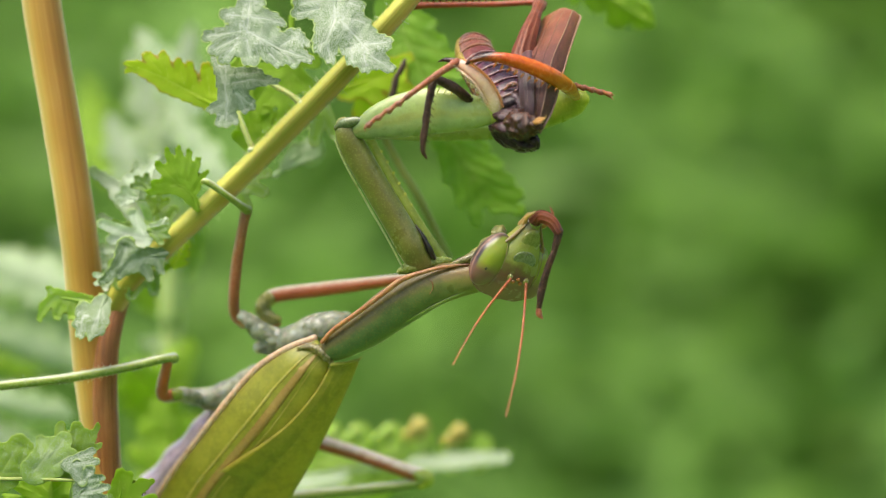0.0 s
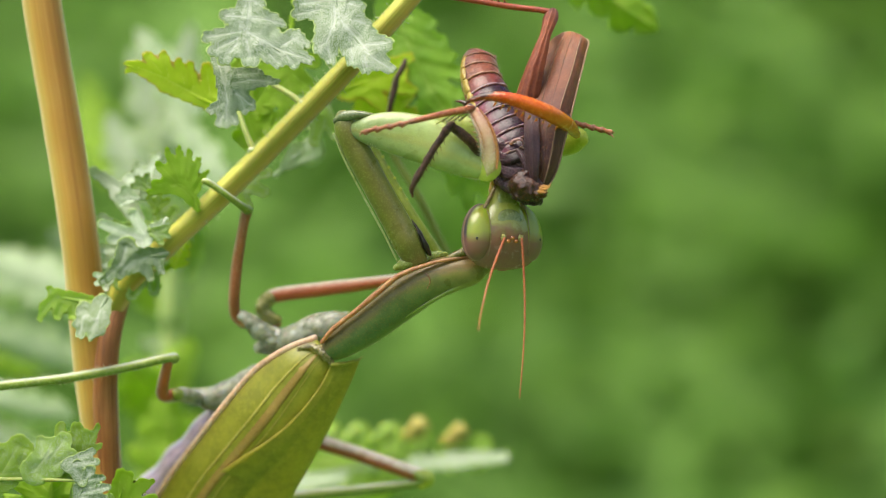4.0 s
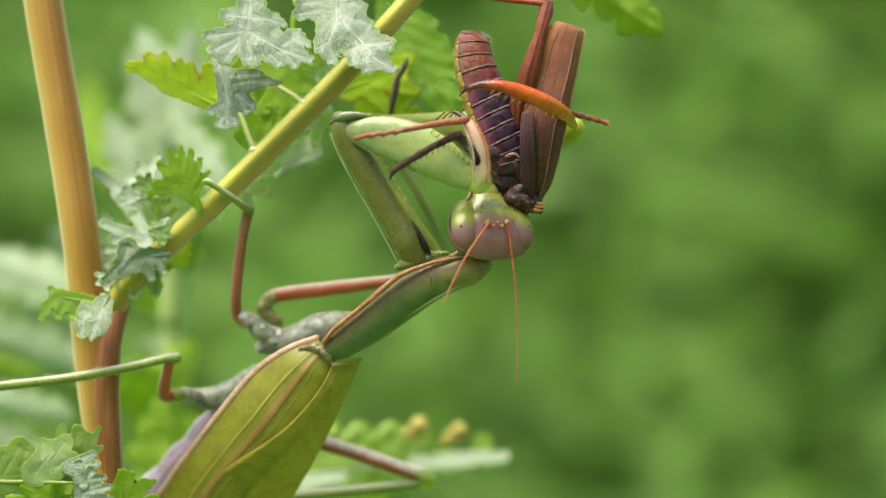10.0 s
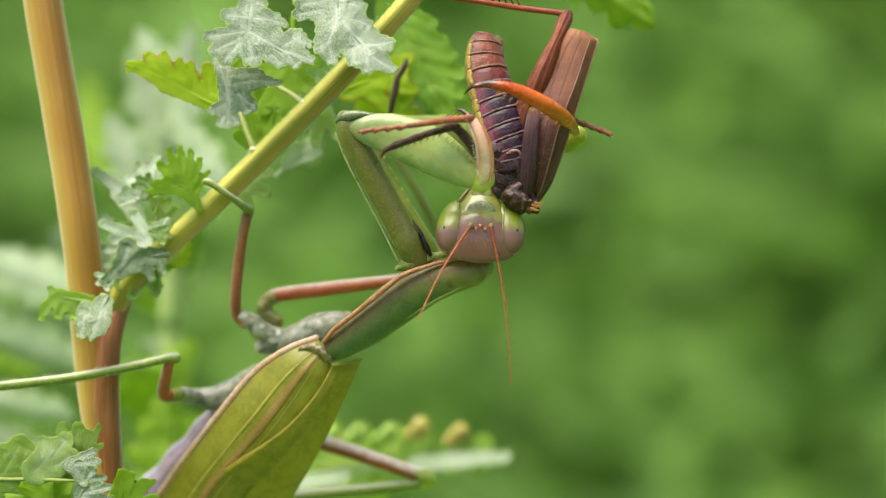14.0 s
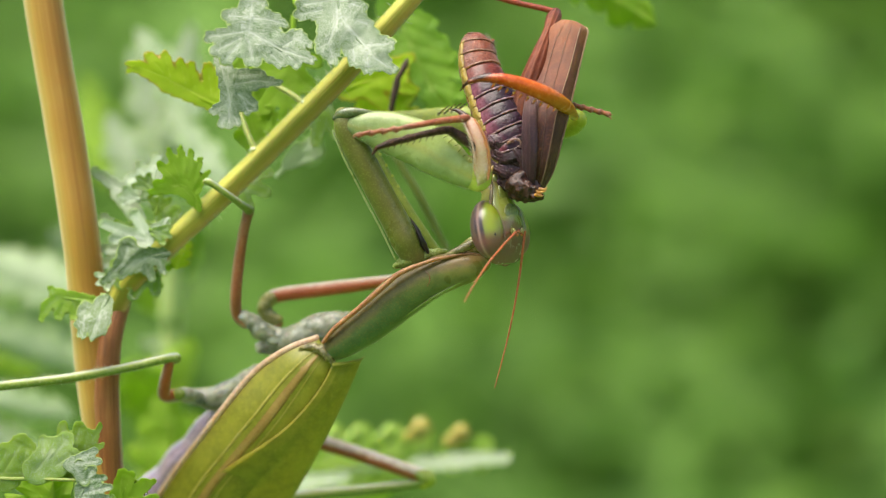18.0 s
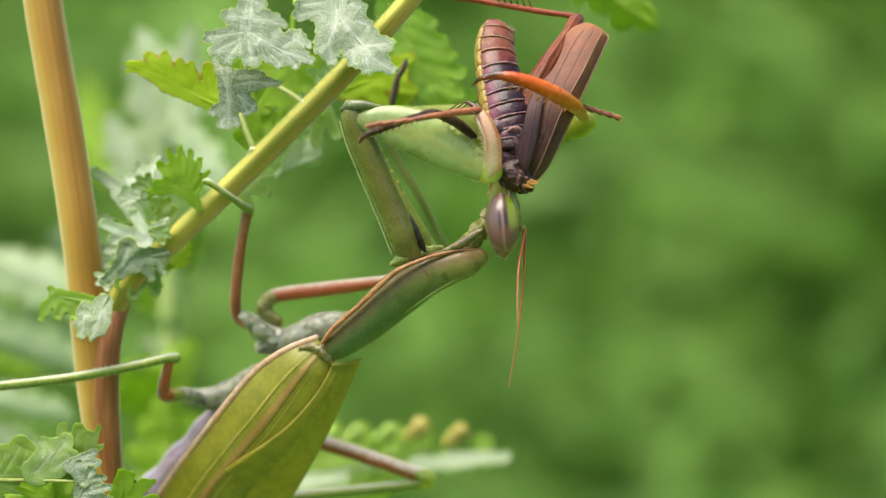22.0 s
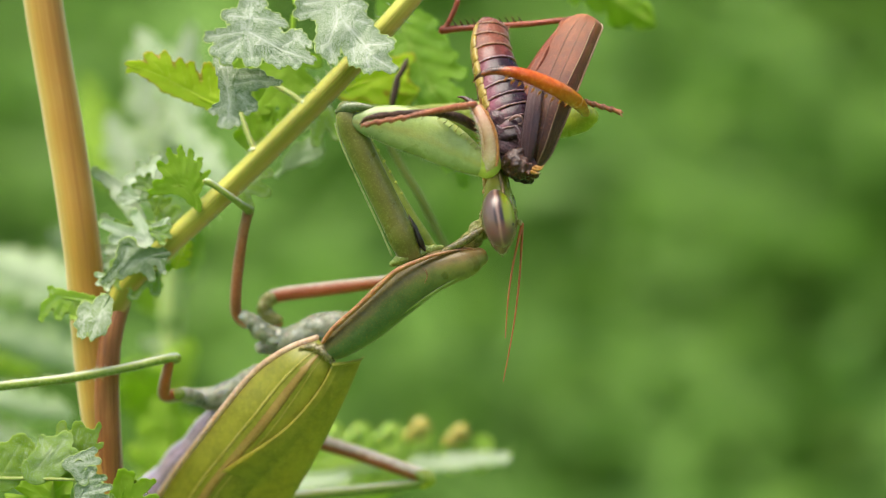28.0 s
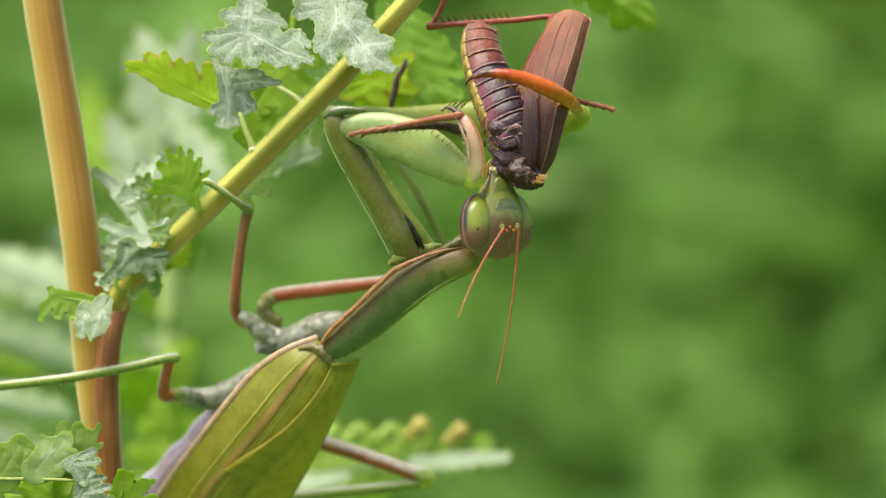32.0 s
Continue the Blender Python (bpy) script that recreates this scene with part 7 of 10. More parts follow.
    held(femur, [
        (0, pose(0.00196, -0.006, 0.01891, 0, -29.5, 0)), (0.5, pose(0.00193, -0.006, 0.01895, 0, -24.9, 0)),
        (1, pose(0.00193, -0.006, 0.01911, 0, -10.1, 0)), (1.5, pose(0.00192, -0.006, 0.01897, 0, -12.9, 0)),
        (2, pose(0.00215, -0.006, 0.01887, 0, -8.5, 0)), (2.5, pose(0.00188, -0.006, 0.0189, 0, -8.6, 0)),
        (3, pose(0.00148, -0.006, 0.01876, 0, -9, 0)), (3.5, pose(0.00187, -0.006, 0.01944, 0, -5.1, 0)),
        (5.5, pose(0.00208, -0.006, 0.01929, 0, -4.5, 0)), (6, pose(0.00192, -0.006, 0.01918, 0, -2, 0)),
        (6.5, pose(0.00198, -0.006, 0.01904, 0, -2.9, 0)), (7, pose(0.00167, -0.006, 0.01893, 0, -5.1, 0)),
        (7.5, pose(0.00167, -0.006, 0.01893, 0, -4.6, 0)), (8, pose(0.0017, -0.006, 0.01917, 0, -2.8, 0)),
        (8.5, pose(0.00187, -0.006, 0.01899, 0, -4.4, 0)), (9, pose(0.0016, -0.006, 0.01918, 0, -5.1, 0)),
        (9.5, pose(0.00159, -0.006, 0.01912, 0, -4.8, 0)), (10, pose(0.00161, -0.006, 0.01939, 0, 0, 0)),
        (10.5, pose(0.00172, -0.006, 0.01948, 0, -1.7, 0)), (11, pose(0.00184, -0.006, 0.01954, 0, -0.2, 0)),
        (11.5, pose(0.00182, -0.006, 0.0195, 0, 0, 0)), (12, pose(0.00167, -0.006, 0.01951, 0, -2, 0)),
        (12.5, pose(0.00157, -0.006, 0.01965, 0, -0.6, 0)), (13, pose(0.00165, -0.006, 0.01971, 0, 0, 0)),
        (13.5, pose(0.00186, -0.006, 0.01965, 0, -1.1, 0)), (14, pose(0.00194, -0.006, 0.01969, 0, 0.9, 0)),
        (14.5, pose(0.00202, -0.006, 0.01975, 0, 2.3, 0)), (16.5, pose(0.00168, -0.006, 0.0198, 0, -1.1, 0)),
        (17, pose(0.00183, -0.006, 0.01992, 0, 2.2, 0)), (17.5, pose(0.00175, -0.006, 0.01994, 0, -1, 0)),
        (18, pose(0.00177, -0.006, 0.01989, 0, 1.6, 0)), (18.5, pose(0.0019, -0.006, 0.01997, 0, 3.5, 0)),
        (19, pose(0.00175, -0.006, 0.01983, 0, -0.2, 0)), (19.5, pose(0.00164, -0.006, 0.01999, 0, 3.7, 0)),
        (20, pose(0.00189, -0.006, 0.0199, 0, 0.4, 0)), (20.5, pose(0.00148, -0.006, 0.01992, 0, 2.4, 0)),
        (21, pose(0.00164, -0.006, 0.01991, 0, 2.2, 0)), (21.5, pose(0.00178, -0.006, 0.01984, 0, 0.9, 0)),
        (22, pose(0.00258, -0.006, 0.02032, 0, 0.7, 0)), (22.5, pose(0.00237, -0.006, 0.02032, 0, -0.1, 0)),
        (23, pose(0.00243, -0.006, 0.02034, 0, -0.5, 0)), (23.5, pose(0.00228, -0.006, 0.02021, 0, -1, 0)),
        (24, pose(0.00218, -0.006, 0.0202, 0, 0, 0)), (24.5, pose(0.00218, -0.006, 0.0202, 0, -1.8, 0)),
        (25, pose(0.00223, -0.006, 0.02017, 0, -5.2, 0)), (25.5, pose(0.00238, -0.006, 0.02022, 0, -2.6, 0)),
        (27.5, pose(0.00205, -0.006, 0.02008, 0, -3.5, 0)), (28, pose(0.00214, -0.006, 0.02013, 0, -2.7, 0)),
        (28.5, pose(0.00234, -0.006, 0.02017, 0, -3.9, 0)), (29, pose(0.00239, -0.006, 0.02029, 0, -1.9, 0)),
        (29.5, pose(0.00253, -0.006, 0.02052, 0, -1.9, 0)), (30, pose(0.00231, -0.006, 0.02015, 0, -2.1, 0)),
        (30.5, pose(0.00187, -0.006, 0.02009, 0, -2.6, 0)), (31, pose(0.00136, -0.006, 0.0198, 0, -3.8, 0)),
        (31.5, pose(0.00132, -0.006, 0.01982, 0, 1.1, 0)), (32, pose(0.00116, -0.006, 0.0197, 0, -0.4, 0)),
    ])
    held(tibia, [
        (0, pose(0.01401, -0.008, 0.02059, 0, -28, 0)), (0.5, pose(0.01409, -0.008, 0.01965, 0, -23.4, 0)),
        (1, pose(0.0139, -0.008, 0.0167, 0, -9.3, 0)), (1.5, pose(0.01399, -0.008, 0.01715, 0, -12.4, 0)),
        (2, pose(0.01405, -0.008, 0.01613, 0, -7.7, 0)), (2.5, pose(0.01378, -0.008, 0.0162, 0, -8.6, 0)),
        (3, pose(0.01341, -0.008, 0.01612, 0, -8.9, 0)), (3.5, pose(0.01359, -0.008, 0.01599, 0, -5.6, 0)),
        (5.5, pose(0.01376, -0.008, 0.01573, 0, -3.5, 0)), (6, pose(0.01344, -0.008, 0.01511, 0, -2.7, 0)),
        (6.5, pose(0.01357, -0.008, 0.01517, 0, -3.3, 0)), (7, pose(0.01339, -0.008, 0.01549, 0, -4.7, 0)),
        (7.5, pose(0.01336, -0.008, 0.01539, 0, -5.6, 0)), (8, pose(0.01328, -0.008, 0.01527, 0, -4.1, 0)),
        (8.5, pose(0.01354, -0.008, 0.0154, 0, -5.7, 0)), (9, pose(0.01332, -0.008, 0.01575, 0, -6.2, 0)),
        (9.5, pose(0.01329, -0.008, 0.01562, 0, -6.7, 0)), (10, pose(0.01299, -0.008, 0.01493, 0, -1.5, 0)),
        (10.5, pose(0.01323, -0.008, 0.01536, 0, -2.5, 0)), (11, pose(0.01323, -0.008, 0.01512, 0, -1, 0)),
        (11.5, pose(0.0132, -0.008, 0.01503, 0, -1.1, 0)), (12, pose(0.0132, -0.008, 0.01545, 0, -2.5, 0)),
        (12.5, pose(0.013, -0.008, 0.0153, 0, -1.3, 0)), (13, pose(0.01303, -0.008, 0.01525, 0, 0, 0)),
        (13.5, pose(0.01331, -0.008, 0.0154, 0, -1.2, 0)), (14, pose(0.01325, -0.008, 0.01505, 0, 0.6, 0)),
        (14.5, pose(0.01321, -0.008, 0.01483, 0, 1.7, 0)), (16.5, pose(0.01314, -0.008, 0.01555, 0, -1.2, 0)),
        (17, pose(0.01304, -0.008, 0.01502, 0, 0.9, 0)), (17.5, pose(0.0132, -0.008, 0.01567, 0, -2.8, 0)),
        (18, pose(0.01302, -0.008, 0.0151, 0, -1.2, 0)), (18.5, pose(0.01299, -0.008, 0.01482, 0, -1.4, 0)),
        (19, pose(0.01315, -0.008, 0.0154, 0, -3.9, 0)), (19.5, pose(0.01271, -0.008, 0.01479, 0, -0.3, 0)),
        (20, pose(0.01324, -0.008, 0.01535, 0, -2.3, 0)), (20.5, pose(0.01267, -0.008, 0.01499, 0, -0.6, 0)),
        (21, pose(0.01284, -0.008, 0.01501, 0, -1.2, 0)), (21.5, pose(0.01309, -0.008, 0.01519, 0, -1.7, 0)),
        (22, pose(0.0139, -0.008, 0.01571, 0, -0.4, 0)), (22.5, pose(0.01375, -0.008, 0.01587, 0, -0.4, 0)),
        (23, pose(0.01385, -0.008, 0.01597, 0, -1.2, 0)), (23.5, pose(0.01373, -0.008, 0.01593, 0, -2.5, 0)),
        (24, pose(0.01355, -0.008, 0.01573, 0, -1.2, 0)), (24.5, pose(0.01368, -0.008, 0.01609, 0, -2.2, 0)),
        (25, pose(0.01395, -0.008, 0.01675, 0, -3.8, 0)), (25.5, pose(0.01394, -0.008, 0.01627, 0, -2, 0)),
        (27.5, pose(0.01368, -0.008, 0.01631, 0, -4.3, 0)), (28, pose(0.01371, -0.008, 0.0162, 0, -2.7, 0)),
        (28.5, pose(0.01398, -0.008, 0.01648, 0, -4.7, 0)), (29, pose(0.0139, -0.008, 0.0162, 0, -2.3, 0)),
        (29.5, pose(0.01405, -0.008, 0.01643, 0, -2.4, 0)), (30, pose(0.01384, -0.008, 0.01611, 0, -3.4, 0)),
        (30.5, pose(0.01344, -0.008, 0.01614, 0, -3.9, 0)), (31, pose(0.013, -0.008, 0.01609, 0, -4.9, 0)),
        (31.5, pose(0.01262, -0.008, 0.01514, 0, 0.3, 0)), (32, pose(0.01257, -0.008, 0.01531, 0, -2, 0)),
    ])
    held(far_tibia, [
        (0, pose(0.01771, -0.008, 0.02276, 0, -3.4, 0)), (0.5, pose(0.01775, -0.008, 0.02195, 0, -2.4, 0)),
        (1, pose(0.01768, -0.008, 0.01958, 0, 0.8, 0)), (1.5, pose(0.01779, -0.008, 0.01993, 0, 0.2, 0)),
        (2, pose(0.018, -0.008, 0.01912, 0, 1.2, 0)), (2.5, pose(0.01778, -0.008, 0.01933, 0, -0.8, 0)),
        (3, pose(0.01728, -0.008, 0.01985, 0, -4.5, 0)), (3.5, pose(0.01764, -0.008, 0.01946, 0, -3.6, 0)),
        (5.5, pose(0.01778, -0.008, 0.02032, 0, -3.6, 0)), (6, pose(0.01768, -0.008, 0.01993, 0, -2, 0)),
        (6.5, pose(0.01764, -0.008, 0.02011, 0, -1.7, 0)), (7, pose(0.01746, -0.008, 0.02007, 0, -2.8, 0)),
        (7.5, pose(0.01743, -0.008, 0.0201, 0, -3.2, 0)), (8, pose(0.01714, -0.008, 0.02025, 0, -3.2, 0)),
        (8.5, pose(0.01739, -0.008, 0.02042, 0, -2.8, 0)), (9, pose(0.01746, -0.008, 0.02046, 0, -2.3, 0)),
        (9.5, pose(0.01728, -0.008, 0.02046, 0, -3, 0)), (10, pose(0.01746, -0.008, 0.02049, 0, -2.6, 0)),
        (10.5, pose(0.01753, -0.008, 0.02092, 0, -2.6, 0)), (11, pose(0.01757, -0.008, 0.02064, 0, -2.6, 0)),
        (11.5, pose(0.01782, -0.008, 0.02071, 0, -2.5, 0)), (12, pose(0.01754, -0.008, 0.02082, 0, -1.5, 0)),
        (12.5, pose(0.01779, -0.008, 0.02039, 0, -0.1, 0)), (13, pose(0.01775, -0.008, 0.02034, 0, 0, 0)),
        (13.5, pose(0.01765, -0.008, 0.02061, 0, 1.7, 0)), (14, pose(0.01783, -0.008, 0.02015, 0, 2.7, 0)),
        (14.5, pose(0.01765, -0.008, 0.02032, 0, 0.4, 0)), (16.5, pose(0.01742, -0.008, 0.02131, 0, -3.7, 0)),
        (17, pose(0.01768, -0.008, 0.02067, 0, -1.6, 0)), (17.5, pose(0.01764, -0.008, 0.02131, 0, -3.7, 0)),
        (18, pose(0.01757, -0.008, 0.02109, 0, -3.7, 0)), (18.5, pose(0.01792, -0.008, 0.02078, 0, -1.9, 0)),
        (19, pose(0.01782, -0.008, 0.02134, 0, -3.3, 0)), (19.5, pose(0.01792, -0.008, 0.02088, 0, -2.2, 0)),
        (20, pose(0.01795, -0.008, 0.02141, 0, -4, 0)), (20.5, pose(0.01732, -0.008, 0.0213, 0, -5, 0)),
        (21, pose(0.01745, -0.008, 0.02165, 0, -6.4, 0)), (21.5, pose(0.0176, -0.008, 0.02141, 0, -6.1, 0)),
        (22, pose(0.01846, -0.008, 0.0211, 0, -1, 0)), (22.5, pose(0.01846, -0.008, 0.02159, 0, -1.6, 0)),
        (23, pose(0.01863, -0.008, 0.02173, 0, -2.2, 0)), (23.5, pose(0.01842, -0.008, 0.02177, 0, -3.2, 0)),
        (24, pose(0.01821, -0.008, 0.02156, 0, -2.6, 0)), (24.5, pose(0.01814, -0.008, 0.02173, 0, -2.2, 0)),
        (25, pose(0.01817, -0.008, 0.02191, 0, -2.5, 0)), (25.5, pose(0.01842, -0.008, 0.02135, 0, -1.1, 0)),
        (27.5, pose(0.01817, -0.008, 0.02194, 0, -2.8, 0)), (28, pose(0.01856, -0.008, 0.02152, 0, -1.4, 0)),
        (28.5, pose(0.01856, -0.008, 0.02201, 0, -3.7, 0)), (29, pose(0.01856, -0.008, 0.02145, 0, -2.4, 0)),
        (29.5, pose(0.01874, -0.008, 0.02142, 0, -2, 0)), (30, pose(0.0187, -0.008, 0.02135, 0, -2.6, 0)),
        (30.5, pose(0.01824, -0.008, 0.02152, 0, -3.6, 0)), (31, pose(0.01792, -0.008, 0.02148, 0, -5.3, 0)),
        (31.5, pose(0.01763, -0.008, 0.02137, 0, -5.6, 0)), (32, pose(0.01792, -0.008, 0.02148, 0, -3.8, 0)),
    ])
    held(far_coxa, [
        (0, pose(0.00985, 0, 0.00774, 0, 0.5, 0)), (0.5, pose(0.00978, 0, 0.00783, 0, 0.4, 0)), (1, pose(0.00968, 0, 0.00796, 0, 0.3, 0)),
        (1.5, pose(0.00975, 0, 0.00787, 0, 0.3, 0)), (2, pose(0.00992, 0, 0.00766, 0, 1, 0)), (2.5, pose(0.00971, 0, 0.00792, 0, 0, 0)),
        (3, pose(0.00971, 0, 0.00792, 0, -1.1, 0)), (3.5, pose(0.00946, 0, 0.00821, 0, 0.3, 0)), (5.5, pose(0.0095, 0, 0.00817, 0, 0.6, 0)),
        (6, pose(0.0095, 0, 0.00817, 0, 0.1, 0)), (6.5, pose(0.00961, 0, 0.00804, 0, 0.2, 0)), (7, pose(0.00953, 0, 0.00813, 0, -0.8, 0)),
        (7.5, pose(0.00953, 0, 0.00813, 0, -0.8, 0)), (8, pose(0.00942, 0, 0.00825, 0, -0.6, 0)), (8.5, pose(0.00964, 0, 0.008, 0, 0, 0)),
        (9, pose(0.00943, 0, 0.00825, 0, -0.8, 0)), (9.5, pose(0.00946, 0, 0.00821, 0, -0.8, 0)), (10, pose(0.00943, 0, 0.00825, 0, -0.5, 0)),
        (10.5, pose(0.00947, 0, 0.00821, 0, 0, 0)), (11, pose(0.00954, 0, 0.00813, 0, 0.5, 0)), (11.5, pose(0.00954, 0, 0.00813, 0, 0.4, 0)),
        (12, pose(0.00947, 0, 0.00821, 0, -0.1, 0)), (12.5, pose(0.00939, 0, 0.00829, 0, -0.3, 0)), (13, pose(0.00939, 0, 0.00829, 0, 0, 0)),
        (13.5, pose(0.0095, 0, 0.00817, 0, 0.6, 0)), (14, pose(0.00953, 0, 0.00813, 0, 0.9, 0)), (14.5, pose(0.00953, 0, 0.00813, 0, 1.1, 0)),
        (16.5, pose(0.00939, 0, 0.00829, 0, 0.2, 0)), (17, pose(0.00939, 0, 0.00829, 0, 0.7, 0)), (17.5, pose(0.00931, 0, 0.00838, 0, 0.4, 0)),
        (18, pose(0.00928, 0, 0.00841, 0, 0.3, 0)), (18.5, pose(0.00913, 0, 0.00857, 0, 0.5, 0)), (19, pose(0.00917, 0, 0.00853, 0, 0, 0)),
        (19.5, pose(0.00906, 0, 0.00865, 0, -0.2, 0)), (20, pose(0.00917, 0, 0.00853, 0, 0.4, 0)), (20.5, pose(0.00889, 0, 0.00881, 0, -0.9, 0)),
        (21, pose(0.00898, 0, 0.00873, 0, -0.4, 0)), (21.5, pose(0.00909, 0, 0.00861, 0, 0, 0)), (22, pose(0.00903, 0, 0.00868, 0, 2.4, 0)),
        (22.5, pose(0.00895, 0, 0.00875, 0, 1.8, 0)), (23, pose(0.00895, 0, 0.00875, 0, 1.9, 0)), (23.5, pose(0.00899, 0, 0.00871, 0, 1.5, 0)),
        (24, pose(0.00903, 0, 0.00868, 0, 1.3, 0)), (24.5, pose(0.00903, 0, 0.00868, 0, 1.3, 0)), (25, pose(0.00903, 0, 0.00868, 0, 1.3, 0)),
        (25.5, pose(0.00907, 0, 0.00863, 0, 1.8, 0)), (27.5, pose(0.00899, 0, 0.00872, 0, 0.8, 0)), (28, pose(0.00899, 0, 0.00871, 0, 1, 0)),
        (28.5, pose(0.00899, 0, 0.00871, 0, 1.6, 0)), (29, pose(0.00888, 0, 0.00883, 0, 1.7, 0)), (29.5, pose(0.00873, 0, 0.00897, 0, 2.1, 0)),
        (30, pose(0.00895, 0, 0.00875, 0, 1.4, 0)), (30.5, pose(0.00884, 0, 0.00887, 0, 0.1, 0)), (31, pose(0.00884, 0, 0.00887, 0, -1.4, 0)),
        (31.5, pose(0.00887, 0, 0.00884, 0, -1.5, 0)), (32, pose(0.00887, 0, 0.00884, 0, -2, 0)),
    ])
    held(far_femur, [
        (0, pose(0.02118, -0.002, 0.02185, 0, -10.6, 0)), (0.5, pose(0.02119, -0.002, 0.02095, 0, -7.4, 0)),
        (1, pose(0.02104, -0.002, 0.01834, 0, 1.8, 0)), (1.5, pose(0.02116, -0.002, 0.01873, 0, 0.1, 0)),
        (2, pose(0.02136, -0.002, 0.01784, 0, 2.7, 0)), (2.5, pose(0.02119, -0.002, 0.01817, 0, 2.1, 0)),
        (3, pose(0.02076, -0.002, 0.01891, 0, -0.8, 0)), (3.5, pose(0.02111, -0.002, 0.01846, 0, 2.1, 0)),
        (5.5, pose(0.02125, -0.002, 0.01934, 0, -0.8, 0)), (6, pose(0.02111, -0.002, 0.01885, 0, 0.7, 0)),
        (6.5, pose(0.02106, -0.002, 0.01902, 0, -0.3, 0)), (7, pose(0.0209, -0.002, 0.01904, 0, -0.4, 0)),
        (7.5, pose(0.02088, -0.002, 0.0191, 0, -0.6, 0)), (8, pose(0.02058, -0.002, 0.01925, 0, -0.6, 0)),
        (8.5, pose(0.02083, -0.002, 0.01941, 0, -1.8, 0)), (9, pose(0.02089, -0.002, 0.01942, 0, -1.2, 0)),
        (9.5, pose(0.02073, -0.002, 0.01946, 0, -1.5, 0)), (10, pose(0.0209, -0.002, 0.01947, 0, -1.3, 0)),
        (10.5, pose(0.02098, -0.002, 0.01991, 0, -2.8, 0)), (11, pose(0.02101, -0.002, 0.01962, 0, -1.9, 0)),
        (11.5, pose(0.02126, -0.002, 0.01968, 0, -2.1, 0)), (12, pose(0.02095, -0.002, 0.01974, 0, -2.2, 0)),
        (12.5, pose(0.02117, -0.002, 0.01923, 0, -0.3, 0)), (13, pose(0.02114, -0.002, 0.01917, 0, 0, 0)),
        (13.5, pose(0.02098, -0.002, 0.01935, 0, -0.9, 0)), (14, pose(0.02113, -0.002, 0.01882, 0, 0.9, 0)),
        (14.5, pose(0.02101, -0.002, 0.01913, 0, -0.1, 0)), (16.5, pose(0.02089, -0.002, 0.02037, 0, -3.9, 0)),
        (17, pose(0.0211, -0.002, 0.0196, 0, -1.2, 0)), (17.5, pose(0.02111, -0.002, 0.02037, 0, -3.5, 0)),
        (18, pose(0.02104, -0.002, 0.02015, 0, -2.7, 0)), (18.5, pose(0.02136, -0.002, 0.01972, 0, -0.7, 0)),
        (19, pose(0.02128, -0.002, 0.02038, 0, -3.1, 0)), (19.5, pose(0.02137, -0.002, 0.01985, 0, -1, 0)),
        (20, pose(0.02144, -0.002, 0.02049, 0, -3.3, 0)), (20.5, pose(0.02081, -0.002, 0.02044, 0, -2.7, 0)),
        (21, pose(0.02098, -0.002, 0.02088, 0, -4.2, 0)), (21.5, pose(0.02112, -0.002, 0.02061, 0, -3.6, 0)),
        (22, pose(0.02189, -0.002, 0.02, 0, -0.6, 0)), (22.5, pose(0.0219, -0.002, 0.02055, 0, -2.2, 0)),
        (23, pose(0.0221, -0.002, 0.02073, 0, -2.7, 0)), (23.5, pose(0.0219, -0.002, 0.02082, 0, -3.3, 0)),
        (24, pose(0.02167, -0.002, 0.02057, 0, -2.7, 0)), (24.5, pose(0.02159, -0.002, 0.02073, 0, -3.2, 0)),
        (25, pose(0.02163, -0.002, 0.02092, 0, -3.8, 0)), (25.5, pose(0.02185, -0.002, 0.02026, 0, -1.7, 0)),
        (27.5, pose(0.02164, -0.002, 0.02098, 0, -4, 0)), (28, pose(0.02201, -0.002, 0.02047, 0, -2.3, 0)),
        (28.5, pose(0.02206, -0.002, 0.0211, 0, -4.1, 0)), (29, pose(0.02203, -0.002, 0.02044, 0, -1.6, 0)),
        (29.5, pose(0.0222, -0.002, 0.02039, 0, -0.9, 0)), (30, pose(0.02218, -0.002, 0.02035, 0, -1.6, 0)),
        (30.5, pose(0.02173, -0.002, 0.02059, 0, -2.4, 0)), (31, pose(0.02143, -0.002, 0.02064, 0, -3.1, 0)),
        (31.5, pose(0.02115, -0.002, 0.02054, 0, -3, 0)), (32, pose(0.0214, -0.002, 0.02056, 0, -3.1, 0)),
    ])
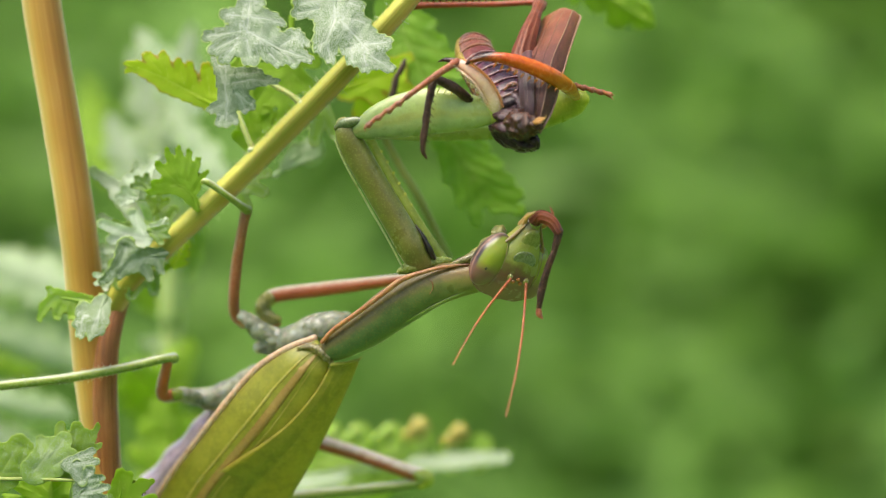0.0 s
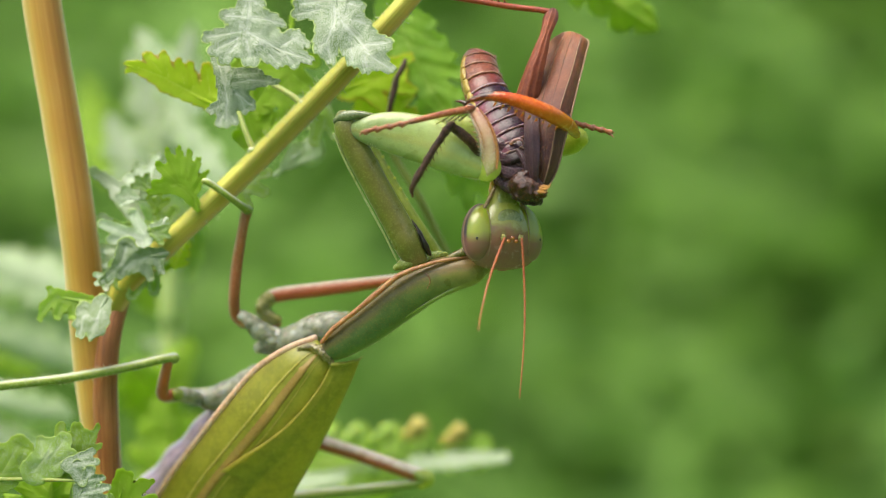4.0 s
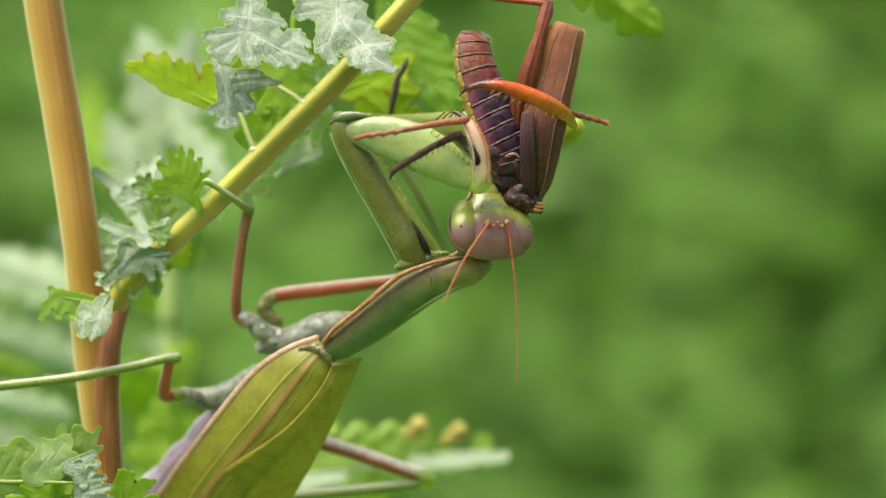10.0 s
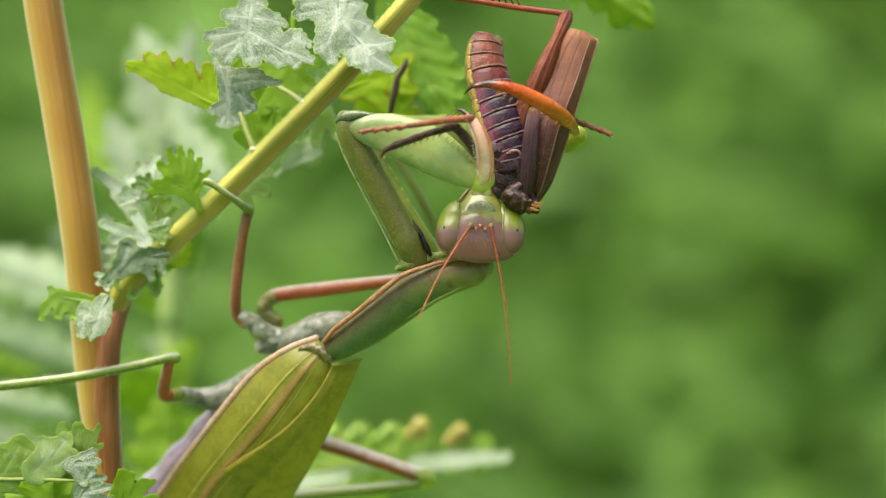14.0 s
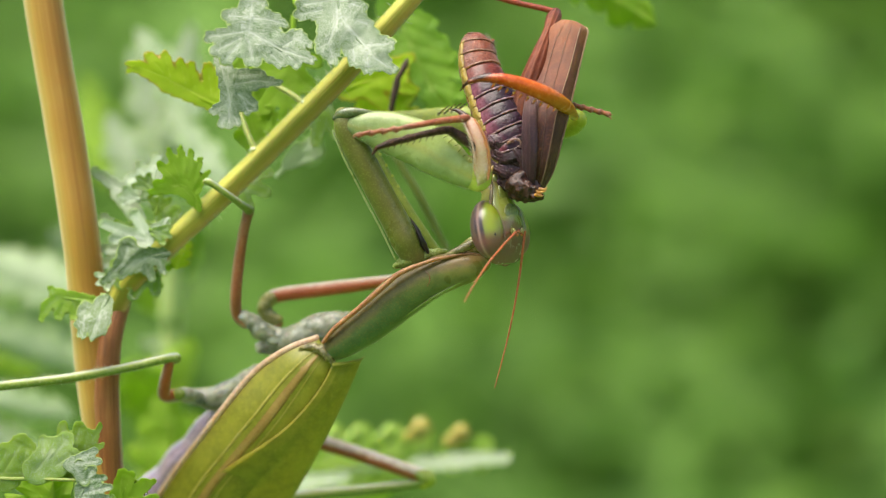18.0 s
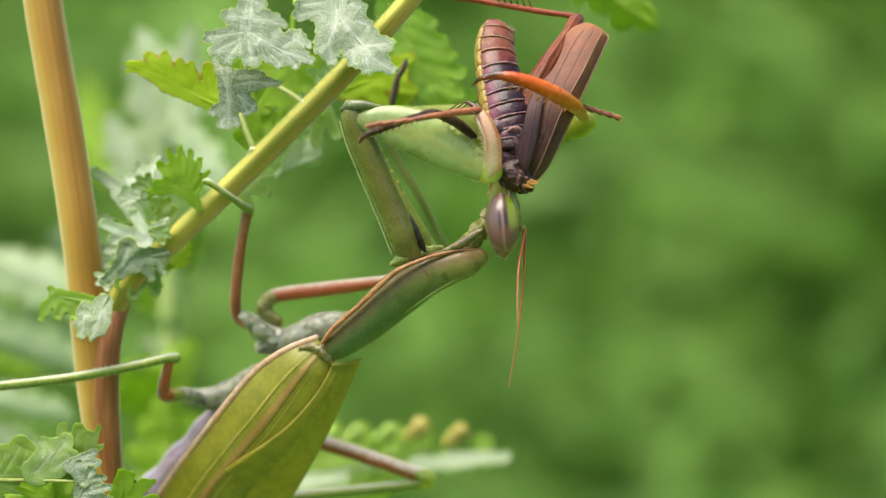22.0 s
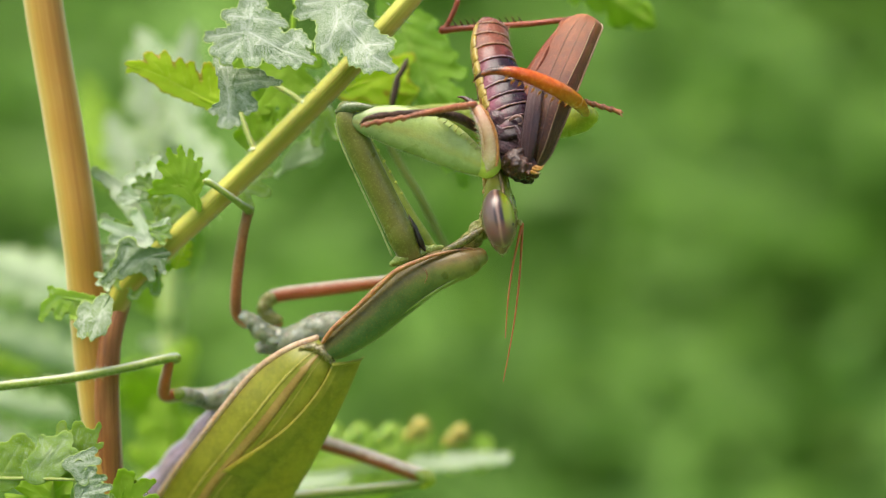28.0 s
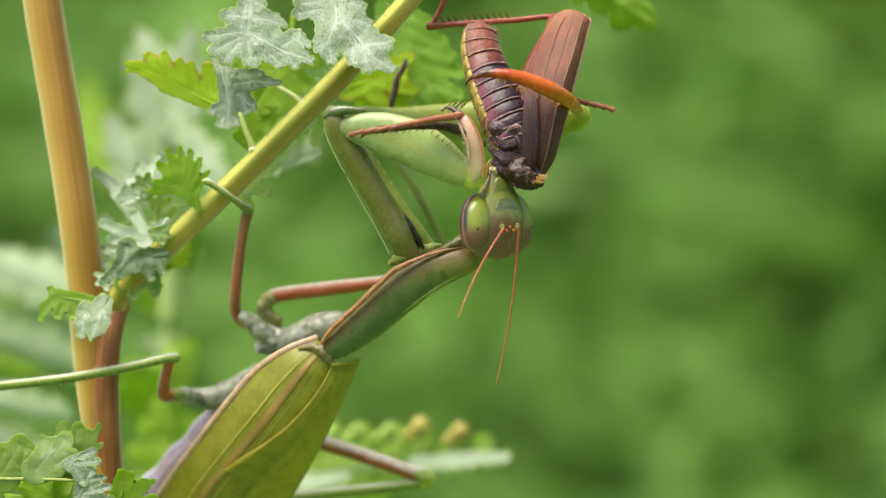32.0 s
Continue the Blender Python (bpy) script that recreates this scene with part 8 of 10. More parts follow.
    walk(prey, [
        (0, pose(0.00635, 0, 0.46401, -55.5, -4.3, 0)), (0.5, pose(0.00632, 0, 0.46334, -52.9, -0.9, 0)), (1, pose(0.00658, 0, 0.46101, -47.3, 6, 0)),
        (1.5, pose(0.00662, 0, 0.46126, -44.2, 3.9, 0)), (2, pose(0.00701, 0, 0.46045, -44.1, 4.7, 0)),
        (2.5, pose(0.00678, 0, 0.4606, -43.2, 0.1, 0)), (3, pose(0.00636, 0, 0.46095, -40.6, -5, 0)),
        (3.5, pose(0.00678, 0, 0.46046, -38.9, -2.4, 0)), (5.5, pose(0.00676, 0, 0.46069, -19.4, -3.6, 0)),
        (6, pose(0.00667, 0, 0.46028, -19.2, -3.1, 0)), (6.5, pose(0.00657, 0, 0.4605, -16.3, -2.8, 0)),
        (7, pose(0.00642, 0, 0.46041, -15.1, -2.7, 0)), (7.5, pose(0.00644, 0, 0.46028, -14.1, -4.3, 0)),
        (8, pose(0.00619, 0, 0.46052, -15.6, -3.5, 0)), (8.5, pose(0.00639, 0, 0.46064, -14.7, -4.3, 0)),
        (9, pose(0.00633, 0, 0.46066, -12.7, -1.7, 0)), (9.5, pose(0.00622, 0, 0.46061, -6.9, -3.7, 0)),
        (10, pose(0.00637, 0, 0.46048, -6.3, -3.6, 0)), (10.5, pose(0.00645, 0, 0.46096, -3, -4.7, 0)), (11, pose(0.00647, 0, 0.4607, -3, -3.9, 0)),
        (11.5, pose(0.00674, 0, 0.46073, -5.1, -4.6, 0)), (12, pose(0.00644, 0, 0.46098, -10.8, -3.2, 0)),
        (12.5, pose(0.00668, 0, 0.46063, -14.6, -0.7, 0)), (13, pose(0.00663, 0, 0.46062, -15.6, 0, 0)),
        (13.5, pose(0.00673, 0, 0.46079, -14.9, -0.9, 0)), (14, pose(0.00678, 0, 0.46035, -15.7, 2.3, 0)),
        (14.5, pose(0.0067, 0, 0.4604, -14.3, 0, 0)), (16.5, pose(0.00673, 0, 0.46143, -28.2, -4.8, 0)),
        (17, pose(0.00686, 0, 0.46075, -27.2, -3, 0)), (17.5, pose(0.00683, 0, 0.46135, -24.5, -4.3, 0)),
        (18, pose(0.00659, 0, 0.46102, -23.4, -2.1, 0)), (18.5, pose(0.00679, 0, 0.461, -23.6, 1.4, 0)),
        (19, pose(0.00673, 0, 0.4615, -23.8, -0.9, 0)), (19.5, pose(0.00671, 0, 0.46101, -23.9, 1.8, 0)),
        (20, pose(0.0067, 0, 0.4617, -22.2, 1.3, 0)), (20.5, pose(0.0061, 0, 0.46147, -22.6, 2.1, 0)), (21, pose(0.00629, 0, 0.46185, -22.3, 0.2, 0)),
        (21.5, pose(0.00626, 0, 0.46178, -23.9, 2.9, 0)), (22, pose(0.00705, 0, 0.46169, -26.2, 8.9, 0)),
        (22.5, pose(0.00707, 0, 0.46239, -27.8, 7, 0)), (23, pose(0.00725, 0, 0.46249, -28.7, 6, 0)), (23.5, pose(0.00709, 0, 0.4624, -28.2, 4, 0)),
        (24, pose(0.00681, 0, 0.46216, -28.1, 4.6, 0)), (24.5, pose(0.0067, 0, 0.46235, -29, 5.6, 0)), (25, pose(0.00672, 0, 0.46261, -30.1, 5.3, 0)),
        (25.5, pose(0.00696, 0, 0.4622, -31, 6.8, 0)), (27.5, pose(0.00674, 0, 0.46265, -31.4, 4.8, 0)),
        (28, pose(0.00701, 0, 0.46243, -31.8, 5.4, 0)), (28.5, pose(0.00717, 0, 0.46299, -32.6, 4.2, 0)),
        (29, pose(0.00714, 0, 0.46249, -34.3, 5.9, 0)), (29.5, pose(0.00729, 0, 0.46274, -34.2, 7.7, 0)),
        (30, pose(0.00728, 0, 0.46237, -33.8, 5.2, 0)), (30.5, pose(0.00679, 0, 0.46241, -31.5, 4, 0)),
        (31, pose(0.0068, 0, 0.46219, -28.4, -1.6, 0)), (31.5, pose(0.00634, 0, 0.46185, -27.3, -1.2, 0)),
        (32, pose(0.00671, 0, 0.46201, -25.6, -1.1, 0)),
    ])
    walk(hind_thigh, [
        (0, pose(0.00042, 0, -0.00094, 12.2, -5.5, 11.5)), (0.5, pose(0.00042, 0, -0.00094, 13.9, -4.7, 9.2)),
        (1, pose(0.00042, 0, -0.00094, 13.8, -4.4, 5.3)), (1.5, pose(0.00042, 0, -0.00094, 11.4, -3.8, 6.2)),
        (2, pose(0.00042, 0, -0.00094, 12, -3.4, 6)), (2.5, pose(0.00042, 0, -0.00094, 12.1, -3.2, 7.3)),
        (3, pose(0.00042, 0, -0.00094, 11.8, -2.5, 8.5)), (3.5, pose(0.00042, 0, -0.00094, 16, -2.8, 5.8)),
        (5.5, pose(0.00042, 0, -0.00094, 18.2, -1.8, -0.2)), (6, pose(0.00042, 0, -0.00094, 19.2, -1.9, -0.6)),
        (6.5, pose(0.00042, 0, -0.00094, 16.3, -1.8, -0.5)), (7, pose(0.00042, 0, -0.00094, 15.1, -2.4, -0.6)),
        (7.5, pose(0.00042, 0, -0.00094, 14.1, -1.9, -0.5)), (8, pose(0.00042, 0, -0.00094, 15.6, -0.7, -0.2)),
        (8.5, pose(0.00042, 0, -0.00094, 14.7, -0.3, -0.1)), (9, pose(0.00042, 0, -0.00094, 12.7, -0.9, -0.2)),
        (9.5, pose(0.00042, 0, -0.00094, 6.9, -1.2, -0.1)), (10, pose(0.00042, 0, -0.00094, 6.3, -1.1, -0.1)),
        (10.5, pose(0.00042, 0, -0.00094, 3, -0.5, 0)), (11, pose(0.00042, 0, -0.00094, 3, -0.5, 0)),
        (11.5, pose(0.00042, 0, -0.00094, 5.1, -0.7, -0.1)), (12, pose(0.00042, 0, -0.00094, 10.8, -1.3, -0.3)),
        (12.5, pose(0.00042, 0, -0.00094, 14.6, -0.5, -0.1)), (13, pose(0.00042, 0, -0.00094, 11.9, -0.3, 1)),
        (13.5, pose(0.00042, 0, -0.00094, 14.9, 0.3, 0.1)), (14, pose(0.00042, 0, -0.00094, 5.9, 0.4, 2.5)),
        (14.5, pose(0.00042, 0, -0.00094, 3.3, 0.2, 3)), (16.5, pose(0.00042, 0, -0.00094, 2.8, 0.7, 8.2)),
        (17, pose(0.00042, 0, -0.00094, 1.7, 1.4, 8)), (17.5, pose(0.00042, 0, -0.00094, 0.6, 1.2, 7.6)),
        (18, pose(0.00042, 0, -0.00094, 2.9, 0.5, 6)), (18.5, pose(0.00042, 0, -0.00094, -1.1, 0.5, 6.3)),
        (19, pose(0.00042, 0, -0.00094, -1.5, 0.4, 7)), (19.5, pose(0.00042, 0, -0.00094, 0.6, 0.8, 6)),
        (20, pose(0.00042, 0, -0.00094, -2.1, 0.8, 6.3)), (20.5, pose(0.00042, 0, -0.00094, 0.1, -0.4, 5.5)),
        (21, pose(0.00042, 0, -0.00094, -0.4, 0.3, 6.1)), (21.5, pose(0.00042, 0, -0.00094, 0.1, 0, 5.7)),
        (22, pose(0.00042, 0, -0.00094, 0.4, 0.1, 4.8)), (22.5, pose(0.00042, 0, -0.00094, -4, -2.5, 5.8)),
        (23, pose(0.00042, 0, -0.00094, -3, -1.2, 6.4)), (23.5, pose(0.00042, 0, -0.00094, -3.4, -0.8, 7)),
        (24, pose(0.00042, 0, -0.00094, -3.4, -0.4, 6.9)), (24.5, pose(0.00042, 0, -0.00094, -2.7, -0.7, 6.6)),
        (25, pose(0.00042, 0, -0.00094, -3.3, -0.3, 7.1)), (25.5, pose(0.00042, 0, -0.00094, -4.4, 0, 7.1)),
        (27.5, pose(0.00042, 0, -0.00094, -3.7, -0.7, 7.6)), (28, pose(0.00042, 0, -0.00094, -4.6, 0.9, 8)),
        (28.5, pose(0.00042, 0, -0.00094, -3.6, -0.2, 8.2)), (29, pose(0.00042, 0, -0.00094, -1.9, 0.6, 7.9)),
        (29.5, pose(0.00042, 0, -0.00094, -5.7, 1.4, 8.1)), (30, pose(0.00042, 0, -0.00094, -2.7, 0.9, 8.2)),
        (30.5, pose(0.00042, 0, -0.00094, -4, 1, 8.3)), (31, pose(0.00042, 0, -0.00094, -6.2, 2.3, 10.1)),
        (31.5, pose(0.00042, 0, -0.00094, -2.7, 0.7, 8.4)), (32, pose(0.00042, 0, -0.00094, -6.9, 1.6, 9.1)),
    ])
    walk(hind_tibia, [
        (0, pose(0.00257, -0.0018, 0.00943, 55.6, 2.5, 3.6)), (0.5, pose(0.00269, -0.00216, 0.00933, 53.1, 4.1, 5.5)),
        (1, pose(0.00258, -0.00229, 0.00933, 47.5, 4.8, 5.2)), (1.5, pose(0.00268, -0.00182, 0.0094, 44.5, 6.1, 6)),
        (2, pose(0.00275, -0.00194, 0.00936, 44.3, 5.2, 5.1)), (2.5, pose(0.00284, -0.00189, 0.00935, 43.8, 8.3, 7.9)),
        (3, pose(0.00299, -0.00177, 0.00933, 41.7, 12.1, 10.6)), (3.5, pose(0.00293, -0.00262, 0.00917, 39.7, 10.1, 8.3)),
        (5.5, pose(0.00282, -0.00325, 0.00901, 19.9, 11.9, 4.3)), (6, pose(0.00279, -0.00344, 0.00895, 19.6, 11.4, 4)),
        (6.5, pose(0.0028, -0.00294, 0.00911, 16.6, 11.3, 3.4)), (7, pose(0.0027, -0.00274, 0.00919, 15.4, 11.3, 3.1)),
        (7.5, pose(0.00279, -0.00256, 0.00922, 14.5, 12.9, 3.3)), (8, pose(0.00301, -0.00281, 0.0091, 16, 12, 3.4)),
        (8.5, pose(0.00309, -0.00263, 0.00912, 15, 12.8, 3.4)), (9, pose(0.00298, -0.0023, 0.00923, 13, 10.5, 2.4)),
        (9.5, pose(0.00293, -0.00125, 0.00943, 7, 12.6, 1.5)), (10, pose(0.00295, -0.00115, 0.00943, 6.5, 12.6, 1.4)),
        (10.5, pose(0.00306, -0.00054, 0.00945, 3.1, 13.7, 0.7)), (11, pose(0.00306, -0.00054, 0.00946, 3.1, 12.9, 0.7)),
        (11.5, pose(0.00302, -0.00093, 0.00944, 5.3, 13.6, 1.2)), (12, pose(0.00291, -0.00196, 0.00932, 11.1, 12, 2.3)),
        (12.5, pose(0.00305, -0.00263, 0.00914, 14.8, 9.4, 2.5)), (13, pose(0.00314, -0.00209, 0.00924, 15.8, 8.7, 2.4)),
        (13.5, pose(0.0032, -0.00266, 0.00909, 15.1, 10, 2.7)), (14, pose(0.00326, -0.00095, 0.00937, 15.8, 7.3, 2.1)),
        (14.5, pose(0.00321, -0.00046, 0.00942, 14.6, 10, 2.6)), (16.5, pose(0.00331, -0.00009, 0.0094, 29.2, 14.7, 8.1)),
        (17, pose(0.00342, 0.0001, 0.00937, 28.5, 16.8, 8.9)), (17.5, pose(0.00336, 0.00028, 0.00939, 25.9, 18.4, 8.7)),
        (18, pose(0.00328, -0.00022, 0.00941, 24.4, 16.6, 7.4)), (18.5, pose(0.0032, 0.00051, 0.00942, 24.3, 13.3, 5.9)),
        (19, pose(0.00317, 0.00061, 0.00942, 24.7, 15.4, 7)), (19.5, pose(0.0033, 0.0002, 0.00941, 24.6, 12.9, 5.8)),
        (20, pose(0.00324, 0.00069, 0.0094, 22.9, 13.6, 5.7)), (20.5, pose(0.00307, 0.00023, 0.00947, 23.2, 12.8, 5.4)),
        (21, pose(0.00317, 0.00037, 0.00943, 23.1, 14.6, 6.2)), (21.5, pose(0.00314, 0.00025, 0.00945, 24.3, 9.6, 4.3)),
        (22, pose(0.00317, 0.00015, 0.00944, 26.2, 1.8, 0.9)), (22.5, pose(0.00261, 0.00094, 0.00953, 27.9, 1.8, 0.9)),
        (23, pose(0.00286, 0.00081, 0.00949, 28.7, 0.9, 0.5)), (23.5, pose(0.00292, 0.00094, 0.00946, 28.2, 0.6, 0.3)),
        (24, pose(0.00298, 0.00094, 0.00945, 28.1, -1.9, -1)), (24.5, pose(0.00295, 0.00078, 0.00947, 29.1, -3.8, -2.1)),
        (25, pose(0.003, 0.00093, 0.00944, 30.2, -4.6, -2.7)), (25.5, pose(0.00302, 0.00113, 0.00942, 31.2, -6.3, -3.8)),
        (27.5, pose(0.00292, 0.001, 0.00946, 31.6, -6.6, -4.1)), (28, pose(0.00316, 0.00122, 0.00937, 32, -7.1, -4.5)),
        (28.5, pose(0.003, 0.00103, 0.00943, 32.8, -6.1, -3.9)), (29, pose(0.00318, 0.00073, 0.00941, 34.6, -7.4, -5.1)),
        (29.5, pose(0.00323, 0.00145, 0.00932, 34.7, -8.9, -6.1)), (30, pose(0.0032, 0.00089, 0.00939, 34.1, -6.8, -4.6)),
        (30.5, pose(0.00319, 0.00114, 0.00937, 31.7, -6, -3.7)), (31, pose(0.00331, 0.00166, 0.00927, 28.5, -1.2, -0.7)),
        (31.5, pose(0.00317, 0.0009, 0.0094, 27.3, -1.6, -0.8)), (32, pose(0.0032, 0.00171, 0.00929, 25.6, -1.7, -0.8)),
    ])
    walk(fore_shin, [
        (0, pose(-0.00705, -0.00265, -0.00327, 69.8, -28.6, -52.4)), (0.5, pose(-0.00696, -0.00243, -0.00343, 69.3, -31.4, -54)),
        (1, pose(-0.00698, -0.0024, -0.0035, 63.7, -34.9, -49.2)), (1.5, pose(-0.00689, -0.00279, -0.00316, 59.6, -36, -45)),
        (2, pose(-0.00701, -0.0028, -0.00315, 58.8, -35.6, -43.9)), (2.5, pose(-0.00678, -0.00308, -0.00285, 55.2, -33.4, -38.4)),
        (3, pose(-0.00658, -0.00327, -0.00264, 50.7, -32.8, -33.4)), (3.5, pose(-0.00643, -0.0032, -0.00273, 47.7, -31.8, -30.1)),
        (5.5, pose(-0.00567, -0.00385, -0.00171, 19.8, -10.8, -3.8)), (6, pose(-0.00565, -0.00379, -0.00188, 19.3, -6.9, -2.4)),
        (6.5, pose(-0.00576, -0.00385, -0.00179, 16.5, -9.4, -2.8)), (7, pose(-0.00547, -0.00394, -0.00151, 15.4, -10.2, -2.8)),
        (7.5, pose(-0.0055, -0.00397, -0.00144, 14.2, -6.9, -1.8)), (8, pose(-0.0056, -0.00388, -0.00171, 15.8, -8.8, -2.5)),
        (8.5, pose(-0.0056, -0.0039, -0.00169, 14.9, -9.3, -2.5)), (9, pose(-0.00559, -0.0039, -0.00182, 13, -11.2, -2.6)),
        (9.5, pose(-0.00559, -0.00407, -0.00137, 7, -9.5, -1.2)), (10, pose(-0.00531, -0.00407, -0.00138, 6.4, -6.8, -0.8)),
        (10.5, pose(-0.00527, -0.00415, -0.00103, 3, -8.4, -0.4)), (11, pose(-0.00507, -0.00415, -0.00113, 3, -5.9, -0.3)),
        (11.5, pose(-0.00521, -0.00411, -0.00124, 5.1, -3, -0.3)), (12, pose(-0.00557, -0.004, -0.00144, 10.8, -3.2, -0.6)),
        (12.5, pose(-0.00592, -0.00389, -0.00173, 14.6, -1.3, -0.3)), (13, pose(-0.00564, -0.00386, -0.00179, 15.6, 0.9, 0.3)),
        (13.5, pose(-0.00576, -0.0039, -0.00168, 14.9, 0.4, 0.1)), (14, pose(-0.00584, -0.00386, -0.00177, 15.7, -2.1, -0.6)),
        (14.5, pose(-0.00557, -0.00388, -0.00176, 14.3, 1.4, 0.3)), (16.5, pose(-0.00594, -0.0033, -0.00274, 28.4, 6.5, 3.5)),
        (17, pose(-0.006, -0.00327, -0.00282, 27.7, 9.8, 5.1)), (17.5, pose(-0.00603, -0.00354, -0.00235, 24.7, 6.9, 3.2)),
        (18, pose(-0.00618, -0.00341, -0.0027, 23.5, 6.3, 2.7)), (18.5, pose(-0.00672, -0.00316, -0.00325, 23.6, 1.3, 0.6)),
        (19, pose(-0.00652, -0.00329, -0.00296, 23.8, 0.6, 0.3)), (19.5, pose(-0.00662, -0.00306, -0.00345, 23.9, 2.5, 1.1)),
        (20, pose(-0.00678, -0.00325, -0.00315, 22.2, -2.1, -0.9)), (20.5, pose(-0.00685, -0.00314, -0.00339, 22.6, 2.1, 0.9)),
        (21, pose(-0.00717, -0.00315, -0.00338, 22.3, -1.9, -0.8)), (21.5, pose(-0.00706, -0.00306, -0.00346, 24.1, -6.4, -2.8)),
        (22, pose(-0.00768, -0.00296, -0.0035, 26.5, -8, -4)), (22.5, pose(-0.00768, -0.00269, -0.0039, 28, -6.1, -3.3)),
        (23, pose(-0.0076, -0.00265, -0.0039, 28.8, -3.6, -2)), (23.5, pose(-0.00744, -0.00279, -0.00368, 28.2, -2.4, -1.3)),
        (24, pose(-0.00743, -0.00284, -0.0036, 28.2, -2.6, -1.4)), (24.5, pose(-0.00746, -0.00283, -0.00355, 29.2, -6.6, -3.7)),
        (25, pose(-0.00759, -0.00297, -0.00325, 30.5, -9.3, -5.4)), (25.5, pose(-0.00765, -0.0028, -0.00349, 31.3, -7.5, -4.5)),
        (27.5, pose(-0.00709, -0.00248, -0.004, 31.6, 5.4, 3.3)), (28, pose(-0.00714, -0.00249, -0.00396, 32.1, 7.5, 4.7)),
        (28.5, pose(-0.00717, -0.00229, -0.00422, 32.8, 6.5, 4.2)), (29, pose(-0.00718, -0.00228, -0.00411, 34.6, 6.8, 4.7)),
        (29.5, pose(-0.00734, -0.00216, -0.00429, 34.5, 7, 4.8)), (30, pose(-0.00719, -0.00227, -0.00415, 34.1, 6.8, 4.6)),
        (30.5, pose(-0.00709, -0.0025, -0.00395, 31.8, 7.3, 4.5)), (31, pose(-0.007, -0.00301, -0.00326, 29.2, 12.3, 6.8)),
        (31.5, pose(-0.00646, -0.00298, -0.00338, 28.4, 15.6, 8.3)), (32, pose(-0.00704, -0.00297, -0.00351, 26.4, 13.5, 6.6)),
    ])
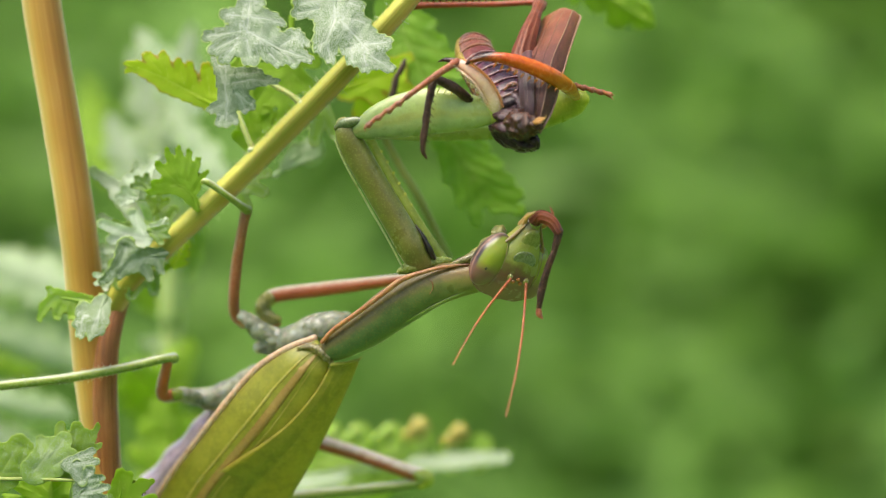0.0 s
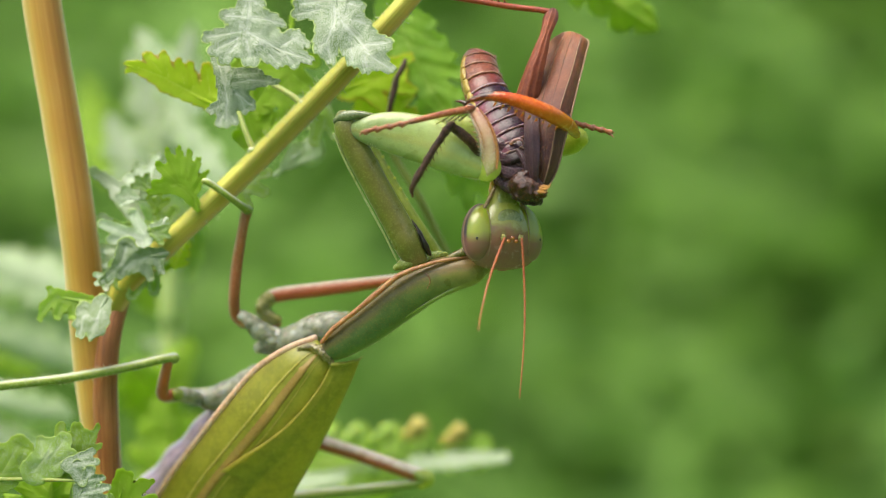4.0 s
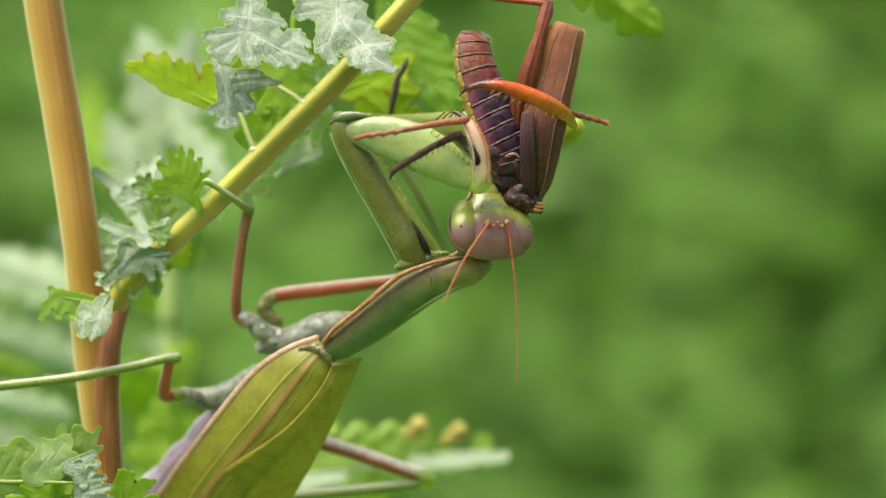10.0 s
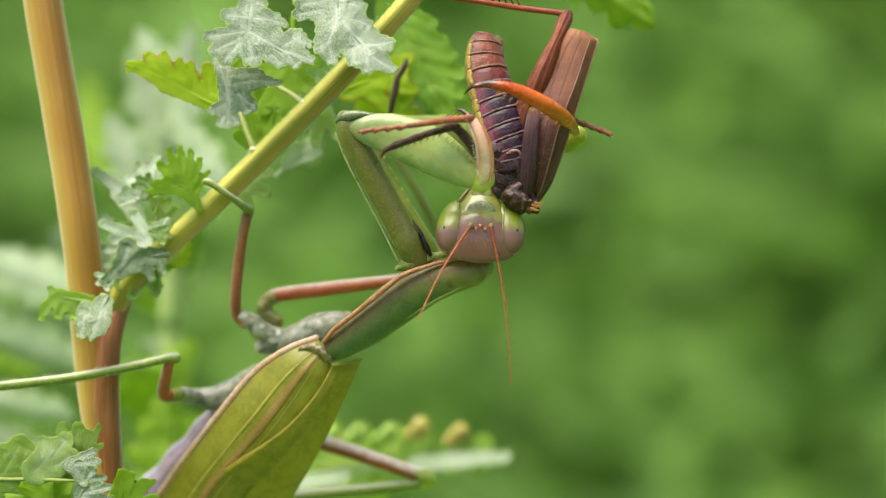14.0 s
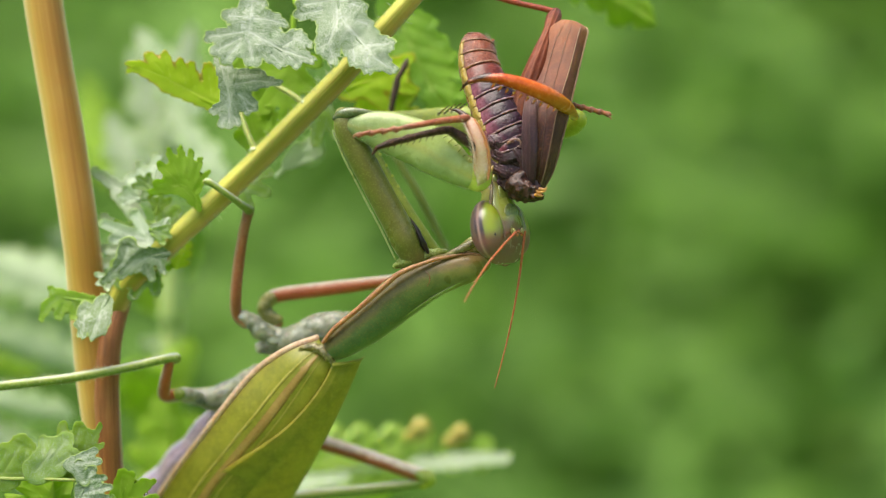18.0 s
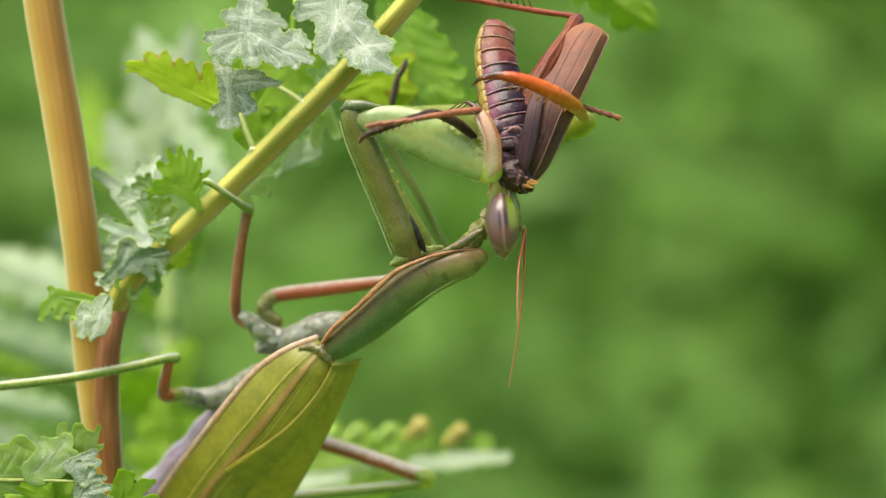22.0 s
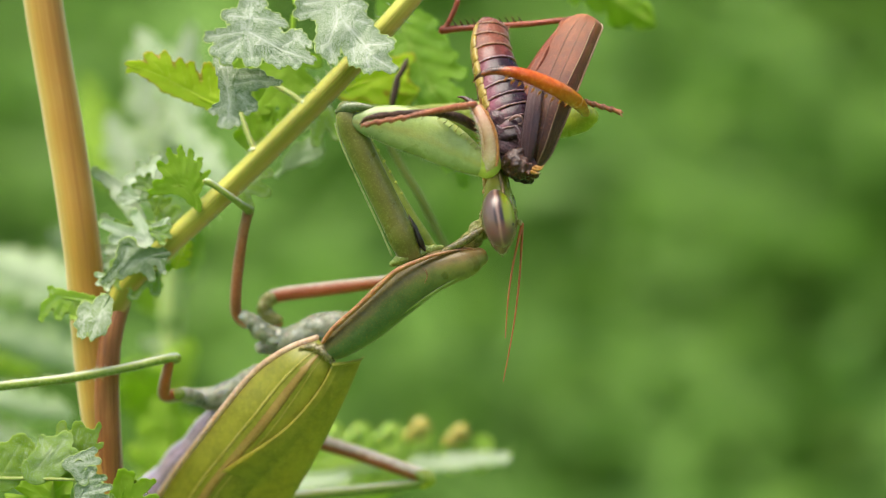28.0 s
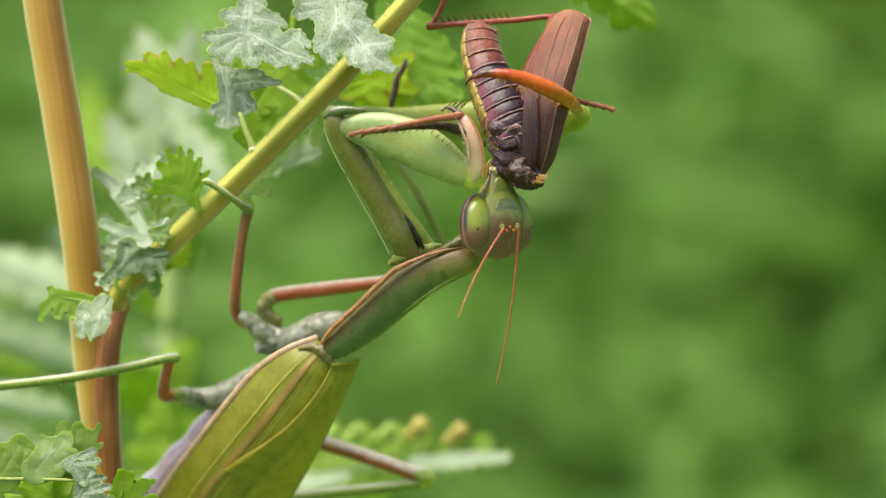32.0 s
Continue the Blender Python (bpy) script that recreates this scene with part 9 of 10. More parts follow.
    walk(fore_thigh, [
        (0, pose(-0.00506, -0.00161, -0.00399, 56.7, -9.7, -14.4)), (0.5, pose(-0.00491, -0.00151, -0.00412, 54.7, -12.1, -16.5)),
        (1, pose(-0.00487, -0.00164, -0.0042, 49.8, -15.9, -17.9)), (1.5, pose(-0.0049, -0.00192, -0.00405, 45.6, -12.8, -12.7)),
        (2, pose(-0.00499, -0.00196, -0.00402, 45.6, -13.5, -13.4)), (2.5, pose(-0.0049, -0.00212, -0.00388, 43.9, -9.3, -8.9)),
        (3, pose(-0.0048, -0.00227, -0.0038, 40.9, -6.8, -5.9)), (3.5, pose(-0.00465, -0.00224, -0.00391, 39.3, -7.2, -5.9)),
        (5.5, pose(-0.00424, -0.00323, -0.00347, 19.4, 2.7, 1)), (6, pose(-0.00418, -0.00319, -0.00361, 19.2, 1.2, 0.4)),
        (6.5, pose(-0.00422, -0.00335, -0.0035, 16.3, -0.5, -0.2)), (7, pose(-0.00411, -0.00344, -0.00337, 15.2, 5, 1.4)),
        (7.5, pose(-0.00414, -0.0035, -0.0033, 14.2, 4.8, 1.2)), (8, pose(-0.00414, -0.00339, -0.00348, 15.6, 1.9, 0.5)),
        (8.5, pose(-0.00414, -0.00343, -0.00347, 14.7, 1.6, 0.4)), (9, pose(-0.00406, -0.0035, -0.00355, 12.7, -0.4, -0.1)),
        (9.5, pose(-0.00409, -0.00385, -0.00317, 6.9, 0.6, 0.1)), (10, pose(-0.00392, -0.00386, -0.00327, 6.4, 4.2, 0.5)),
        (10.5, pose(-0.00395, -0.00405, -0.00297, 3, 6, 0.3)), (11, pose(-0.00382, -0.00404, -0.00312, 3, 8.2, 0.4)),
        (11.5, pose(-0.0039, -0.00393, -0.00319, 5.2, 6.3, 0.6)), (12, pose(-0.00413, -0.00365, -0.00327, 10.8, 2.4, 0.5)),
        (12.5, pose(-0.00432, -0.00346, -0.00339, 14.6, -2.6, -0.7)), (13, pose(-0.00414, -0.00337, -0.00353, 15.6, 0.6, 0.2)),
        (13.5, pose(-0.00424, -0.00344, -0.00341, 14.9, -0.1, 0)), (14, pose(-0.00427, -0.00339, -0.00345, 15.7, -1.7, -0.5)),
        (14.5, pose(-0.00409, -0.00343, -0.00353, 14.3, 1.1, 0.3)), (16.5, pose(-0.0042, -0.00255, -0.00413, 28.4, -6.7, -3.6)),
        (17, pose(-0.00419, -0.00258, -0.00416, 27.6, -8.8, -4.6)), (17.5, pose(-0.00434, -0.00286, -0.00384, 24.6, -5, -2.3)),
        (18, pose(-0.00431, -0.00284, -0.00402, 23.8, -11.3, -4.9)), (18.5, pose(-0.00459, -0.00277, -0.00415, 25.7, -23, -10.7)),
        (19, pose(-0.0045, -0.0028, -0.00406, 25, -17.2, -7.8)), (19.5, pose(-0.00445, -0.0027, -0.00427, 26.5, -24.8, -11.8)),
        (20, pose(-0.00465, -0.00287, -0.00408, 24.2, -22.7, -9.8)), (20.5, pose(-0.00466, -0.00281, -0.00417, 25.4, -26.2, -11.9)),
        (21, pose(-0.00495, -0.00286, -0.00409, 25.5, -28, -12.6)), (21.5, pose(-0.00484, -0.00274, -0.00418, 27.2, -27.5, -13.3)),
        (22, pose(-0.00543, -0.00266, -0.0041, 30.4, -29.4, -16.1)), (22.5, pose(-0.00538, -0.00247, -0.00432, 33.9, -33.1, -20.1)),
        (23, pose(-0.00531, -0.00241, -0.00434, 34.7, -32.2, -20.2)), (23.5, pose(-0.00518, -0.00248, -0.00426, 32.8, -29.3, -17.5)),
        (24, pose(-0.00518, -0.00251, -0.00421, 32.4, -28.4, -16.8)), (24.5, pose(-0.00522, -0.00248, -0.00419, 33.1, -27.4, -16.7)),
        (25, pose(-0.00541, -0.00253, -0.00401, 33.3, -23.9, -14.9)), (25.5, pose(-0.00542, -0.00242, -0.00413, 35.1, -26.4, -17.3)),
        (27.5, pose(-0.00481, -0.00219, -0.00447, 37, -30.1, -20.7)), (28, pose(-0.00486, -0.00218, -0.00445, 37.3, -29.6, -20.6)),
        (28.5, pose(-0.00485, -0.00207, -0.00456, 39.8, -32.6, -24.1)), (29, pose(-0.00488, -0.002, -0.00452, 40.8, -30.4, -23.6)),
        (29.5, pose(-0.00501, -0.00197, -0.00458, 42.2, -33.2, -26.4)), (30, pose(-0.00489, -0.00202, -0.00453, 40.6, -31.2, -23.9)),
        (30.5, pose(-0.00481, -0.0022, -0.00445, 36.9, -29.5, -20.3)), (31, pose(-0.00486, -0.00254, -0.00413, 30.8, -21.7, -12.4)),
        (31.5, pose(-0.00436, -0.0025, -0.00432, 29.3, -20.3, -11)), (32, pose(-0.00483, -0.00263, -0.00422, 29, -26.9, -14.1)),
    ])
    held(head, [
        (0, pose(0.01577, -0.006, 0.00727, 21.7, 14, 35.2)), (0.5, pose(0.01577, -0.006, 0.00736, 21.1, 13.2, 35.1)),
        (0.8, pose(0.01582, -0.006, 0.00746, 16.8, 9.9, 34.6)), (1, pose(0.01577, -0.006, 0.00867, 9.4, 5, 34.1)),
        (1.5, pose(0.01582, -0.006, 0.00881, 7.8, 4.1, 34.1)), (2, pose(0.01591, -0.006, 0.00816, 8.8, 4.1, 34.1)),
        (2.5, pose(0.01573, -0.006, 0.00877, 6.2, 5.1, 32.1)), (3, pose(0.01535, -0.006, 0.00933, 2.9, 5.2, 29.1)),
        (3.5, pose(0.01489, -0.006, 0.00989, -3.5, 3.7, 22)), (5.5, pose(0.01563, -0.006, 0.01012, -13.5, -2.4, 66.1)),
        (6, pose(0.01545, -0.006, 0.01008, -12.4, -2.3, 62.1)), (6.5, pose(0.01531, -0.006, 0.01008, -13.2, -2.7, 57.1)),
        (7, pose(0.01517, -0.006, 0.01026, -13.9, -3.1, 52.1)), (7.5, pose(0.01493, -0.006, 0.01031, -16.4, -4.1, 47.2)),
        (8, pose(0.01475, -0.006, 0.0105, -18.8, -5.1, 43.2)), (8.5, pose(0.01465, -0.006, 0.01045, -21.1, -3.9, 38.1)),
        (9, pose(0.01456, -0.006, 0.01059, -24.2, -3.3, 34.1)), (9.5, pose(0.01423, -0.006, 0.01045, -26.9, -1.8, 26)),
        (10, pose(0.014, -0.006, 0.01068, -28, 0, 20)), (10.5, pose(0.01381, -0.006, 0.01078, -27.7, 1, 17)),
        (11, pose(0.014, -0.006, 0.01068, -27.7, 1, 18)), (11.5, pose(0.01372, -0.006, 0.01059, -27.6, 2, 12)),
        (12, pose(0.01376, -0.006, 0.01059, -27.6, 2, 12)), (12.5, pose(0.01348, -0.006, 0.01082, -27.7, 3, 5)),
        (13, pose(0.01348, -0.006, 0.01073, -28, 3, 0)), (13.5, pose(0.0133, -0.006, 0.0105, -27.1, 3, -1)),
        (14, pose(0.0132, -0.006, 0.0105, -26, 2, -1)), (14.5, pose(0.01292, -0.006, 0.01045, -24.1, 2, -2)),
        (16.5, pose(0.01297, -0.006, 0.01068, -14, 1, -2)), (17, pose(0.01325, -0.006, 0.0105, -15, 1, 0)),
        (17.5, pose(0.01423, -0.006, 0.01054, -15, -1.7, 30)), (18, pose(0.01489, -0.006, 0.0104, -13.5, -2, 60.1)),
        (18.5, pose(0.01507, -0.006, 0.01036, -10.9, -0.9, 72)), (19, pose(0.01493, -0.006, 0.0105, -10.9, -0.6, 78)),
        (19.5, pose(0.01479, -0.006, 0.01068, -9.9, -0.7, 70)), (20, pose(0.01498, -0.006, 0.01054, -6, 0, 85)),
        (20.5, pose(0.01475, -0.006, 0.01106, -6, 0, 80)), (21, pose(0.01489, -0.006, 0.01087, -6, 0, 84)),
        (21.5, pose(0.01507, -0.006, 0.01082, -6, 0, 86)), (22, pose(0.01517, -0.006, 0.01087, -5, 0, 88)),
        (22.5, pose(0.01512, -0.006, 0.01073, -4, 0.1, 88)), (23, pose(0.01498, -0.006, 0.01087, -6, 0, 84)),
        (23.5, pose(0.01493, -0.006, 0.01082, -6, 0, 80)), (24, pose(0.01475, -0.006, 0.01096, -7, -0.3, 72)),
        (24.5, pose(0.01475, -0.006, 0.01092, -7.9, -0.7, 68)), (25, pose(0.01475, -0.006, 0.01106, -8.7, -1.2, 66)),
        (25.5, pose(0.01479, -0.006, 0.01106, -8.8, -1.1, 69)), (27.5, pose(0.01498, -0.006, 0.01092, -8, -0.1, 86)),
        (28, pose(0.01489, -0.006, 0.0112, -9, -0.2, 87)), (28.5, pose(0.01512, -0.006, 0.01106, -8, -0.1, 88)),
        (29, pose(0.01503, -0.006, 0.01115, -8, -0.1, 87)), (29.5, pose(0.01503, -0.006, 0.01115, -8, -0.1, 86)),
        (30, pose(0.01475, -0.006, 0.01073, -7.9, -0.6, 73)), (30.5, pose(0.0146, -0.006, 0.01096, -6.9, -0.7, 69)),
        (31, pose(0.01465, -0.006, 0.01124, -6.1, -2.2, 44)), (31.5, pose(0.01451, -0.006, 0.01129, -5.9, -2.3, 40)),
        (32, pose(0.01456, -0.006, 0.01096, -5.9, -2.3, 40)),
    ])
    walk(feelers[0], [
        (0, pose(-0.00085, -0.00169, -0.00071, -38.7, 10.9, -36.5)), (0.5, pose(-0.00085, -0.00169, -0.00071, -38.3, 15.1, -37.3)),
        (0.8, pose(-0.00085, -0.00169, -0.00071, -40.1, 20.8, -37.6)), (1, pose(-0.00085, -0.00169, -0.00071, -28.8, 23.2, -36.3)),
        (1.5, pose(-0.00085, -0.00169, -0.00071, -46.6, 16.1, -35.3)), (2, pose(-0.00085, -0.00169, -0.00071, -48.9, 16.9, -35.7)),
        (2.5, pose(-0.00085, -0.00169, -0.00071, -44.2, 15.1, -32.7)), (3, pose(-0.00085, -0.00169, -0.00071, -40.2, 12.8, -29)),
        (3.5, pose(-0.00085, -0.00169, -0.00071, -33.1, 15.8, -20.8)), (5.5, pose(-0.00085, -0.00169, -0.00071, -33.3, 33.5, -64.1)),
        (6, pose(-0.00085, -0.00169, -0.00071, -31.8, 28.8, -60.2)), (6.5, pose(-0.00085, -0.00169, -0.00071, -32.3, 28, -54.7)),
        (7, pose(-0.00085, -0.00169, -0.00071, -30.9, 26.6, -49.3)), (7.5, pose(-0.00085, -0.00169, -0.00071, -28.2, 29.8, -42.9)),
        (8, pose(-0.00085, -0.00169, -0.00071, -23.6, 33, -37.1)), (8.5, pose(-0.00085, -0.00169, -0.00071, -21.4, 34.9, -29.3)),
        (9, pose(-0.00085, -0.00169, -0.00071, -16.5, 36.9, -21.8)), (9.5, pose(-0.00085, -0.00169, -0.00071, -11.1, 36.5, -10)),
        (10, pose(-0.00085, -0.00169, -0.00071, -4.7, 35.5, -1.9)), (10.5, pose(-0.00085, -0.00169, -0.00071, -2.8, 32.1, -0.7)),
        (11, pose(-0.00085, -0.00169, -0.00071, 2, 34.8, 0.1)), (11.5, pose(-0.00085, -0.00169, -0.00071, 0.8, 30.4, 4.1)),
        (12, pose(-0.00085, -0.00169, -0.00071, 5.3, 32, 5.3)), (12.5, pose(-0.00085, -0.00169, -0.00071, 5.8, 24.7, 8.5)),
        (13, pose(-0.00085, -0.00169, -0.00071, 6, 22, 12.4)), (13.5, pose(-0.00085, -0.00169, -0.00071, 4.8, 22.2, 13.1)),
        (14, pose(-0.00085, -0.00169, -0.00071, 8, 23.8, 13.5)), (14.5, pose(-0.00085, -0.00169, -0.00071, 7.1, 23.4, 13.3)),
        (16.5, pose(-0.00085, -0.00169, -0.00071, -11.4, 24.6, 8.6)), (17, pose(-0.00085, -0.00169, -0.00071, -11.1, 27, 7.8)),
        (17.5, pose(-0.00085, -0.00169, -0.00071, -20.6, 41.1, -20)), (18, pose(-0.00085, -0.00169, -0.00071, -34.6, 50.1, -54.4)),
        (18.5, pose(-0.00085, -0.00169, -0.00071, -41.9, 41.3, -70)), (19, pose(-0.00085, -0.00169, -0.00071, -44.5, 29.2, -77.2)),
        (19.5, pose(-0.00085, -0.00169, -0.00071, -41.8, 21.6, -69.1)), (20, pose(-0.00085, -0.00169, -0.00071, -44.2, 19.5, -84.8)),
        (20.5, pose(-0.00085, -0.00169, -0.00071, -39.1, 15.2, -79.8)), (21, pose(-0.00085, -0.00169, -0.00071, -40.4, 16.6, -83.8)),
        (21.5, pose(-0.00085, -0.00169, -0.00071, -40, 14.8, -85.9)), (22, pose(-0.00085, -0.00169, -0.00071, -39.1, 11.2, -88)),
        (22.5, pose(-0.00085, -0.00169, -0.00071, -35.5, 10.6, -88)), (23, pose(-0.00085, -0.00169, -0.00071, -26.7, 11.7, -83.9)),
        (23.5, pose(-0.00085, -0.00169, -0.00071, -34, 24.1, -79.6)), (24, pose(-0.00085, -0.00169, -0.00071, -34.6, 36.6, -70.7)),
        (24.5, pose(-0.00085, -0.00169, -0.00071, -32.4, 32.7, -66.7)), (25, pose(-0.00085, -0.00169, -0.00071, -27.4, 29, -64.8)),
        (25.5, pose(-0.00085, -0.00169, -0.00071, -21.2, 26.8, -68)), (27.5, pose(-0.00085, -0.00169, -0.00071, 0.4, 19.3, -85.9)),
        (28, pose(-0.00085, -0.00169, -0.00071, 0.3, 17.4, -86.9)), (28.5, pose(-0.00085, -0.00169, -0.00071, 0.2, 18.9, -87.9)),
        (29, pose(-0.00085, -0.00169, -0.00071, 0.3, 19.4, -86.9)), (29.5, pose(-0.00085, -0.00169, -0.00071, 0.5, 24.9, -85.8)),
        (30, pose(-0.00085, -0.00169, -0.00071, -28.4, 29.2, -72.1)), (30.5, pose(-0.00085, -0.00169, -0.00071, -33.4, 30.4, -68)),
        (31, pose(-0.00085, -0.00169, -0.00071, -37.8, 28.9, -42.5)), (31.5, pose(-0.00085, -0.00169, -0.00071, -32.4, 29.5, -38.3)),
        (32, pose(-0.00085, -0.00169, -0.00071, -28.6, 33.3, -38.1)),
    ])
    walk(feelers[1], [
        (0, pose(0.00085, -0.00169, -0.00071, -46.1, -13.4, -32.2)), (0.5, pose(0.00085, -0.00169, -0.00071, -45.7, -9.7, -32.9)),
        (0.8, pose(0.00085, -0.00169, -0.00071, -42.1, -4.6, -33.7)), (1, pose(0.00085, -0.00169, -0.00071, -27.5, 1.8, -34.3)),
        (1.5, pose(0.00085, -0.00169, -0.00071, -36, -0.5, -34.1)), (2, pose(0.00085, -0.00169, -0.00071, -38.7, -2, -34)),
        (2.5, pose(0.00085, -0.00169, -0.00071, -32.6, -0.8, -32)), (3, pose(0.00085, -0.00169, -0.00071, -26.3, 0.2, -29)),
        (3.5, pose(0.00085, -0.00169, -0.00071, -13.3, 0.1, -22.1)), (5.5, pose(0.00085, -0.00169, -0.00071, 3.4, 18.9, -65.1)),
        (6, pose(0.00085, -0.00169, -0.00071, 3.9, 15.4, -61.2)), (6.5, pose(0.00085, -0.00169, -0.00071, 5, 12.5, -56.2)),
        (7, pose(0.00085, -0.00169, -0.00071, 6.2, 9.4, -51.4)), (7.5, pose(0.00085, -0.00169, -0.00071, 8.3, 11.6, -45.9)),
        (8, pose(0.00085, -0.00169, -0.00071, 10.5, 13.8, -41.3)), (8.5, pose(0.00085, -0.00169, -0.00071, 14.4, 10.9, -36.6)),
        (9, pose(0.00085, -0.00169, -0.00071, 18.3, 8.9, -33.1)), (9.5, pose(0.00085, -0.00169, -0.00071, 23.4, 7.7, -25.1)),
        (10, pose(0.00085, -0.00169, -0.00071, 26.4, 6.3, -19.3)), (10.5, pose(0.00085, -0.00169, -0.00071, 26.7, 2.1, -18.1)),
        (11, pose(0.00085, -0.00169, -0.00071, 26.5, 2.2, -19.1)), (11.5, pose(0.00085, -0.00169, -0.00071, 27.3, -1.5, -14.3)),
        (12, pose(0.00085, -0.00169, -0.00071, 27.3, 0.3, -13.4)), (12.5, pose(0.00085, -0.00169, -0.00071, 28.1, -6.2, -9)),
        (13, pose(0.00085, -0.00169, -0.00071, 28.5, -9.9, -5.3)), (13.5, pose(0.00085, -0.00169, -0.00071, 27.5, -10.3, -4.2)),
        (14, pose(0.00085, -0.00169, -0.00071, 26.3, -8.8, -3.2)), (14.5, pose(0.00085, -0.00169, -0.00071, 24.3, -9.5, -2.1)),
        (16.5, pose(0.00085, -0.00169, -0.00071, 14.1, -7.3, 0.2)), (17, pose(0.00085, -0.00169, -0.00071, 15.1, -5.1, -1.4)),
        (17.5, pose(0.00085, -0.00169, -0.00071, 12.5, 13.9, -27.7)), (18, pose(0.00085, -0.00169, -0.00071, 5.4, 23.6, -58.2)),
        (18.5, pose(0.00085, -0.00169, -0.00071, 2.6, 18.5, -71.3)), (19, pose(0.00085, -0.00169, -0.00071, 1.7, 13.8, -77.7)),
        (19.5, pose(0.00085, -0.00169, -0.00071, 2.8, 11.6, -69.6)), (20, pose(0.00085, -0.00169, -0.00071, 0.5, 7.8, -85)),
        (20.5, pose(0.00085, -0.00169, -0.00071, 1, 7.6, -79.9)), (21, pose(0.00085, -0.00169, -0.00071, 0.6, 8.8, -83.9)),
        (21.5, pose(0.00085, -0.00169, -0.00071, 0.4, 10.8, -85.9)), (22, pose(0.00085, -0.00169, -0.00071, -8.2, 11.3, -88)),
        (22.5, pose(0.00085, -0.00169, -0.00071, -17.9, 10.3, -88)), (23, pose(0.00085, -0.00169, -0.00071, -19.4, 12, -83.9)),
        (23.5, pose(0.00085, -0.00169, -0.00071, -8.8, 14.9, -79.8)), (24, pose(0.00085, -0.00169, -0.00071, 1.9, 17.8, -71.5)),
        (24.5, pose(0.00085, -0.00169, -0.00071, 2.3, 16.6, -67.4)), (25, pose(0.00085, -0.00169, -0.00071, 2.5, 15.4, -65.4)),
        (25.5, pose(0.00085, -0.00169, -0.00071, 2.2, 15.7, -68.5)), (27.5, pose(0.00085, -0.00169, -0.00071, -1.5, 15.7, -85.9)),
        (28, pose(0.00085, -0.00169, -0.00071, 0.3, 16, -86.9)), (28.5, pose(0.00085, -0.00169, -0.00071, -4.8, 17.3, -87.9)),
        (29, pose(0.00085, -0.00169, -0.00071, -2.5, 18.2, -86.9)), (29.5, pose(0.00085, -0.00169, -0.00071, 0.4, 19.8, -85.9)),
        (30, pose(0.00085, -0.00169, -0.00071, -10.8, 20.7, -72.4)), (30.5, pose(0.00085, -0.00169, -0.00071, -3.7, 17.5, -68.5)),
        (31, pose(0.00085, -0.00169, -0.00071, 3, 14.8, -43.3)), (31.5, pose(0.00085, -0.00169, -0.00071, 3.2, 13.5, -39.3)),
        (32, pose(0.00085, -0.00169, -0.00071, 3.2, 13.7, -39.3)),
    ])
    sway(LEAF["a"], [
        (0, 0.4, -1.5), (0.5, -0.2, -1.0), (1, -0.2, -0.5), (1.5, -0.5, 0.0), (2, -0.0, 0.0), (2.5, -0.3, 0.0), (3, -0.2, 0.0), (3.5, -0.3, 0.0), (5.5, 0.0, 0.0),
        (6, 0.1, 0.0), (6.5, -0.5, 0.0), (7, -0.7, 0.0), (7.5, -1.2, 0.0), (8, -1.7, 0.0), (8.5, -3.0, 0.5), (9, -3.0, 0.0), (9.5, -3.0, 0.0), (10, -2.0, -0.5),
        (10.5, -1.5, 0.0), (11, -0.5, 0.0), (11.5, 0.0, 0.0), (12, -0.2, 0.0), (12.5, -0.2, 0.0), (13, -0.5, -0.5), (13.5, 0.0, -0.5), (14, 0.3, -0.5), (14.5, 0.8, 0.0),
        (16.5, 0.1, 0.0), (17, 0.1, 0.0), (17.5, 0.6, 0.0), (18, 0.8, 0.0), (18.5, 1.3, 0.0), (19, 1.0, 0.0), (19.5, 1.3, 0.0), (20, 0.8, 0.0), (20.5, 0.1, 0.5),
        (21, -0.5, 1.1), (21.5, -0.5, 1.1), (22, 0.0, 0.5), (22.5, 0.1, 0.0), (23, 0.3, 0.0), (23.5, 0.3, 0.0), (24, 0.8, 0.0), (24.5, 0.6, 0.0), (25, 0.8, 0.0),
        (25.5, 0.4, 0.0), (27.5, 0.8, 0.0), (28, 0.5, 0.0), (28.5, 0.8, 0.0), (29, 0.5, 0.0), (29.5, 0.5, 0.0), (30, 0.6, 0.0), (30.5, 0.6, 0.0), (31, 0.6, 0.0),
        (31.5, 0.1, 0.0), (32, -0.3, 0.0),
    ])
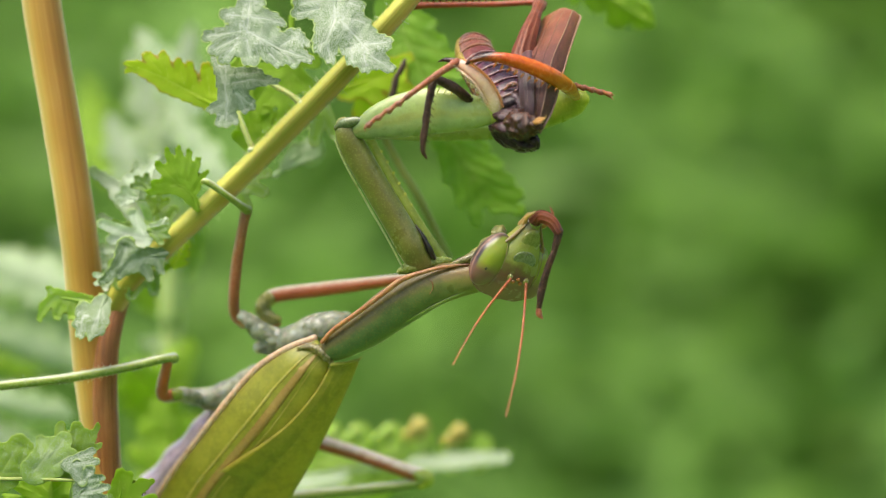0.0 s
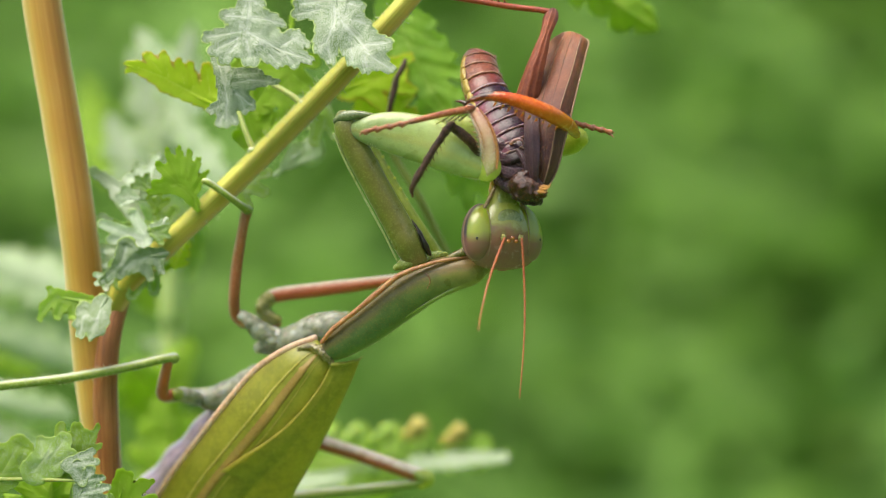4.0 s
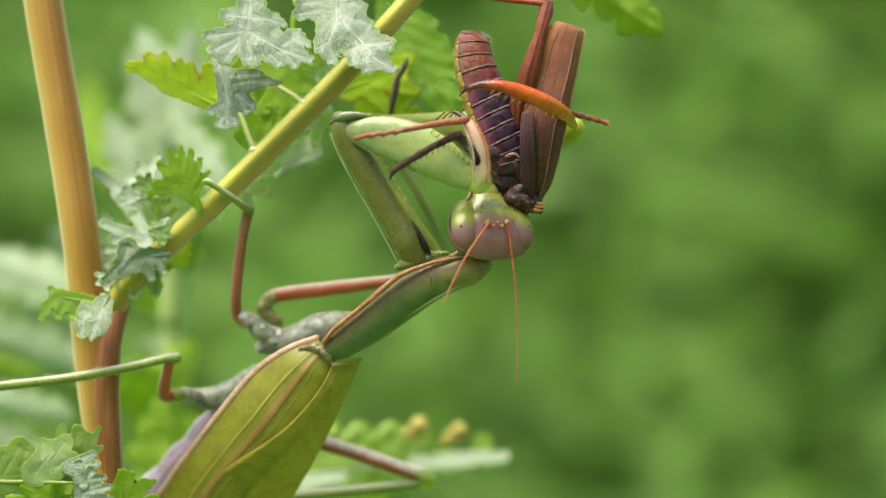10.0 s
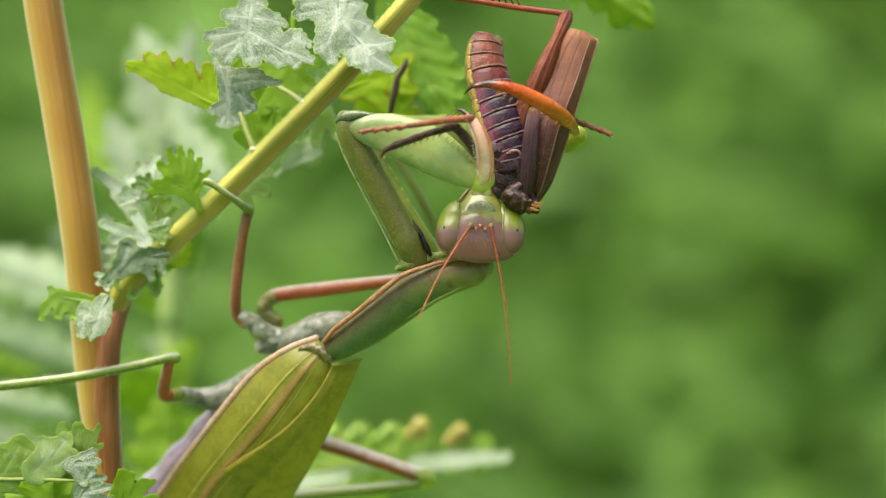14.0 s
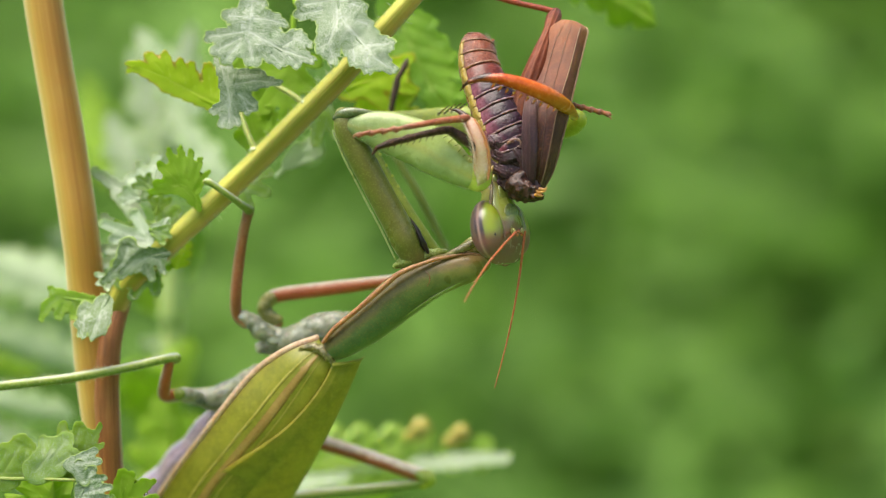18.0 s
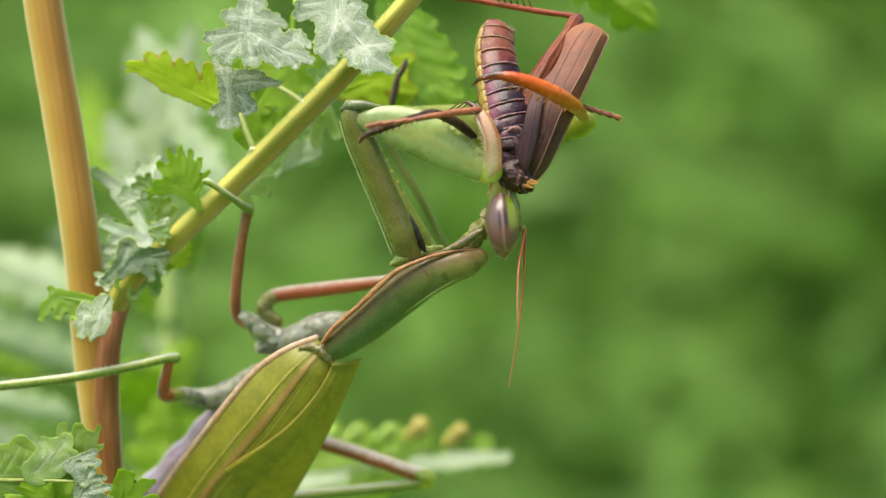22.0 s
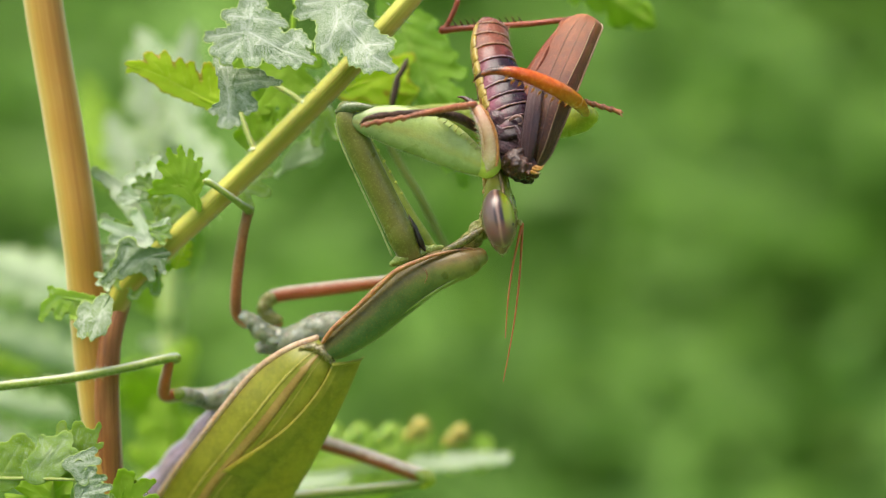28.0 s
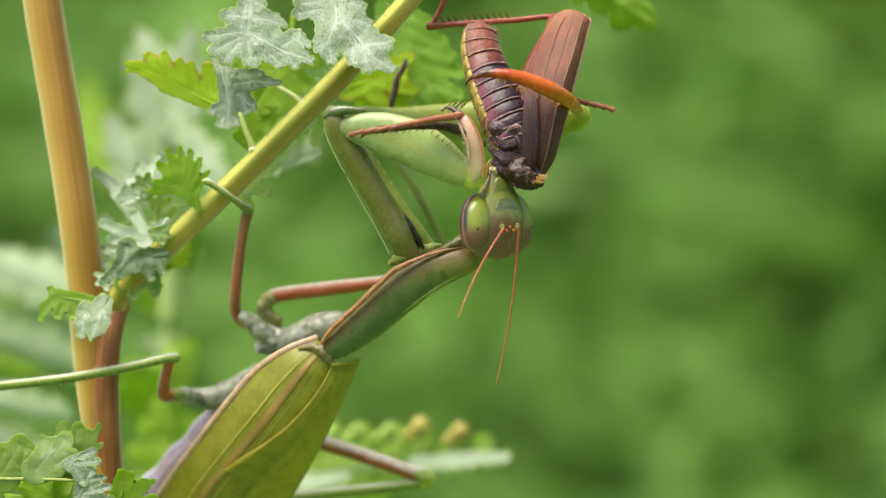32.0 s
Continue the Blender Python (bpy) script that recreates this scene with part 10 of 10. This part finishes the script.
    sway(LEAF["b"], [
        (0, -0.4, -2.3), (0.5, -0.2, -2.1), (1, -0.2, -1.6), (1.5, 0.0, -1.6), (2, 0.0, -1.6), (2.5, -0.2, -1.6), (3, -0.2, -1.1), (3.5, -0.4, -0.8), (5.5, 0.0, -1.6),
        (6, 0.0, -1.1), (6.5, 0.0, -0.5), (7, 0.8, 0.0), (7.5, 0.8, 0.0), (8, 1.3, 0.5), (8.5, 0.0, 0.5), (9, 0.5, 1.0), (9.5, -0.5, -0.0), (10, -0.0, -0.6),
        (10.5, -1.1, -0.6), (11, -1.6, 0.5), (11.5, -2.1, 1.0), (12, -1.8, 0.5), (12.5, -0.8, 0.0), (13, -0.5, -0.5), (13.5, -0.5, -0.5), (14, -0.3, -0.5), (14.5, -0.0, 0.0),
        (16.5, 0.0, 0.0), (17, 0.0, 0.0), (17.5, 0.5, 0.0), (18, 0.8, 0.0), (18.5, 1.2, 0.0), (19, 1.0, -0.5), (19.5, 1.2, -0.0), (20, 1.3, -0.0), (20.5, 1.0, 0.5),
        (21, 0.5, 0.5), (21.5, -0.0, 0.5), (22, -0.0, 0.5), (22.5, -0.0, -0.5), (23, 0.2, -0.5), (23.5, 0.3, -1.1), (24, 0.2, -0.5), (24.5, -0.0, -1.1), (25, 0.2, -0.5),
        (25.5, 0.4, -0.8), (27.5, 0.8, -1.6), (28, 0.5, -1.1), (28.5, 0.2, -0.5), (29, -0.6, 0.0), (29.5, -0.6, -0.5), (30, -0.5, -1.1), (30.5, -0.5, -1.6), (31, -0.5, -1.6),
        (31.5, -0.5, -1.6), (32, -0.4, -1.6),
    ])
    sway(LEAF["c"], [
        (0, -0.4, -2.3), (0.5, -0.3, -2.1), (1, -0.3, -1.6), (1.5, -0.0, -1.6), (2, -0.0, -1.6), (2.5, -0.3, -1.6), (3, -0.8, -1.6), (3.5, -1.1, -1.6), (5.5, 0.1, -0.8),
        (6, 0.1, -0.5), (6.5, -0.5, 0.0), (7, -1.2, 0.0), (7.5, -2.2, 0.0), (8, -3.3, 0.5), (8.5, -3.5, 0.5), (9, -4.0, 1.0), (9.5, -3.5, 0.5), (10, -3.0, 0.5),
        (10.5, -1.5, 0.5), (11, -1.0, 1.0), (11.5, -0.5, 1.0), (12, -0.8, 0.5), (12.5, -0.2, 0.0), (13, -1.0, -0.5), (13.5, -1.0, -0.5), (14, -0.7, -0.5), (14.5, 0.0, 0.0),
        (16.5, 0.1, 0.0), (17, 0.1, 0.0), (17.5, 0.6, 0.0), (18, 0.8, 0.0), (18.5, 1.3, 0.0), (19, 1.0, 0.0), (19.5, 1.3, 0.5), (20, 0.8, 0.5), (20.5, 0.6, 1.0),
        (21, 0.0, 1.0), (21.5, 0.0, 1.5), (22, 0.0, 1.5), (22.5, 0.1, 1.0), (23, 0.3, 0.5), (23.5, 0.8, 0.0), (24, 1.3, 0.0), (24.5, 1.1, 0.0), (25, 0.8, 0.0),
        (25.5, 0.4, 0.0), (27.5, 0.8, 0.0), (28, 0.5, 0.0), (28.5, 0.8, 0.0), (29, 0.0, 0.0), (29.5, 0.0, 0.0), (30, 0.1, 0.0), (30.5, 0.6, 0.0), (31, 0.6, 0.0),
        (31.5, 0.1, 0.0), (32, -0.3, 0.0),
    ])
    sway(LEAF["d"], [
        (0, 0.4, 0.0), (0.5, 0.3, 0.0), (1, 0.3, 0.0), (1.5, -0.0, 0.0), (2, -0.0, 0.0), (2.5, 0.3, 0.0), (3, 0.3, 0.0), (3.5, 0.5, 0.0), (5.5, 0.1, 0.0),
        (6, 0.1, 0.0), (6.5, 0.1, 0.0), (7, 0.3, 0.0), (7.5, 0.3, 0.0), (8, -0.2, 0.5), (8.5, -1.0, 1.0), (9, -1.5, 1.5), (9.5, -1.0, 1.0), (10, -0.5, 0.5),
        (10.5, 0.0, 0.0), (11, 0.0, 0.0), (11.5, 0.0, 0.0), (12, 0.3, 0.0), (12.5, 0.3, 0.0), (13, 0.0, 0.0), (13.5, -0.5, 0.0), (14, -0.7, 0.0), (14.5, -0.7, 0.0),
        (16.5, 0.1, 0.0), (17, 0.1, 0.0), (17.5, 0.1, 0.0), (18, 0.3, 0.0), (18.5, 0.2, 0.0), (19, 0.0, 0.0), (19.5, 0.3, 0.0), (20, 0.8, 0.0), (20.5, 1.6, 0.0),
        (21, 1.6, 0.0), (21.5, 1.1, 0.0), (22, 0.6, 0.0), (22.5, 0.1, 0.0), (23, -0.2, 0.0), (23.5, -0.2, 0.0), (24, 0.3, 0.0), (24.5, 0.6, 0.0), (25, 0.8, 0.0),
        (25.5, 0.4, 0.0), (27.5, 0.1, 0.0), (28, 0.0, 0.0), (28.5, 0.2, 0.0), (29, 0.5, 0.0), (29.5, 0.5, 0.0), (30, 0.6, 0.0), (30.5, 0.6, 0.0), (31, 0.6, 0.0),
        (31.5, 0.6, 0.0), (32, 0.5, 0.0),
    ])
    sway(LEAF["j"], [
        (0, -0.4, 0.8), (0.5, -0.3, 0.5), (1, -0.3, 0.5), (1.5, -0.0, -0.5), (2, -0.0, -1.0), (2.5, -0.3, -1.0), (3, -0.8, 0.5), (3.5, -1.1, 1.6), (5.5, 0.0, 0.8),
        (6, 0.0, 1.5), (6.5, -0.5, 3.1), (7, -0.8, 4.6), (7.5, -0.3, 5.1), (8, -0.3, 6.6), (8.5, -0.0, 6.1), (9, -1.0, 7.2), (9.5, -1.0, 5.6), (10, -1.6, 5.6),
        (10.5, -1.1, 4.6), (11, -1.0, 4.6), (11.5, -0.5, 4.1), (12, -0.8, 3.6), (12.5, -0.2, 2.1), (13, -0.5, 1.5), (13.5, -0.5, 1.0), (14, -0.8, 1.5), (14.5, -0.8, 1.5),
        (16.5, -0.0, 1.6), (17, -0.0, 1.5), (17.5, -0.0, 1.5), (18, 0.2, 0.5), (18.5, 0.8, -0.5), (19, 1.0, -1.0), (19.5, 0.8, -1.0), (20, 0.8, 0.0), (20.5, 1.5, 2.0),
        (21, 1.5, 3.6), (21.5, 1.0, 4.1), (22, -0.0, 3.1), (22.5, -0.0, 2.0), (23, -0.3, 1.0), (23.5, 0.2, 0.0), (24, 0.2, -0.5), (24.5, 0.5, -0.5), (25, -0.3, 0.5),
        (25.5, -0.4, 0.8), (27.5, -0.8, 0.0), (28, -1.1, 0.0), (28.5, -0.8, 0.5), (29, -0.6, 0.5), (29.5, -0.0, 1.0), (30, 0.5, 0.5), (30.5, 0.5, 1.0), (31, 0.5, 0.5),
        (31.5, -0.0, 1.0), (32, -0.4, 0.8),
    ])
    sway(LEAF["k"], [
        (0, 0.4, 0.8), (0.5, 0.8, -0.0), (1, 1.3, -0.6), (1.5, 1.6, -2.1), (2, 1.6, -2.1), (2.5, 1.3, -2.1), (3, 0.8, -0.6), (3.5, 0.5, -0.0), (5.5, 0.9, 0.0),
        (6, 0.6, 1.0), (6.5, 0.1, 2.5), (7, -0.2, 4.5), (7.5, 0.3, 5.6), (8, 1.8, 5.1), (8.5, 1.6, 4.5), (9, 1.6, 4.0), (9.5, 0.1, 4.0), (10, -0.5, 4.0),
        (10.5, -1.0, 4.0), (11, -1.5, 4.5), (11.5, -1.0, 4.0), (12, -1.2, 3.5), (12.5, -0.2, 2.0), (13, -0.5, 2.0), (13.5, -0.5, 1.5), (14, -0.7, 2.0), (14.5, -0.7, 1.5),
        (16.5, -0.7, 2.2), (17, -0.4, 2.0), (17.5, -0.4, 2.0), (18, -0.2, 1.0), (18.5, 0.3, -0.0), (19, 0.5, -0.6), (19.5, 0.8, -0.6), (20, 0.8, 1.0), (20.5, 1.6, 3.0),
        (21, 1.6, 4.5), (21.5, 0.6, 5.0), (22, -0.5, 4.5), (22.5, -0.4, 3.5), (23, -0.2, 2.5), (23.5, 0.3, 1.5), (24, 0.3, 1.0), (24.5, 1.1, 0.5), (25, 0.3, 1.5),
        (25.5, 0.4, 1.5), (27.5, 0.1, 0.0), (28, -0.5, 0.5), (28.5, -0.8, 1.0), (29, -0.5, 1.5), (29.5, 0.0, 1.5), (30, 0.6, 1.5), (30.5, 0.6, 1.5), (31, 0.6, 1.5),
        (31.5, 0.1, 2.0), (32, -0.3, 2.2),
    ])
    sway(LEAF["r"], [
        (0, 0.4, -2.4), (0.5, 0.2, -2.6), (1, -0.3, -3.1), (1.5, -0.0, -3.1), (2, -0.0, -3.1), (2.5, -0.3, -3.1), (3, -0.8, -3.1), (3.5, -1.1, -3.1), (5.5, -2.3, -3.1),
        (6, -1.0, -2.6), (6.5, -0.0, -2.1), (7, 0.7, -1.6), (7.5, -0.3, -2.1), (8, -1.8, -3.6), (8.5, -3.1, -6.2), (9, -4.1, -7.2), (9.5, -4.1, -6.2), (10, -3.1, -4.1),
        (10.5, -2.1, -3.1), (11, -1.6, -2.6), (11.5, -1.0, -1.6), (12, -0.8, -0.5), (12.5, -0.2, 0.0), (13, 0.0, -0.5), (13.5, -0.5, -2.1), (14, -0.3, -2.6), (14.5, -0.8, -3.1),
        (16.5, -0.7, -3.1), (17, -0.5, -2.6), (17.5, -1.5, -2.6), (18, -0.3, -1.1), (18.5, -1.3, -1.1), (19, -1.6, -1.1), (19.5, -1.8, -1.1), (20, 0.2, -0.5), (20.5, 1.0, -1.0),
        (21, 1.0, -1.0), (21.5, -1.0, -2.6), (22, -0.5, -2.6), (22.5, -0.0, -3.6), (23, 0.7, -2.6), (23.5, 0.2, -2.1), (24, -0.3, -1.6), (24.5, 0.5, -1.6), (25, 1.2, -1.1),
        (25.5, 1.9, -0.8), (27.5, -0.1, -1.6), (28, -0.6, -1.6), (28.5, -0.9, -1.6), (29, -0.1, -1.1), (29.5, 0.5, -1.6), (30, 1.5, -1.0), (30.5, 1.0, -2.1), (31, 0.5, -2.1),
        (31.5, -0.0, -3.1), (32, -0.4, -3.1),
    ])
    sway(LEAF["p"], [
        (0, 0, 0), (0.5, 2, 0), (1, -4, 2), (1.5, -4, 3), (2, -3, 2), (2.5, -5, 1), (3, -9, -2), (3.5, -12, -10), (4.5, -20, -52), (5.5, -26, -92), (6, -27, -96),
        (14, -27, -96), (25.5, -26, -94), (27.5, -30, -74), (32, -30, -76),
    ])
    held(LEAF["q"], [
        (0, pose(0.03747, 0.012, 0.488, 0, 0, 0)), (0.5, pose(0.03762, 0.012, 0.48777, 0, 0, 0)), (1, pose(0.03754, 0.012, 0.48793, 0, 0, 0)),
        (1.5, pose(0.03747, 0.012, 0.488, 0, 0, 0)), (2, pose(0.03747, 0.012, 0.488, 0, 0, 0)), (2.5, pose(0.03747, 0.012, 0.488, 0, 0, 0)),
        (3, pose(0.03754, 0.012, 0.48793, 0, 0, 0)), (3.5, pose(0.03778, 0.012, 0.48761, 0, 0, 0)), (5.5, pose(0.03747, 0.012, 0.488, 0, 0, 0)),
        (6, pose(0.03762, 0.012, 0.48785, 0, 0, 0)), (6.5, pose(0.03778, 0.012, 0.48777, 0, 0, 0)), (7, pose(0.03786, 0.012, 0.48761, 0, 0, 0)),
        (7.5, pose(0.03802, 0.012, 0.48753, 0, 0, 0)), (8, pose(0.03786, 0.012, 0.48777, 0, 0, 0)), (8.5, pose(0.03834, 0.012, 0.48721, 0, 0, 0)),
        (9, pose(0.03778, 0.012, 0.48785, 0, 0, 0)), (9.5, pose(0.0381, 0.012, 0.48753, 0, 0, 0)), (10, pose(0.03826, 0.012, 0.48729, 0, 0, 0)),
        (10.5, pose(0.03786, 0.012, 0.48761, 0, 0, 0)), (11, pose(0.03778, 0.012, 0.48769, 0, 0, 0)), (11.5, pose(0.0381, 0.012, 0.48753, 0, 0, 0)),
        (12, pose(0.03786, 0.012, 0.48777, 0, 0, 0)), (12.5, pose(0.03786, 0.012, 0.48777, 0, 0, 0)), (13, pose(0.03762, 0.012, 0.488, 0, 0, 0)),
        (13.5, pose(0.03771, 0.012, 0.48793, 0, 0, 0)), (14, pose(0.03754, 0.012, 0.488, 0, 0, 0)), (14.5, pose(0.03762, 0.012, 0.48793, 0, 0, 0)),
        (16.5, pose(0.03754, 0.012, 0.48809, 0, 0, 0)), (17, pose(0.03762, 0.012, 0.48793, 0, 0, 0)), (17.5, pose(0.03762, 0.012, 0.488, 0, 0, 0)),
        (18, pose(0.03754, 0.012, 0.48809, 0, 0, 0)), (18.5, pose(0.03762, 0.012, 0.488, 0, 0, 0)), (19, pose(0.03754, 0.012, 0.48809, 0, 0, 0)),
        (19.5, pose(0.03747, 0.012, 0.48809, 0, 0, 0)), (20, pose(0.03771, 0.012, 0.488, 0, 0, 0)), (20.5, pose(0.03778, 0.012, 0.48785, 0, 0, 0)),
        (21, pose(0.03795, 0.012, 0.48769, 0, 0, 0)), (21.5, pose(0.03802, 0.012, 0.48761, 0, 0, 0)), (22, pose(0.03778, 0.012, 0.48785, 0, 0, 0)),
        (22.5, pose(0.03762, 0.012, 0.488, 0, 0, 0)), (23, pose(0.03754, 0.012, 0.488, 0, 0, 0)), (23.5, pose(0.03754, 0.012, 0.488, 0, 0, 0)),
        (24, pose(0.03754, 0.012, 0.48809, 0, 0, 0)), (24.5, pose(0.03754, 0.012, 0.48809, 0, 0, 0)), (25, pose(0.03754, 0.012, 0.48809, 0, 0, 0)),
        (25.5, pose(0.03762, 0.012, 0.488, 0, 0, 0)), (27.5, pose(0.03747, 0.012, 0.48809, 0, 0, 0)), (28, pose(0.03754, 0.012, 0.488, 0, 0, 0)),
        (28.5, pose(0.03754, 0.012, 0.488, 0, 0, 0)), (29, pose(0.03778, 0.012, 0.48785, 0, 0, 0)), (29.5, pose(0.03778, 0.012, 0.48785, 0, 0, 0)),
        (30, pose(0.03762, 0.012, 0.488, 0, 0, 0)), (30.5, pose(0.03771, 0.012, 0.48793, 0, 0, 0)), (31, pose(0.03771, 0.012, 0.48793, 0, 0, 0)),
        (31.5, pose(0.03762, 0.012, 0.488, 0, 0, 0)), (32, pose(0.03771, 0.012, 0.48785, 0, 0, 0)),
    ])
    walk(torn_leg, [
        (0, pose(0.0078, -0.0025, 0.45246, 0, 0, 0)), (0.3, pose(0.0078, -0.0025, 0.45246, 0, 0, 0)),
        (0.4, pose(0.00794, -0.0025, 0.45227, 0, -6, 0)), (0.5, pose(0.00743, -0.0025, 0.45265, 0, -22, 0)),
        (0.6, pose(0.0077, -0.0025, 0.45255, 0, -10, 0)), (0.7, pose(0.00761, -0.0025, 0.45255, 0, 2, 0)),
        (0.73, pose(0.0077, -0.0025, 0.45218, 0, 4, 0)), (0.8, pose(0.00796, -0.003, 0.44264, 20, 30, 0)),
        (0.9, pose(0.0082, -0.004, 0.40122, 50, 60, 0)), (1, pose(0.012, -0.006, 0.2, 70, 80, 0)), (1.1, pose(0.013, -0.006, 0, 85, 84, 0)),
        (32, pose(0.013, -0.006, 0, 85, 84, 0)),
    ])


motions()
